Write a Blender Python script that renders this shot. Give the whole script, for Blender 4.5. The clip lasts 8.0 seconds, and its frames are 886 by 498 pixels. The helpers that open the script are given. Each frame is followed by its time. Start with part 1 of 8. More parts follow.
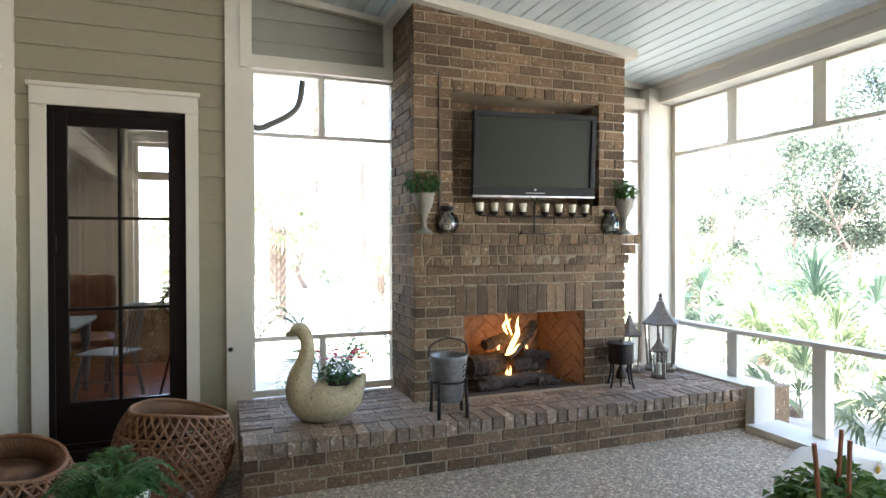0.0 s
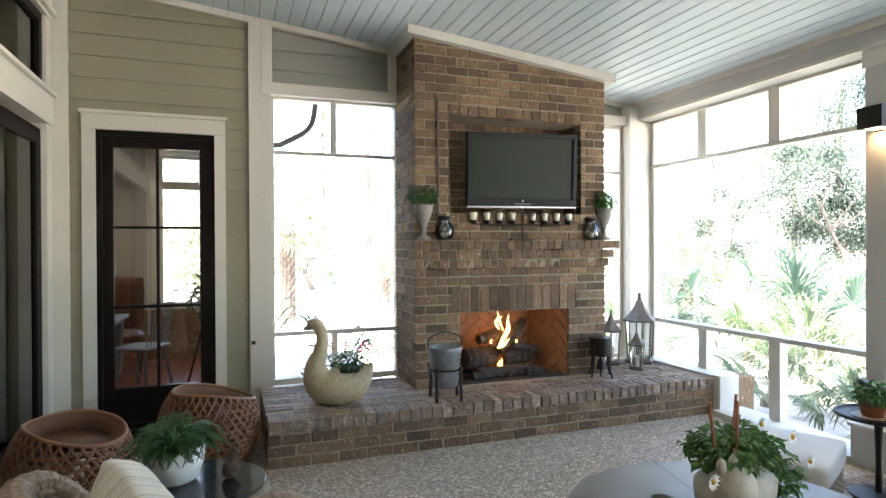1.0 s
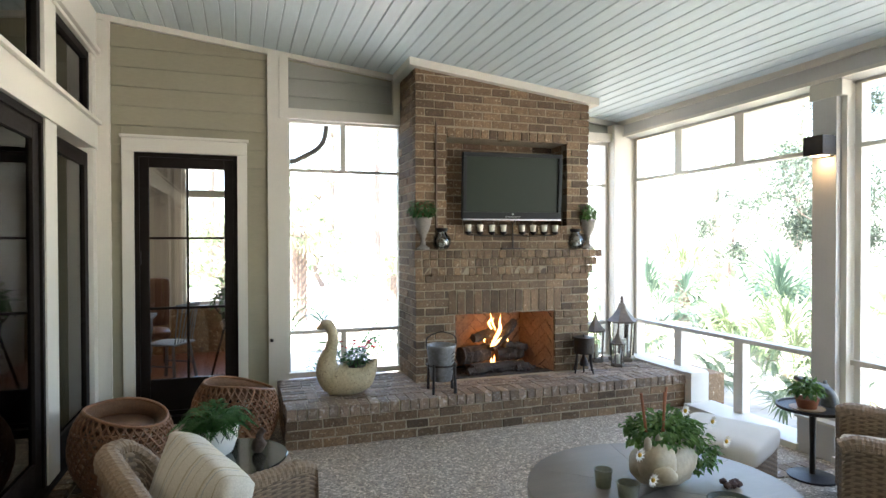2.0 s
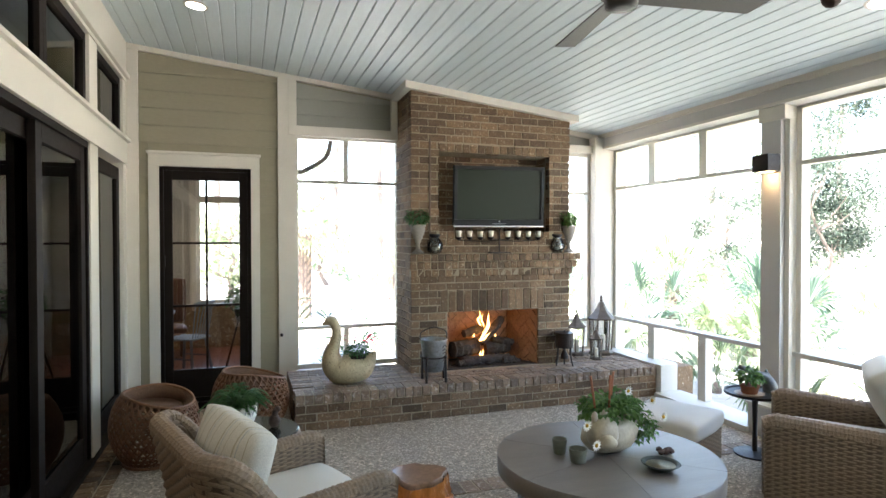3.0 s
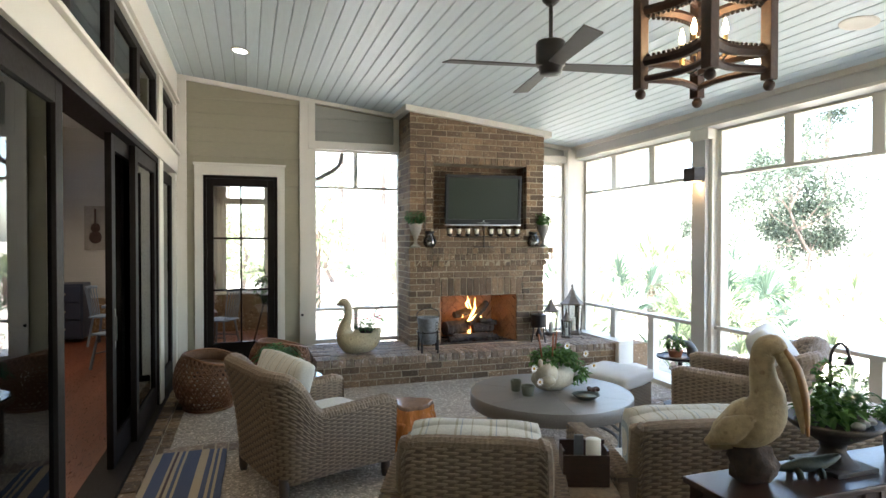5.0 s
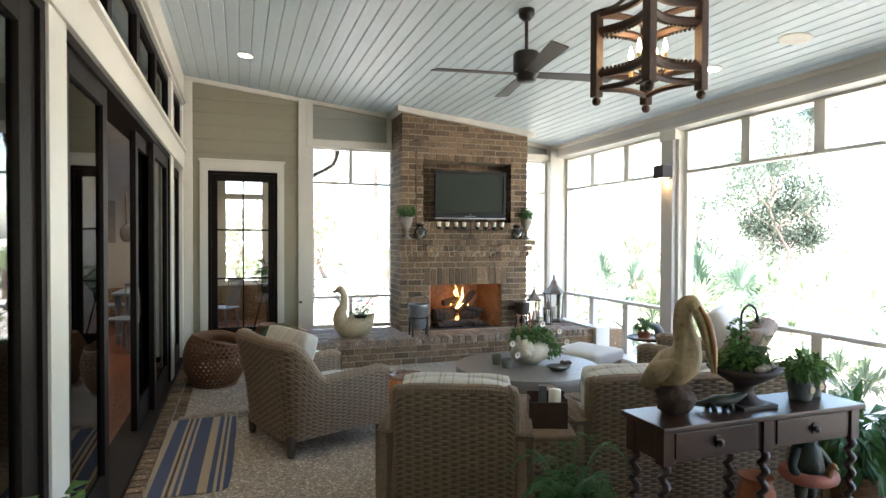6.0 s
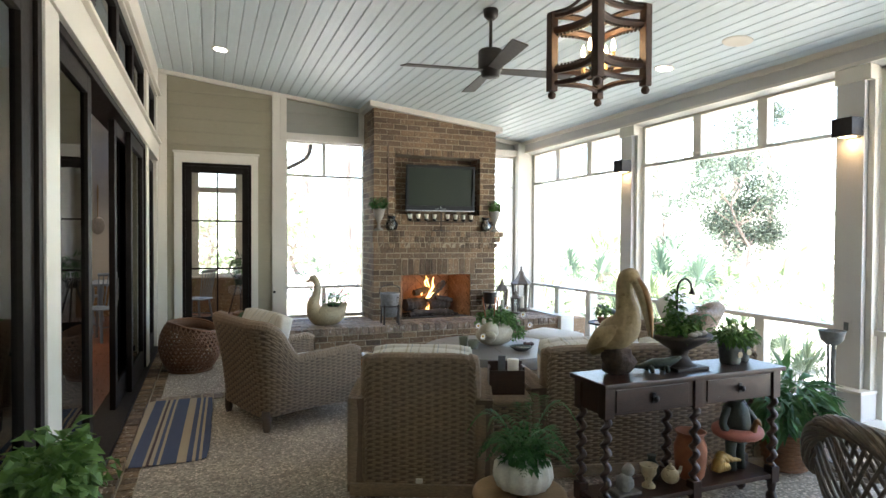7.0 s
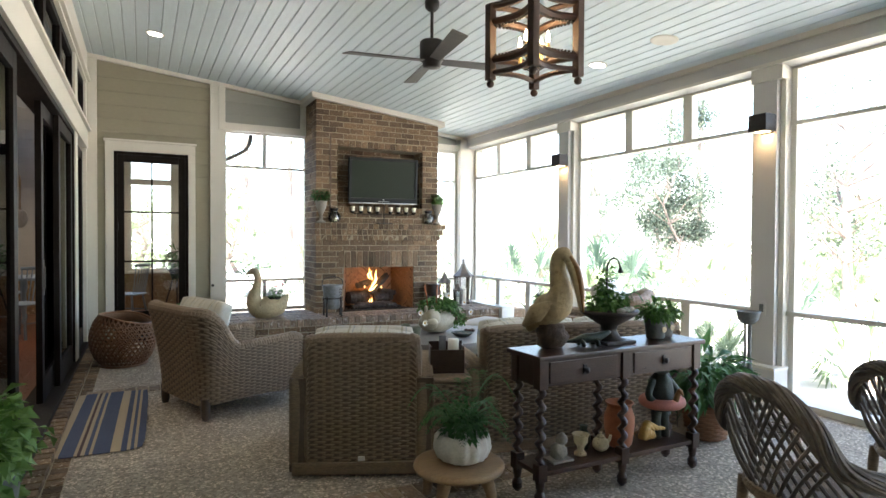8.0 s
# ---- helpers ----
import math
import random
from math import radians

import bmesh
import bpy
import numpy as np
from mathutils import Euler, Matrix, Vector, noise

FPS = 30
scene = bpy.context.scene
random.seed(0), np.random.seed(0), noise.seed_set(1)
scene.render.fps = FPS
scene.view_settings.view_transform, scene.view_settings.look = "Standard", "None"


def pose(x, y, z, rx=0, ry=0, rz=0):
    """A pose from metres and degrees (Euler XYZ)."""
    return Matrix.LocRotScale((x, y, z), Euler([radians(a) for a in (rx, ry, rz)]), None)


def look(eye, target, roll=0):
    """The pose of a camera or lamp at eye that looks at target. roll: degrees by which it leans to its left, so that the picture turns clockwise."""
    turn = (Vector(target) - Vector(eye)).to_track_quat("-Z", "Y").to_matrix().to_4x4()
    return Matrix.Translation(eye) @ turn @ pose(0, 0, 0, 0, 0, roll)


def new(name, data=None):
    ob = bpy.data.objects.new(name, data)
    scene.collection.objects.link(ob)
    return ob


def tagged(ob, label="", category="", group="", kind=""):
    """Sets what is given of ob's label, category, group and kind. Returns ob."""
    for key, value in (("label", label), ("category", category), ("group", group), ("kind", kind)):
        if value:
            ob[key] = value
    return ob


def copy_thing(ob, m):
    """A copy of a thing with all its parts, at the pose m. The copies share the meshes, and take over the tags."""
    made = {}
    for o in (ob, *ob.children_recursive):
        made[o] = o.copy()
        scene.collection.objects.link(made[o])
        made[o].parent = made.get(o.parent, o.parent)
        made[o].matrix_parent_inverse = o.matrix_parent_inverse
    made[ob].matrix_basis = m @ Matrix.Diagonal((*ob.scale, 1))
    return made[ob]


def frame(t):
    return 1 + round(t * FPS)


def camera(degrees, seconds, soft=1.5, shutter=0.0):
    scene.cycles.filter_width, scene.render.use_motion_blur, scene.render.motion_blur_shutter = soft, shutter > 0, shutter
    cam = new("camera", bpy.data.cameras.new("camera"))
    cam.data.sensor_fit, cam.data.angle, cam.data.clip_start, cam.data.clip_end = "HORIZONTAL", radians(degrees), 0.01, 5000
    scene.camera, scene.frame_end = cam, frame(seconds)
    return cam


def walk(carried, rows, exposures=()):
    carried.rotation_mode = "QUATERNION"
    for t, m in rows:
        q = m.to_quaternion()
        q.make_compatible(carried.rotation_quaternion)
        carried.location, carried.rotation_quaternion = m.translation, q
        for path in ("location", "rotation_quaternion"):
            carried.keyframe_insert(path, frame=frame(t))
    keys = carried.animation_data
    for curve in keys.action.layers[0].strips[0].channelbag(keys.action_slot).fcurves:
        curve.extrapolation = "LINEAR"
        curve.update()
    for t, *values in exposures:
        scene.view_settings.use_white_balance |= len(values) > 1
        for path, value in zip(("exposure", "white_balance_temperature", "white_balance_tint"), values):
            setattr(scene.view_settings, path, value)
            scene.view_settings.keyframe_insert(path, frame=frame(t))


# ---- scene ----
cam = camera(74.0, 8.0)
PATH = [
    (0, (-1.358, -4.28, 1.544), (-0.66, -2.406, 1.529), -0.2),
    (0.5, (-1.424, -4.588, 1.547), (-0.739, -2.709, 1.54), -0.3),
    (1, (-1.505, -4.866, 1.575), (-0.824, -2.985, 1.566), -0.3),
    (1.5, (-1.562, -5.165, 1.639), (-0.897, -3.279, 1.622), -0.2),
    (3, (-1.698, -6.104, 1.77), (-1.058, -4.209, 1.741), -0.1),
    (3.5, (-1.766, -6.434, 1.763), (-1.13, -4.538, 1.737), -0.1),
    (4, (-1.809, -6.764, 1.749), (-1.187, -4.864, 1.721), 0.0),
    (5.5, (-2.081, -7.662, 1.686), (-1.442, -5.767, 1.655), 0.1),
    (6, (-2.137, -7.911, 1.628), (-1.481, -6.022, 1.595), 0.2),
    (6.5, (-2.184, -8.077, 1.572), (-1.498, -6.199, 1.54), 0.3),
    (7, (-2.191, -8.188, 1.52), (-1.451, -6.33, 1.484), 0.3),
    (7.5, (-2.208, -8.24, 1.461), (-1.381, -6.419, 1.426), 0.4),
    (8, (-2.21, -8.274, 1.413), (-1.297, -6.495, 1.377), 0.3),
]
walk(cam, [(t, look(eye, target, roll)) for t, eye, target, roll in PATH])

# ---------- world, sun, exposure ----------
world = bpy.data.worlds.new("sky")
scene.world = world
world.use_nodes = True
wn = world.node_tree
sky = wn.nodes.new("ShaderNodeTexSky")
sky.sky_type = 'NISHITA'
sky.sun_disc = False
sky.sun_elevation = radians(58)
sky.sun_rotation = radians(215)
sky.air_density, sky.dust_density = 1.0, 2.0
bg = wn.nodes["Background"]
wn.links.new(sky.outputs[0], bg.inputs[0])
bg.inputs[1].default_value = 0.15
sun_data = bpy.data.lights.new("sun", 'SUN')
sun_data.energy, sun_data.angle, sun_data.color = 5.0, radians(0.6), (1.0, 0.97, 0.92)
sun = new("sun", sun_data)
sun.matrix_world = look((-4, -6, 12), (-4 + 0.42, -6 + 0.36, 12 - 1.0))
scene.view_settings.exposure = 3.52


# ---------- small tools ----------
def part(name, bm, material, parent=None, label="", smooth=False):
    me = bpy.data.meshes.new(name)
    if smooth:
        for f in bm.faces:
            f.smooth = True
    bm.to_mesh(me)
    bm.free()
    for mt in material if isinstance(material, tuple) else (material,):
        if mt:
            me.materials.append(mt)
    ob = new(name, me)
    if parent:
        ob.parent = parent
    if label:
        ob["label"] = label
    return ob


def thing(name, m, label, category, group="", kind=""):
    ob = new(name)
    ob.empty_display_size = 0.1
    ob.matrix_world = m
    return tagged(ob, label, category, group, kind)


def add_box(bm, x0, x1, y0, y1, z0, z1, bevel=0.0, m=None):
    r = bmesh.ops.create_cube(bm, size=1.0)
    vs = r["verts"]
    t = Matrix.Translation(((x0 + x1) / 2, (y0 + y1) / 2, (z0 + z1) / 2)) @ Matrix.Diagonal((x1 - x0, y1 - y0, z1 - z0, 1))
    if m is not None:
        t = m @ t
    bmesh.ops.transform(bm, matrix=t, verts=vs)
    if bevel > 0:
        es = list({e for v in vs for e in v.link_edges})
        bmesh.ops.bevel(bm, geom=es, offset=bevel, segments=2, affect='EDGES', profile=0.7)


def box(x0, x1, y0, y1, z0, z1, bevel=0.0, m=None):
    bm = bmesh.new()
    add_box(bm, x0, x1, y0, y1, z0, z1, bevel, m)
    return bm


def boxes(rows, bevel=0.0):
    bm = bmesh.new()
    for r in rows:
        add_box(bm, *r, bevel)
    return bm


def lathe(profile, n=24, bm=None, m=None, wob=0.0, flute=None):
    """A turned body from (radius, height) pairs."""
    bm = bm or bmesh.new()
    rings = []
    for r, z in profile:
        ring = []
        for i in range(n):
            a = 2 * math.pi * i / n
            k = r
            if flute:
                k = r * (1 + flute[1] * abs(math.sin(flute[0] * a / 2)) - flute[1] * 0.5)
            p = Vector((k * math.cos(a), k * math.sin(a), z))
            if wob:
                p += wob * noise.noise_vector(p * 6)
            ring.append(bm.verts.new(m @ p if m is not None else p))
        rings.append(ring)
    for a, b in zip(rings, rings[1:]):
        for i in range(n):
            bm.faces.new((a[i], a[(i + 1) % n], b[(i + 1) % n], b[i]))
    bm.faces.new(rings[0][::-1])
    bm.faces.new(rings[-1])
    return bm


def tube(points, radii, n=10, bm=None, flat=1.0, up=(0, 0, 1)):
    """A body lofted round a spine; flat squeezes it along up."""
    bm = bm or bmesh.new()
    pts = [Vector(p) for p in points]
    if not hasattr(radii, "__len__"):
        radii = [radii] * len(pts)
    rings = []
    last = None
    for i, p in enumerate(pts):
        d = (pts[min(i + 1, len(pts) - 1)] - pts[max(i - 1, 0)]).normalized()
        if last is None:
            u = Vector(up)
            if abs(d.dot(u)) > 0.95:
                u = Vector((1, 0, 0))
            s = d.cross(u).normalized()
        else:
            s = (last - d * last.dot(d)).normalized()
        last = s
        w = s.cross(d)
        rings.append([bm.verts.new(p + radii[i] * (math.cos(2 * math.pi * k / n) * s + flat * math.sin(2 * math.pi * k / n) * w)) for k in range(n)])
    for a, b in zip(rings, rings[1:]):
        for k in range(n):
            bm.faces.new((a[k], a[(k + 1) % n], b[(k + 1) % n], b[k]))
    bm.faces.new(rings[0][::-1])
    bm.faces.new(rings[-1])
    return bm


def smooth_path(points, steps=6):
    """Catmull-Rom through the points."""
    p = [Vector(q) for q in points]
    p = [2 * p[0] - p[1]] + p + [2 * p[-1] - p[-2]]
    out = []
    for i in range(1, len(p) - 2):
        for s in range(steps):
            t = s / steps
            a, b, c, d = p[i - 1], p[i], p[i + 1], p[i + 2]
            out.append(0.5 * ((2 * b) + (c - a) * t + (2 * a - 5 * b + 4 * c - d) * t * t + (3 * b - a - 3 * c + d) * t ** 3))
    out.append(p[-2])
    return out


def ball(bm, c, r, s=(1, 1, 1), sub=2, m=None, wob=0.0):
    res = bmesh.ops.create_icosphere(bm, subdivisions=sub, radius=1.0)
    for v in res["verts"]:
        p = Vector((v.co.x * s[0], v.co.y * s[1], v.co.z * s[2])) * r
        if wob:
            p += p.normalized() * wob * noise.noise(Vector(c) * 9 + p * (2.5 / r))
        if m is not None:
            p = m @ p
        v.co = p + Vector(c)
    return bm


# ---------- materials ----------
def mat(name, color, rough=0.6, metal=0.0, var=0.15, scale=6.0, fine=60.0, bump=0.1, stretch=(1, 1, 1), second=None, second_at=0.55,
        rnd=0.0, spec=0.5, coat=0.0, island=False, grain=None, world_space=False):
    """A surface with two scales of variation: stains at scale, grain at fine."""
    m = bpy.data.materials.new(name)
    m.use_nodes = True
    nt = m.node_tree
    nd, ln = nt.nodes, nt.links
    b = nd["Principled BSDF"]
    tc = nd.new("ShaderNodeTexCoord")
    mp = nd.new("ShaderNodeMapping")
    mp.inputs["Scale"].default_value = stretch
    ln.new(nd.new("ShaderNodeNewGeometry").outputs["Position"] if world_space else tc.outputs["Object"], mp.inputs[0])
    big = nd.new("ShaderNodeTexNoise")
    big.inputs["Scale"].default_value = scale
    big.inputs["Detail"].default_value = 4
    sml = nd.new("ShaderNodeTexNoise")
    sml.inputs["Scale"].default_value = fine
    sml.inputs["Detail"].default_value = 5
    for n in (big, sml):
        ln.new(mp.outputs[0], n.inputs["Vector"])
    col = nd.new("ShaderNodeMix")
    col.data_type = 'RGBA'
    c = Vector(color)
    col.inputs[6].default_value = (*(c * (1 - var)), 1)
    col.inputs[7].default_value = (*(c * (1 + var * 0.7)), 1)
    ln.new(big.outputs[0], col.inputs[0])
    out = col.outputs[2]
    g = nd.new("ShaderNodeMix")
    g.data_type = 'RGBA'
    g.blend_type = 'MULTIPLY'
    g.inputs[0].default_value = 1.0
    rmp = nd.new("ShaderNodeMapRange")
    rmp.inputs[1].default_value, rmp.inputs[2].default_value = 0.3, 0.7
    k = grain if grain is not None else var
    rmp.inputs[3].default_value, rmp.inputs[4].default_value = 1 - k * 0.8, 1 + k * 0.4
    ln.new(sml.outputs[0], rmp.inputs[0])
    ln.new(out, g.inputs[6])
    ln.new(rmp.outputs[0], g.inputs[7])
    out = g.outputs[2]
    if second:
        r2 = nd.new("ShaderNodeValToRGB")
        r2.color_ramp.elements[0].position = second_at
        r2.color_ramp.elements[1].position = min(1, second_at + 0.12)
        n2 = nd.new("ShaderNodeTexNoise")
        n2.inputs["Scale"].default_value = scale * 2.7
        n2.inputs["Detail"].default_value = 6
        ln.new(mp.outputs[0], n2.inputs["Vector"])
        ln.new(n2.outputs[0], r2.inputs[0])
        s = nd.new("ShaderNodeMix")
        s.data_type = 'RGBA'
        s.inputs[7].default_value = (*second, 1)
        ln.new(r2.outputs[0], s.inputs[0])
        ln.new(out, s.inputs[6])
        out = s.outputs[2]
    if rnd > 0:
        src = nd.new("ShaderNodeNewGeometry").outputs["Random Per Island"] if island else nd.new("ShaderNodeObjectInfo").outputs["Random"]
        rr = nd.new("ShaderNodeMapRange")
        rr.inputs[3].default_value, rr.inputs[4].default_value = 1 - rnd, 1 + rnd * 0.8
        ln.new(src, rr.inputs[0])
        q = nd.new("ShaderNodeMix")
        q.data_type = 'RGBA'
        q.blend_type = 'MULTIPLY'
        q.inputs[0].default_value = 1.0
        ln.new(out, q.inputs[6])
        ln.new(rr.outputs[0], q.inputs[7])
        out = q.outputs[2]
    ln.new(out, b.inputs["Base Color"])
    b.inputs["Metallic"].default_value = metal
    b.inputs["Specular IOR Level"].default_value = spec
    b.inputs["Coat Weight"].default_value = coat
    ro = nd.new("ShaderNodeMapRange")
    ro.inputs[3].default_value, ro.inputs[4].default_value = max(0.02, rough - 0.1), min(1, rough + 0.1)
    ln.new(sml.outputs[0], ro.inputs[0])
    ln.new(ro.outputs[0], b.inputs["Roughness"])
    if bump > 0:
        bp = nd.new("ShaderNodeBump")
        bp.inputs["Strength"].default_value = bump
        bp.inputs["Distance"].default_value = 0.01
        ln.new(sml.outputs[0], bp.inputs["Height"])
        ln.new(bp.outputs[0], b.inputs["Normal"])
    return m


def glow(name, color, strength):
    m = bpy.data.materials.new(name)
    m.use_nodes = True
    b = m.node_tree.nodes["Principled BSDF"]
    b.inputs["Base Color"].default_value = (0.8, 0.8, 0.8, 1)
    b.inputs["Emission Color"].default_value = (*color, 1)
    b.inputs["Emission Strength"].default_value = strength
    return m


def glass_mat(name, tint=(0.97, 0.98, 0.97), rough=0.0, gloss=0.08):
    """A thin pane: clear, with a mirror layer that grows at grazing angles."""
    m = bpy.data.materials.new(name)
    m.use_nodes = True
    nt = m.node_tree
    nt.nodes.clear()
    o = nt.nodes.new("ShaderNodeOutputMaterial")
    mix = nt.nodes.new("ShaderNodeMixShader")
    tr = nt.nodes.new("ShaderNodeBsdfTransparent")
    tr.inputs[0].default_value = (*tint, 1)
    gl = nt.nodes.new("ShaderNodeBsdfGlossy")
    gl.inputs["Roughness"].default_value = rough
    fr = nt.nodes.new("ShaderNodeFresnel")
    fr.inputs[0].default_value = 1.5
    ad = nt.nodes.new("ShaderNodeMath")
    ad.inputs[1].default_value = gloss
    nt.links.new(fr.outputs[0], ad.inputs[0])
    nt.links.new(ad.outputs[0], mix.inputs[0])
    nt.links.new(tr.outputs[0], mix.inputs[1])
    nt.links.new(gl.outputs[0], mix.inputs[2])
    nt.links.new(mix.outputs[0], o.inputs[0])
    return m


def leaf_mat(name, a, b2):
    """Leaves: colour by leaf, a little light passes through."""
    m = bpy.data.materials.new(name)
    m.use_nodes = True
    nt = m.node_tree
    b = nt.nodes["Principled BSDF"]
    geo = nt.nodes.new("ShaderNodeNewGeometry")
    r = nt.nodes.new("ShaderNodeMix")
    r.data_type = 'RGBA'
    r.inputs[6].default_value = (*a, 1)
    r.inputs[7].default_value = (*b2, 1)
    nt.links.new(geo.outputs["Random Per Island"], r.inputs[0])
    nt.links.new(r.outputs[2], b.inputs["Base Color"])
    b.inputs["Roughness"].default_value = 0.55
    tl = nt.nodes.new("ShaderNodeBsdfTranslucent")
    nt.links.new(r.outputs[2], tl.inputs[0])
    mx = nt.nodes.new("ShaderNodeMixShader")
    mx.inputs[0].default_value = 0.3
    nt.links.new(b.outputs[0], mx.inputs[1])
    nt.links.new(tl.outputs[0], mx.inputs[2])
    nt.links.new(mx.outputs[0], nt.nodes["Material Output"].inputs[0])
    return m


M_TRIM = mat("white_trim_paint", (0.68, 0.64, 0.555), 0.45, var=0.04, scale=2, fine=90, bump=0.03)
M_POST = mat("warm_grey_post_paint", (0.56, 0.54, 0.51), 0.5, var=0.05, scale=2, fine=90, bump=0.03)
M_SIDING = mat("khaki_lap_siding", (0.305, 0.275, 0.19), 0.6, var=0.07, scale=1.5, fine=70, bump=0.06, stretch=(0.3, 1, 1), rnd=0.03)
M_PANEL = mat("grey_green_panel", (0.33, 0.325, 0.28), 0.6, var=0.06, scale=1.5, fine=70, bump=0.05, rnd=0.03)
M_CEIL = mat("pale_blue_plank_paint", (0.70, 0.78, 0.80), 0.5, var=0.05, scale=1.2, fine=40, bump=0.04, stretch=(1, 0.15, 1), rnd=0.05, island=True)
# greyer than the planks: shade of the grooves painted on the deck behind
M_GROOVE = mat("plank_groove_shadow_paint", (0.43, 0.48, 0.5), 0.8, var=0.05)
M_BRICK = mat("brown_brick", (0.195, 0.122, 0.066), 0.88, var=0.5, scale=14, fine=70, bump=0.8, second=(0.42, 0.34, 0.24), second_at=0.585, rnd=0.55, world_space=True, grain=0.5)
M_BRICK_J = mat("brown_brick_rest", (0.195, 0.122, 0.066), 0.88, var=0.5, scale=14, fine=70, bump=0.8, second=(0.42, 0.34, 0.24), second_at=0.585, rnd=0.55, island=True, world_space=True, grain=0.5)
M_PAVER = mat("hearth_top_brick", (0.27, 0.19, 0.13), 0.75, var=0.4, scale=9, fine=60, bump=0.7, second=(0.46, 0.39, 0.33), second_at=0.56, rnd=0.35, world_space=True, grain=0.4)
M_MORTAR = mat("tan_mortar", (0.38, 0.315, 0.22), 0.95, var=0.2, scale=12, fine=120, bump=0.5)
M_FIREBRICK_J = mat("buff_fire_brick", (0.40, 0.225, 0.135), 0.9, var=0.35, scale=3, fine=40, bump=0.3, rnd=0.15, island=True)
M_BLACK = mat("black_brown_door_paint", (0.014, 0.010, 0.008), 0.55, spec=0.12, var=0.15, scale=3, fine=60, bump=0.03)
M_GLASS = glass_mat("door_glass")
M_GLASS2 = glass_mat("slider_glass", (0.70, 0.72, 0.69), gloss=0.015)
M_IRON = mat("dark_bronze_iron", (0.035, 0.03, 0.028), 0.45, metal=0.7, var=0.25, scale=14, fine=80, bump=0.15)
M_STEEL = mat("galvanised_steel", (0.28, 0.29, 0.3), 0.5, metal=0.75, var=0.3, scale=10, fine=40, bump=0.2, second=(0.2, 0.2, 0.19), second_at=0.55)
M_WOODFLOOR = mat("red_brown_floor_boards", (0.20, 0.062, 0.028), 0.3, var=0.3, scale=2, fine=25, bump=0.05, stretch=(6, 0.5, 1), rnd=0.2)
M_INWALL = mat("greige_shiplap", (0.46, 0.43, 0.38), 0.6, var=0.05, scale=1.5, fine=50, bump=0.03, rnd=0.03)
M_INCEIL = mat("room_ceiling_paint", (0.6, 0.58, 0.53), 0.7, var=0.04)


def floor_mat():
    """Tabby concrete: crushed shell and pebble in grey cement."""
    m = mat("shell_concrete", (0.395, 0.345, 0.285), 0.8, var=0.14, scale=1.3, fine=26, bump=0.3, grain=0.22)
    nt = m.node_tree
    nd, ln = nt.nodes, nt.links
    b = nd["Principled BSDF"]
    old = b.inputs["Base Color"].links[0].from_socket
    tc = nd.new("ShaderNodeTexCoord")
    v = nd.new("ShaderNodeTexVoronoi")
    v.inputs["Scale"].default_value = 75
    ln.new(tc.outputs["Object"], v.inputs["Vector"])
    sp = nd.new("ShaderNodeSeparateColor")
    ln.new(v.outputs["Color"], sp.inputs[0])
    r = nd.new("ShaderNodeValToRGB")
    e = r.color_ramp.elements
    e[0].position, e[0].color = 0.0, (0.55, 0.5, 0.45, 1)
    e[1].position, e[1].color = 1.0, (1.9, 1.8, 1.65, 1)
    k = e.new(0.45)
    k.color = (0.85, 0.82, 0.78, 1)
    k = e.new(0.8)
    k.color = (1.15, 1.1, 1.0, 1)
    ln.new(sp.outputs[0], r.inputs[0])
    mx = nd.new("ShaderNodeMix")
    mx.data_type = 'RGBA'
    mx.blend_type = 'MULTIPLY'
    mx.inputs[0].default_value = 1.0
    ln.new(old, mx.inputs[6])
    ln.new(r.outputs[0], mx.inputs[7])
    ln.new(mx.outputs[2], b.inputs["Base Color"])
    bp = nd.new("ShaderNodeBump")
    bp.inputs["Strength"].default_value = 0.5
    bp.inputs["Distance"].default_value = 0.004
    ln.new(v.outputs["Distance"], bp.inputs["Height"])
    ln.new(bp.outputs[0], b.inputs["Normal"])
    return m


M_FLOOR = floor_mat()

# ---------- the porch's shell ----------
XL, XR, YN, YS = -2.83, 2.92, 0.60, -11.2     # sliding doors, screens, door wall, far end behind the walk
SLOPE = -0.114


def ceil_z(x):
    return 3.46 + SLOPE * x


floor = part("floor", box(XL - 0.3, XR + 0.15, YS, YN + 0.4, -0.25, 0.0), M_FLOOR)
tagged(floor, "grey shell concrete porch floor with brick bands", "floor", kind="structure")

# ceiling: painted planks that run towards the fireplace wall
bm = bmesh.new()
pitch = 0.125
n = int((XR - XL + 0.3) / pitch) + 1
for i in range(n):
    x0 = -2.879 - pitch + i * pitch
    x1 = min(x0 + pitch - 0.007, XR + 0.2)
    z0, z1 = ceil_z(x0), ceil_z(x1)
    prof = [(x0, z0 + 0.008), (x0 + 0.005, z0), (x1 - 0.005, z1), (x1, z1 + 0.008), (x1, z1 + 0.03), (x0, z0 + 0.03)]
    a = [bm.verts.new((x, YS, z)) for x, z in prof]
    b = [bm.verts.new((x, YN + 0.2, z)) for x, z in prof]
    for k in range(6):
        bm.faces.new((a[k], a[(k + 1) % 6], b[(k + 1) % 6], b[k]))
    bm.faces.new(a[::-1])
    bm.faces.new(b)
ceiling = part("ceiling", bm, M_CEIL)
tagged(ceiling, "pale blue painted tongue and groove plank ceiling", "ceiling", kind="structure")
# roof deck; its underside shows in the gaps as painted groove shade
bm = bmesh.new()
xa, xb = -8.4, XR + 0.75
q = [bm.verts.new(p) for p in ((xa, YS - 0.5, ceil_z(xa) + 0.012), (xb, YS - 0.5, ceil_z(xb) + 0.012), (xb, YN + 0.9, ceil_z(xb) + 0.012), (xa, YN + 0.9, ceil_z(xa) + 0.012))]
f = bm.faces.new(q)
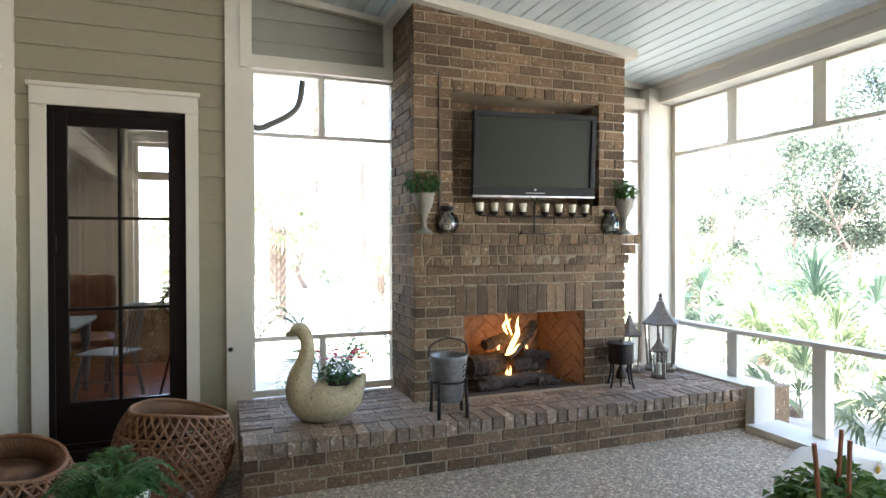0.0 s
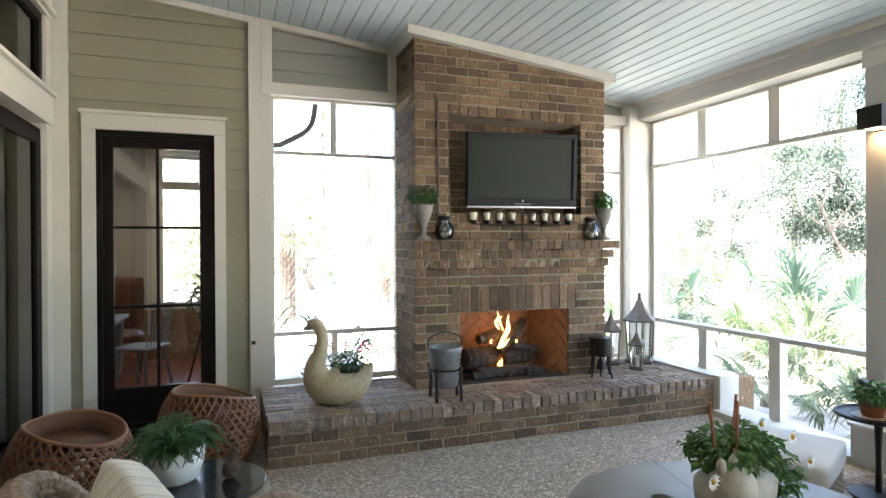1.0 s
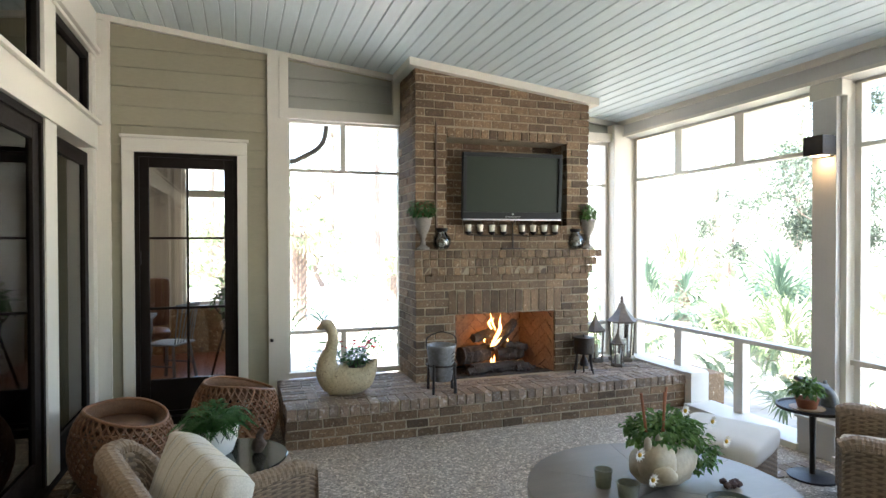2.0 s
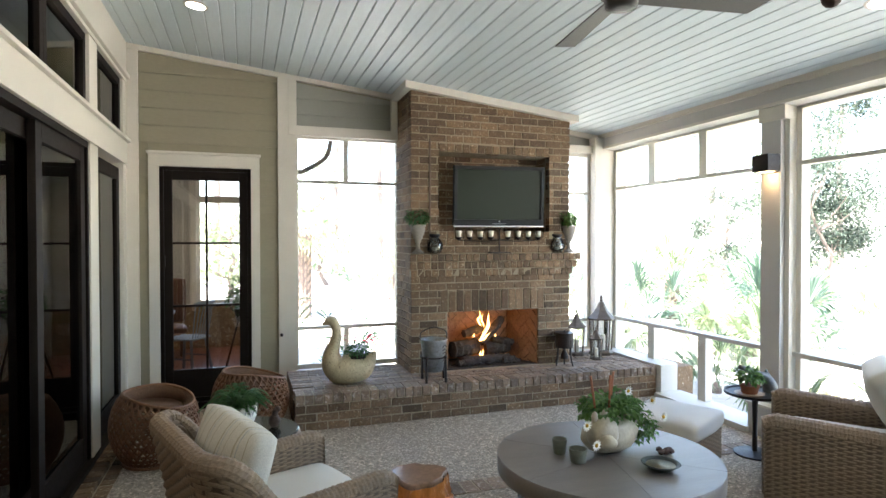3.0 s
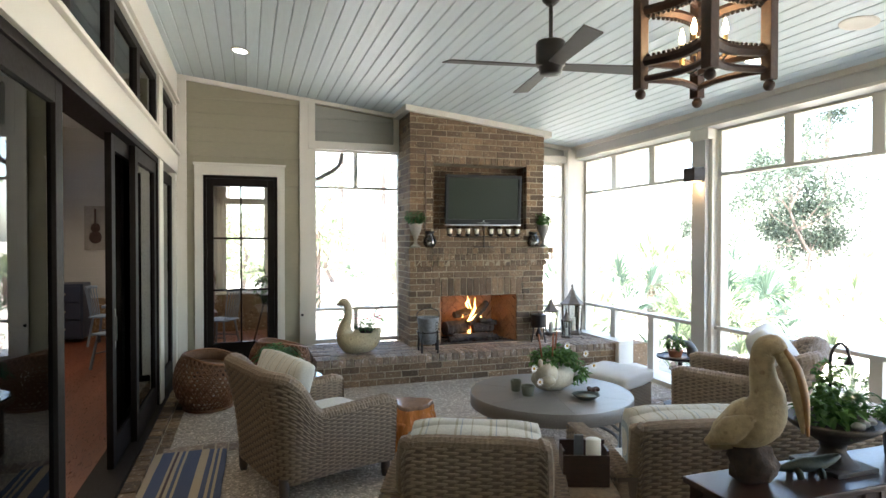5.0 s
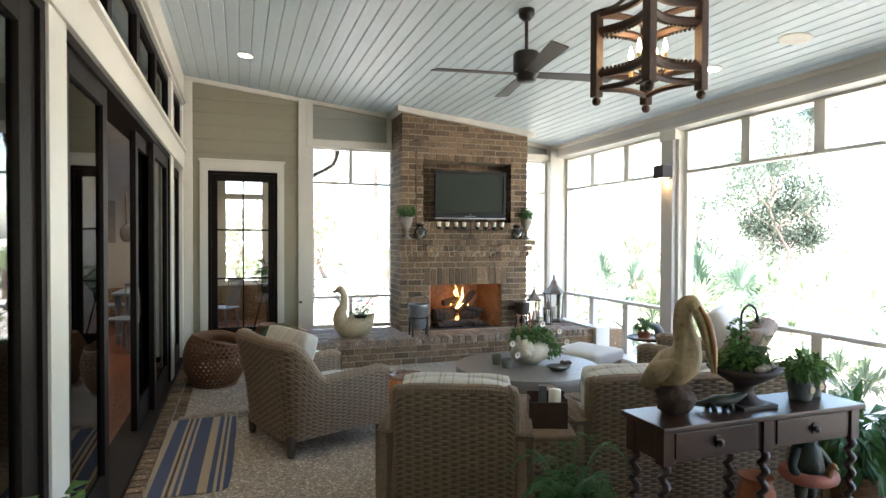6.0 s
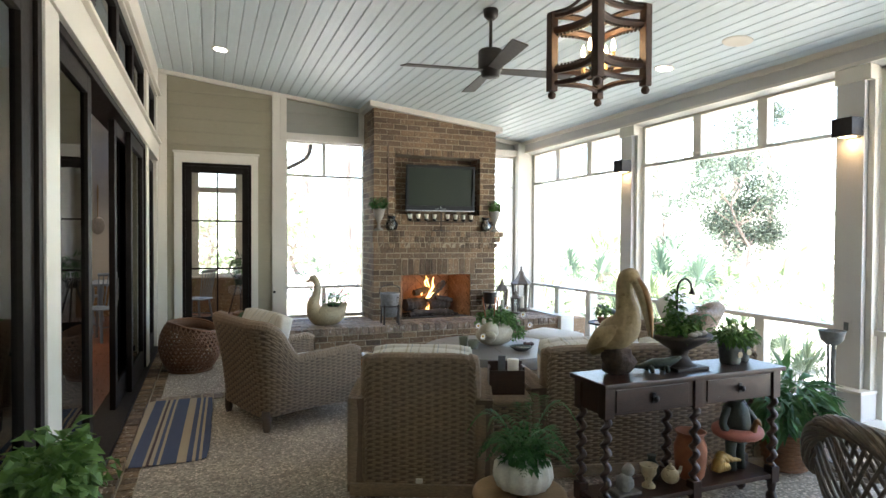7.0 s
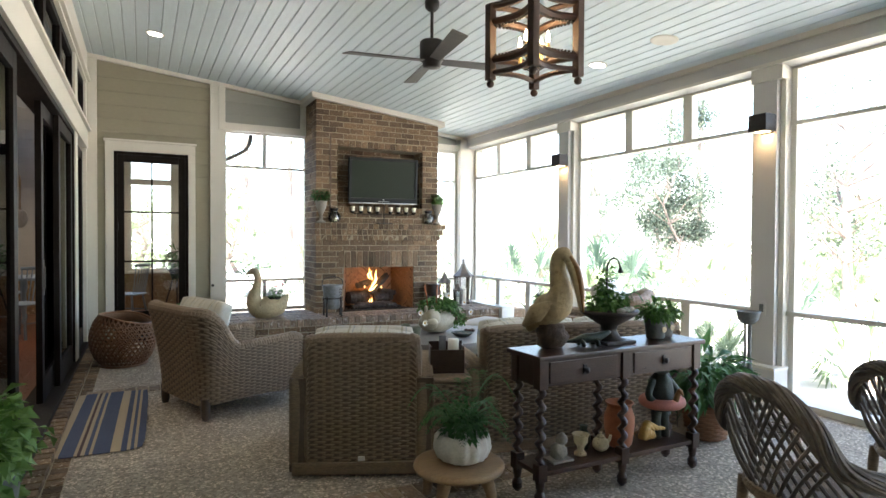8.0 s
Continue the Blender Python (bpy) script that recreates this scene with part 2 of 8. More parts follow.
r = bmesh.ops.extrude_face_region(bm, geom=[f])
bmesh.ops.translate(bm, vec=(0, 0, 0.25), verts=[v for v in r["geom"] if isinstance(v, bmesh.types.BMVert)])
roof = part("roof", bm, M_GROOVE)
tagged(roof, "sloping roof deck over the porch, coloured as groove shade", "roof", kind="structure")

# door wall with the far door and the tall window
wall_north = thing("wall_north", pose(0, YN, 0), "khaki lap siding wall beside the brick fireplace", "wall", kind="structure")
DX0, DX1, DZ1 = -2.530, -1.628, 2.545           # far door
part("sheathing", boxes([(XL - 0.05, DX0 - 0.02, 0.02, 0.16, 0, 3.85), (DX1 + 0.02, -1.2, 0.02, 0.16, 0, 3.75), (DX0 - 0.02, DX1 + 0.02, 0.02, 0.16, DZ1 + 0.03, 3.8),
                         (-1.2, 0.0, 0.06, 0.16, 3.0, 3.7), (1.94, 2.75, 0.06, 0.16, 3.0, 3.3)]), M_SIDING, wall_north)
lap = 0.178
for i in range(-1, 21):
    z0 = 0.117 + i * lap
    for x0, x1 in ((XL + 0.10, DX0 - 0.10), (DX1 + 0.09, -1.345), (DX0 - 0.15, DX1 + 0.15)):
        if z0 < DZ1 + 0.15 and x1 - x0 > 0.7:
            continue
        if z0 > DZ1 + 0.15:
            if x1 - x0 < 0.7:
                if x0 < -2.65:
                    x0, x1 = XL + 0.10, -1.345
                else:
                    continue
            else:
                continue
        zt = min(z0 + lap, ceil_z(x0) - 0.09)
        if zt - z0 < 0.03:
            continue
        bm = bmesh.new()
        za = min(z0 + lap, ceil_z(x0) - 0.05)
        zb = min(z0 + lap, ceil_z(x1) - 0.05)
        va = [(x0, -0.002, z0), (x1, -0.002, z0), (x1, 0.016, max(zb, z0 + 0.01)), (x0, 0.016, za), (x0, 0.03, z0), (x1, 0.03, z0), (x1, 0.03, max(zb, z0 + 0.01)), (x0, 0.03, za)]
        v = [bm.verts.new(p) for p in va]
        for a in ((0, 1, 2, 3), (4, 7, 6, 5), (0, 4, 5, 1), (3, 2, 6, 7), (0, 3, 7, 4), (1, 5, 6, 2)):
            bm.faces.new([v[k] for k in a])
        part("siding_board", bm, M_SIDING, wall_north)
# upper panel of narrow boards over the window
for x0, x1, zb0 in ((-1.145, -0.03, 3.00), (1.96, 2.62, 3.02)):
    for i in range(4):
        z0 = zb0 + i * 0.1775
        z1a, z1b = min(z0 + 0.1775, ceil_z(x0) - 0.06), min(z0 + 0.1775, ceil_z(x1) - 0.06)
        if z1a - z0 < 0.03:
            continue
        bm = bmesh.new()
        va = [(x0, 0.035, z0), (x1, 0.035, z0), (x1, 0.05, max(z1b, z0 + 0.004)), (x0, 0.05, z1a), (x0, 0.06, z0), (x1, 0.06, z0), (x1, 0.06, max(z1b, z0 + 0.004)), (x0, 0.06, z1a)]
        v = [bm.verts.new(p) for p in va]
        for a in ((0, 1, 2, 3), (4, 7, 6, 5), (0, 4, 5, 1), (3, 2, 6, 7), (0, 3, 7, 4), (1, 5, 6, 2)):
            bm.faces.new([v[k] for k in a])
        part("panel_board", bm, M_PANEL, wall_north)


def slanted(x0, x1, y0, y1, dz0, dz1):
    """A strip that follows the slope of the ceiling."""
    bm = bmesh.new()
    v = [bm.verts.new(p) for p in ((x0, y0, ceil_z(x0) + dz0), (x1, y0, ceil_z(x1) + dz0), (x1, y1, ceil_z(x1) + dz0), (x0, y1, ceil_z(x0) + dz0),
                                   (x0, y0, ceil_z(x0) + dz1), (x1, y0, ceil_z(x1) + dz1), (x1, y1, ceil_z(x1) + dz1), (x0, y1, ceil_z(x0) + dz1))]
    for a in ((0, 3, 2, 1), (4, 5, 6, 7), (0, 1, 5, 4), (1, 2, 6, 5), (2, 3, 7, 6), (3, 0, 4, 7)):
        bm.faces.new([v[k] for k in a])
    return bm


trims = [("trim", slanted(XL, -1.30, YN - 0.02, YN + 0.02, -0.055, 0.0)), ("trim", slanted(-1.30, -0.075, YN - 0.022, YN + 0.04, -0.05, 0.0)),
         ("trim", slanted(2.02, 2.75, YN - 0.0, YN + 0.04, -0.06, 0.0)),
         ("trim", slanted(-0.075, 2.02, -0.075, 0.0, -0.075, 0.0)), ("trim", slanted(-0.075, 0.0, 0.0, YN, -0.075, 0.0)),
         ("trim", slanted(1.94, 2.02, 0.0, YN, -0.075, 0.0)),
         ("corner_board", box(XL, XL + 0.112, YN - 0.03, YN + 0.02, 0.0, ceil_z(XL + 0.112) - 0.055, 0.004)),
         ("trim_post", box(-1.345, -1.15, YN - 0.025, YN + 0.14, 0.0, 3.56, 0.004)),
         ("panel_trim", box(-1.235, -1.145, YN - 0.035, YN + 0.03, 3.04, 3.545, 0.004)),
         ("panel_trim", box(-0.075, -0.0, YN - 0.035, YN + 0.03, 3.04, 3.41, 0.004)),
         ("head_trim", box(-1.235, 0.0, YN - 0.045, YN + 0.05, 2.935, 3.04, 0.004)),
         ("head_trim", box(1.94, 2.66, YN - 0.045, YN + 0.05, 2.90, 3.0, 0.004)),
         ("corner_post", box(2.62, 3.06, YN - 0.10, YN + 0.16, 0.0, 3.1, 0.006)),
         ]
for nm, b in trims:
    tagged(part(nm, b, M_TRIM), "off-white painted wood trim", "trim", kind="structure")


def frame_bm(x0, x1, z0, z1, w, y0, y1, bev=0.003):
    return boxes([(x0, x0 + w, y0, y1, z0, z1), (x1 - w, x1, y0, y1, z0, z1), (x0 + w, x1 - w, y0, y1, z0, z0 + w), (x0 + w, x1 - w, y0, y1, z1 - w, z1)], bev)


# tall screened window left of the chimney, narrow one right of it
window_1 = thing("window_1", pose(0, YN, 0), "tall white framed screened window over the brick hearth", "window", kind="structure")
part("window_frame", frame_bm(-1.15, 0.02, 0.335, 2.937, 0.022, 0.03, 0.13), M_TRIM, window_1)
part("rail", box(-1.128, -0.002, 0.04, 0.10, 2.418, 2.45, 0.003), M_TRIM, window_1)
part("rail", box(-1.128, -0.002, 0.04, 0.10, 0.765, 0.802, 0.003), M_TRIM, window_1)
part("mullion", box(-0.615, -0.565, 0.04, 0.10, 2.45, 2.915, 0.003), M_TRIM, window_1)
part("mullion", box(-0.615, -0.565, 0.04, 0.10, 0.357, 0.765, 0.003), M_TRIM, window_1)
part("window_sill", box(-1.15, 0.0, -0.02, 0.03, 0.336, 0.39, 0.004), M_TRIM, window_1)
window_2 = thing("window_2", pose(0, YN, 0), "narrow white framed screened window in the corner", "window", kind="structure")
part("window_frame", frame_bm(1.94, 2.62, 0.335, 2.90, 0.035, 0.03, 0.13), M_TRIM, window_2)
part("rail", box(1.97, 2.59, 0.04, 0.10, 2.37, 2.40, 0.003), M_TRIM, window_2)
part("rail", box(1.97, 2.59, 0.04, 0.10, 0.70, 0.74, 0.003), M_TRIM, window_2)

# the far door
door_1 = thing("door_1", pose(0, YN, 0), "closed black six-pane glass door in an off-white casing", "door", kind="structure")
part("door_frame", frame_bm(DX0, DX1, 0.075, DZ1, 0.04, 0.0, 0.13), M_BLACK, door_1)
LX0, LX1 = DX0 + 0.04, DX1 - 0.04
part("door_leaf", boxes([(LX0, -2.410, 0.02, 0.065, 0.115, DZ1 - 0.04), (-1.750, LX1, 0.02, 0.065, 0.115, DZ1 - 0.04), (-2.410, -1.750, 0.02, 0.065, 0.115, 0.41),
                         (-2.410, -1.750, 0.02, 0.065, 2.41, DZ1 - 0.04)], 0.004), M_BLACK, door_1)
part("muntin", box(-2.090, -2.069, 0.015, 0.07, 0.41, 2.41, 0.003), M_BLACK, door_1)
for z in (1.083, 1.746):
    part("muntin", box(-2.410, -1.750, 0.017, 0.068, z - 0.011, z + 0.011, 0.003), M_BLACK, door_1)
for x0, x1 in ((-2.410, -2.090), (-2.069, -1.750)):
    for z0, z1 in ((0.41, 1.072), (1.094, 1.735), (1.757, 2.41)):
        o = part("pane", box(x0, x1, 0.04, 0.044, z0, z1), M_GLASS, door_1)
        o.visible_shadow = False
part("hinge", box(LX0 - 0.004, LX0 + 0.012, 0.004, 0.02, 1.5, 1.62, 0.003), M_IRON, door_1)
part("casing", boxes([(DX0 - 0.10, DX0, -0.022, 0.02, 0.02, DZ1), (DX1, DX1 + 0.09, -0.022, 0.02, 0.02, DZ1), (DX0 - 0.10, DX1 + 0.09, -0.026, 0.02, DZ1, DZ1 + 0.125)], 0.004), M_TRIM, door_1)
part("casing_cap", box(DX0 - 0.115, DX1 + 0.105, -0.05, 0.02, DZ1 + 0.125, DZ1 + 0.155, 0.006), M_TRIM, door_1)
part("threshold", box(DX0 - 0.12, DX1 + 0.12, -0.06, 0.1, 0.0, 0.07, 0.004), M_BLACK, door_1)
part("knob", lathe([(0.006, 0), (0.018, 0.002), (0.018, 0.012), (0.012, 0.03), (0.002, 0.034)], 14, None, pose(-1.315, -0.027, 0.735, 90)), M_IRON, door_1, "small round brass hook plate")

# right side: posts, beam, rails and screens
wall_east = thing("wall_east", pose(0, 0, 0), "white painted screen wall of posts and rails", "wall", kind="structure")
BX = 2.78
part("beam", slanted(BX - 0.03, 3.05, YS, YN + 0.02, -0.19, 0.0), M_POST, wall_east)
part("beam_trim", slanted(BX - 0.06, BX - 0.03, YS, YN, -0.05, 0.0), M_TRIM, wall_east)
part("beam_soffit", box(BX - 0.045, 3.05, YS, YN - 0.1, 2.955, 2.985, 0.004), M_TRIM, wall_east)
bays = [(0.50, -1.90), (-2.20, -4.72), (-5.04, -7.60), (-7.92, -10.5)]
posts = [(-1.934, -2.19), (-4.758, -5.035), (-7.61, -7.91), (-10.5, -10.86)]
for y1, y0 in posts:
    part("post", box(BX, 2.88, y0 + 0.05, y1, 0.0, 2.955, 0.006), M_POST, wall_east)
    part("post_back", box(2.88, 3.04, y0 + 0.02, y1 + 0.02, 0.0, 2.955, 0.004), M_TRIM, wall_east)
    part("post_edge", box(BX + 0.05, 2.88, y0, y0 + 0.05, 0.0, 2.955, 0.006), M_TRIM, wall_east)
    part("post_base", box(BX - 0.09, 2.88, y0 - 0.02, y1 + 0.05, 0.0, 0.27, 0.006), M_POST, wall_east)
    part("post_base_cap", box(BX - 0.105, 2.88, y0 - 0.03, y1 + 0.065, 0.27, 0.295, 0.008), M_TRIM, wall_east)
    part("post_capital", box(BX - 0.015, 2.88, y0 - 0.005, y1 + 0.015, 2.83, 2.955, 0.008), M_TRIM, wall_east)
SX = 2.90
for k, (y1, y0) in enumerate(bays):
    L = y1 - y0
    part("screen_frame", boxes([(SX, SX + 0.10, y0, y0 + 0.05, 0.05, 2.955), (SX, SX + 0.10, y1 - 0.05, y1, 0.05, 2.955), (SX, SX + 0.10, y0, y1, 2.915, 2.957)], 0.003), M_TRIM, wall_east)
    part("transom_rail", box(SX - 0.01, SX + 0.08, y0, y1, 2.425, 2.46, 0.003), M_TRIM, wall_east)
    part("sill_rail", box(SX - 0.04, SX + 0.08, y0, y1, 0.745, 0.785, 0.004), M_TRIM, wall_east)
    ms = (-0.25, -1.075) if k == 0 else (y1 - L * 0.353, y1 - L * 0.685)
    for ym in ms:
        part("mullion", box(SX, SX + 0.09, ym - 0.055, ym + 0.055, 2.46, 2.915, 0.003), M_TRIM, wall_east)
        part("baluster", box(SX, SX + 0.09, ym - 0.055, ym + 0.055, 0.06, 0.745, 0.003), M_TRIM, wall_east)
    yb = y1 if k else -0.62
    part("base_plate", box(2.66, SX + 0.12, y0, yb, 0.0, 0.055, 0.004), M_TRIM, wall_east)
part("hearth_plate", box(2.73, SX + 0.12, -0.55, 0.5, 0.30, 0.355, 0.004), M_TRIM, wall_east)
part("hearth_stop", box(2.735, SX + 0.06, -0.64, -0.545, 0.0, 0.36, 0.005), M_TRIM, wall_east)
part("brick_pier", box(2.76, 3.3, -0.5, 0.55, -0.3, 0.29), M_BRICK_J, wall_east)

# left side: sliding doors under transoms
wall_west = thing("wall_west", pose(0, 0, 0), "white framed wall of dark sliding glass doors", "wall", kind="structure")
HEAD0, HEAD1, TR1 = 2.54, 2.765, 3.375
wx0, wx1 = XL - 0.16, XL
part("post", box(wx0, wx1, -5.245, -4.995, 0.0, HEAD0, 0.004), M_TRIM, wall_west)
part("post", box(wx0, wx1, -0.887, -0.627, 0.0, HEAD0, 0.004), M_TRIM, wall_west)
part("post", box(wx0, wx1, 0.441, YN, 0.0, HEAD0, 0.004), M_TRIM, wall_west)
part("head_beam", box(wx0, wx1 + 0.015, YS, YN - 0.03, HEAD0, HEAD1, 0.004), M_TRIM, wall_west)
part("head_ledge", box(wx0, wx1 + 0.05, YS, YN - 0.03, HEAD1, HEAD1 + 0.03, 0.006), M_TRIM, wall_west)
part("frieze", box(wx0, wx1 + 0.01, YS, YN - 0.03, TR1, 3.80), M_TRIM, wall_west)
part("frieze_ledge", box(wx0, wx1 + 0.045, YS, YN - 0.03, TR1 + 0.03, TR1 + 0.07, 0.006), M_TRIM, wall_west)
for y0, y1 in ((0.441, YN), (-0.887, -0.627), (-5.30, -5.03)):
    part("transom_post", box(wx0, wx1, y0, y1, HEAD1, TR1, 0.003), M_TRIM, wall_west)
tr = [(-0.627, 0.441), (-1.90, -0.887), (-2.90, -1.90), (-3.95, -2.90), (-5.03, -3.95), (-6.5, -5.30), (-7.8, -6.5), (-9.0, -7.8)]
for y0, y1 in tr:
    w = thing("transom_window", pose(0, 0, 0), "dark framed transom window over the sliding doors", "window", kind="structure")
    bm = boxes([(-2.92, -2.855, y0, y0 + 0.07, HEAD1 + 0.03, TR1), (-2.92, -2.855, y1 - 0.07, y1, HEAD1 + 0.03, TR1), (-2.92, -2.855, y0 + 0.07, y1 - 0.07, HEAD1 + 0.03, HEAD1 + 0.10), (-2.92, -2.855, y0 + 0.07, y1 - 0.07, TR1 - 0.07, TR1)], 0.004)
    part("window_frame", bm, M_BLACK, w)
    part("pane", box(-2.89, -2.885, y0 + 0.07, y1 - 0.07, HEAD1 + 0.10, TR1 - 0.07), M_GLASS2, w)


M_PULL = mat("bronze_pull_plate", (0.10, 0.085, 0.075), 0.4, var=0.1)


def slider(y0, y1, x, handle=None):
    """One sliding leaf between y0 and y1."""
    d = thing("sliding_door", pose(0, 0, 0), "black framed full-height sliding glass door leaf", "door", "sliding doors", "structure")
    z0, z1, s = 0.075, HEAD0 - 0.05, 0.115
    part("leaf_frame", boxes([(x - 0.045, x, y0, y0 + s, z0, z1), (x - 0.045, x, y1 - s, y1, z0, z1), (x - 0.045, x, y0 + s, y1 - s, z0, z0 + 0.2), (x - 0.045, x, y0 + s, y1 - s, z1 - s, z1)], 0.004), M_BLACK, d)
    part("pane", box(x - 0.025, x - 0.02, y0 + s, y1 - s, z0 + 0.2, z1 - s), M_GLASS2, d)
    if handle:
        part("handle", boxes([(x, x + 0.006, handle - 0.022, handle + 0.022, 0.94, 1.22), (x + 0.006, x + 0.016, handle - 0.006, handle + 0.006, 0.99, 1.17)], 0.002), M_PULL, d, "flush bronze pull plate")
    return d


part("door_head", box(-3.05, XL - 0.012, -4.985, -0.887, HEAD0 - 0.05, HEAD0, 0.003), M_BLACK, wall_west)
part("door_jamb", box(-3.05, XL - 0.012, -4.995, -4.95, 0.075, HEAD0 - 0.05, 0.003), M_BLACK, wall_west)
part("door_jamb", boxes([(-3.05, XL - 0.012, -5.31, -5.245, 0.075, HEAD0 - 0.05), (-3.05, XL - 0.03, -5.40, -5.312, 0.075, HEAD0 - 0.05)], 0.003), M_BLACK, wall_west)
part("door_jamb", box(-3.05, XL - 0.012, -0.93, -0.887, 0.075, HEAD0 - 0.05, 0.003), M_BLACK, wall_west)
part("door_track", box(-3.06, XL + 0.02, -4.985, 0.441, 0.0, 0.073, 0.004), M_BLACK, wall_west)
part("door_head", box(-3.05, XL - 0.012, -9.0, -5.245, HEAD0 - 0.05, HEAD0, 0.003), M_BLACK, wall_west)
part("door_track", box(-3.06, XL + 0.02, YS, -4.99, 0.0, 0.073, 0.004), M_BLACK, wall_west)
slider(-4.95, -4.02, -2.86)
slider(-4.95, -4.06, -2.915)
slider(-2.65, -0.95, -2.915, -2.59)
slider(-2.05, -0.93, -2.86)
slider(-0.627, 0.441, -2.87)
slider(-6.60, -5.40, -2.85)
slider(-8.0, -6.58, -2.915)
part("end_wall", box(wx0, wx1, YS, -8.0, 0.0, HEAD0), M_TRIM, wall_west)
wall_south = part("wall_south", box(-8.2, XR + 0.2, YS - 0.15, YS, -0.2, 4.4), M_SIDING)
tagged(wall_south, "khaki painted wall at the end of the porch", "wall", kind="structure")

# ---------- the rooms behind the glass ----------
room_floor = thing("room_floor", pose(0, 0, 0), "glossy red-brown wooden board floor indoors", "floor", kind="structure")
part("subfloor", boxes([(-8.2, -3.06, YS, 4.1, -0.2, 0.05), (-3.06, -1.3, YN + 0.1, 4.1, -0.2, 0.05)]), M_WOODFLOOR, room_floor)
for i in range(14):
    x0 = -3.06 - (i + 1) * 0.14
    part("floor_board", box(x0 + 0.0015, x0 + 0.1385, -6.5, 4.0, 0.05, 0.068, 0.0), M_WOODFLOOR, room_floor)
for i in range(12):
    x0 = -1.35 - (i + 1) * 0.14
    part("floor_board", box(x0 + 0.0015, x0 + 0.1385, YN + 0.17, 4.0, 0.05, 0.068, 0.0), M_WOODFLOOR, room_floor)
room_walls = thing("wall_room", pose(0, 0, 0), "greige shiplap walls of the dining room", "wall", kind="structure")
part("far_wall", boxes([(-8.2, -2.42, 4.0, 4.2, 0, 4.3), (-1.66, -1.2, 4.0, 4.2, 0, 4.3), (-2.42, -1.66, 4.0, 4.2, 2.85, 4.3), (-2.42, -1.66, 4.0, 4.2, 0, 0.76)]), M_INWALL, room_walls)
part("brick_dado", box(-8.2, -1.36, 3.95, 3.998, 0.05, 0.735), M_BRICK_J, room_walls, "brown brick dado")
part("side_wall", box(-1.35, -1.2, YN + 0.16, 4.0, 0, 3.9), M_INWALL, room_walls)
part("west_wall", box(-8.3, -8.2, YS, 4.2, -0.2, 4.4), M_INWALL, room_walls)
for i in range(20):
    z0 = 0.76 + i * 0.165
    part("shiplap_board", boxes([(-8.2, -2.53, 3.985, 4.0, z0 + 0.004, z0 + 0.165)]), M_INWALL, room_walls)
room_ceiling = part("ceiling_room", box(-8.2, -3.06, YS, 4.2, 3.62, 3.7), M_INCEIL)
tagged(room_ceiling, "off-white painted room ceiling", "ceiling", kind="structure")
o = part("ceiling_dining", box(-3.06, -1.2, YN + 0.16, 4.2, 3.3, 3.4), M_INCEIL)
tagged(o, "off-white painted dining room ceiling", "ceiling", kind="structure")
window_3 = thing("window_3", pose(0, 4.0, 0), "white framed dining room window with a transom", "window", kind="structure")
part("casing", boxes([(-2.52, -2.42, -0.03, 0.02, 0.76, 2.98), (-1.66, -1.57, -0.03, 0.02, 0.76, 2.98), (-2.42, -1.66, -0.03, 0.02, 2.85, 2.98)], 0.004), M_TRIM, window_3)
part("window_frame", frame_bm(-2.42, -1.66, 0.77, 2.85, 0.05, 0.05, 0.12), M_TRIM, window_3)
part("rail", box(-2.37, -1.71, 0.05, 0.12, 2.38, 2.49, 0.003), M_TRIM, window_3)
part("window_sill", box(-2.56, -1.53, -0.07, 0.05, 0.735, 0.77, 0.005), M_TRIM, window_3)

# ---------- garden ----------
M_SAND = mat("pale_sand_and_pine_straw", (0.52, 0.48, 0.43), 0.9, var=0.2, scale=0.35, fine=6, bump=0.3, second=(0.20, 0.18, 0.09), second_at=0.60)
bm = bmesh.new()
bmesh.ops.create_grid(bm, x_segments=60, y_segments=60, size=900)
for v in bm.verts:
    v.co.z = -0.35
ground = part("ground", bm, M_SAND)
tagged(ground, "pale sandy garden ground with patches of low green", "ground", kind="structure")

M_LEAF = leaf_mat("plant_leaf_green", (0.045, 0.115, 0.022), (0.13, 0.25, 0.055))
M_LEAFDK = leaf_mat("fern_leaf_green", (0.028, 0.095, 0.025), (0.075, 0.185, 0.05))
M_STEM = mat("green_stem", (0.06, 0.09, 0.025), 0.7)
M_PALM = leaf_mat("palm_frond_green", (0.12, 0.165, 0.08), (0.28, 0.33, 0.19))
M_PALMB = leaf_mat("blue_palm_frond", (0.065, 0.11, 0.075), (0.13, 0.19, 0.135))
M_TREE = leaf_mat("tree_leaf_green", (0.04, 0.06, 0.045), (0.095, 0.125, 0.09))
# far leaves: the glare and haze of distance are put into this colour
M_TREE_HAZE = leaf_mat("hazy_far_leaf", (0.14, 0.19, 0.11), (0.30, 0.34, 0.22))
M_TRUNK = mat("grey_brown_bark", (0.17, 0.135, 0.115), 0.95, var=0.35, scale=5, fine=25, bump=0.8, stretch=(1, 1, 0.4))
M_BOOT = mat("palm_boot_fibre", (0.22, 0.165, 0.13), 0.95, var=0.35, scale=8, fine=40, bump=0.6)
M_SPOUT = mat("dark_brown_downspout", (0.09, 0.075, 0.065), 0.5, var=0.1)


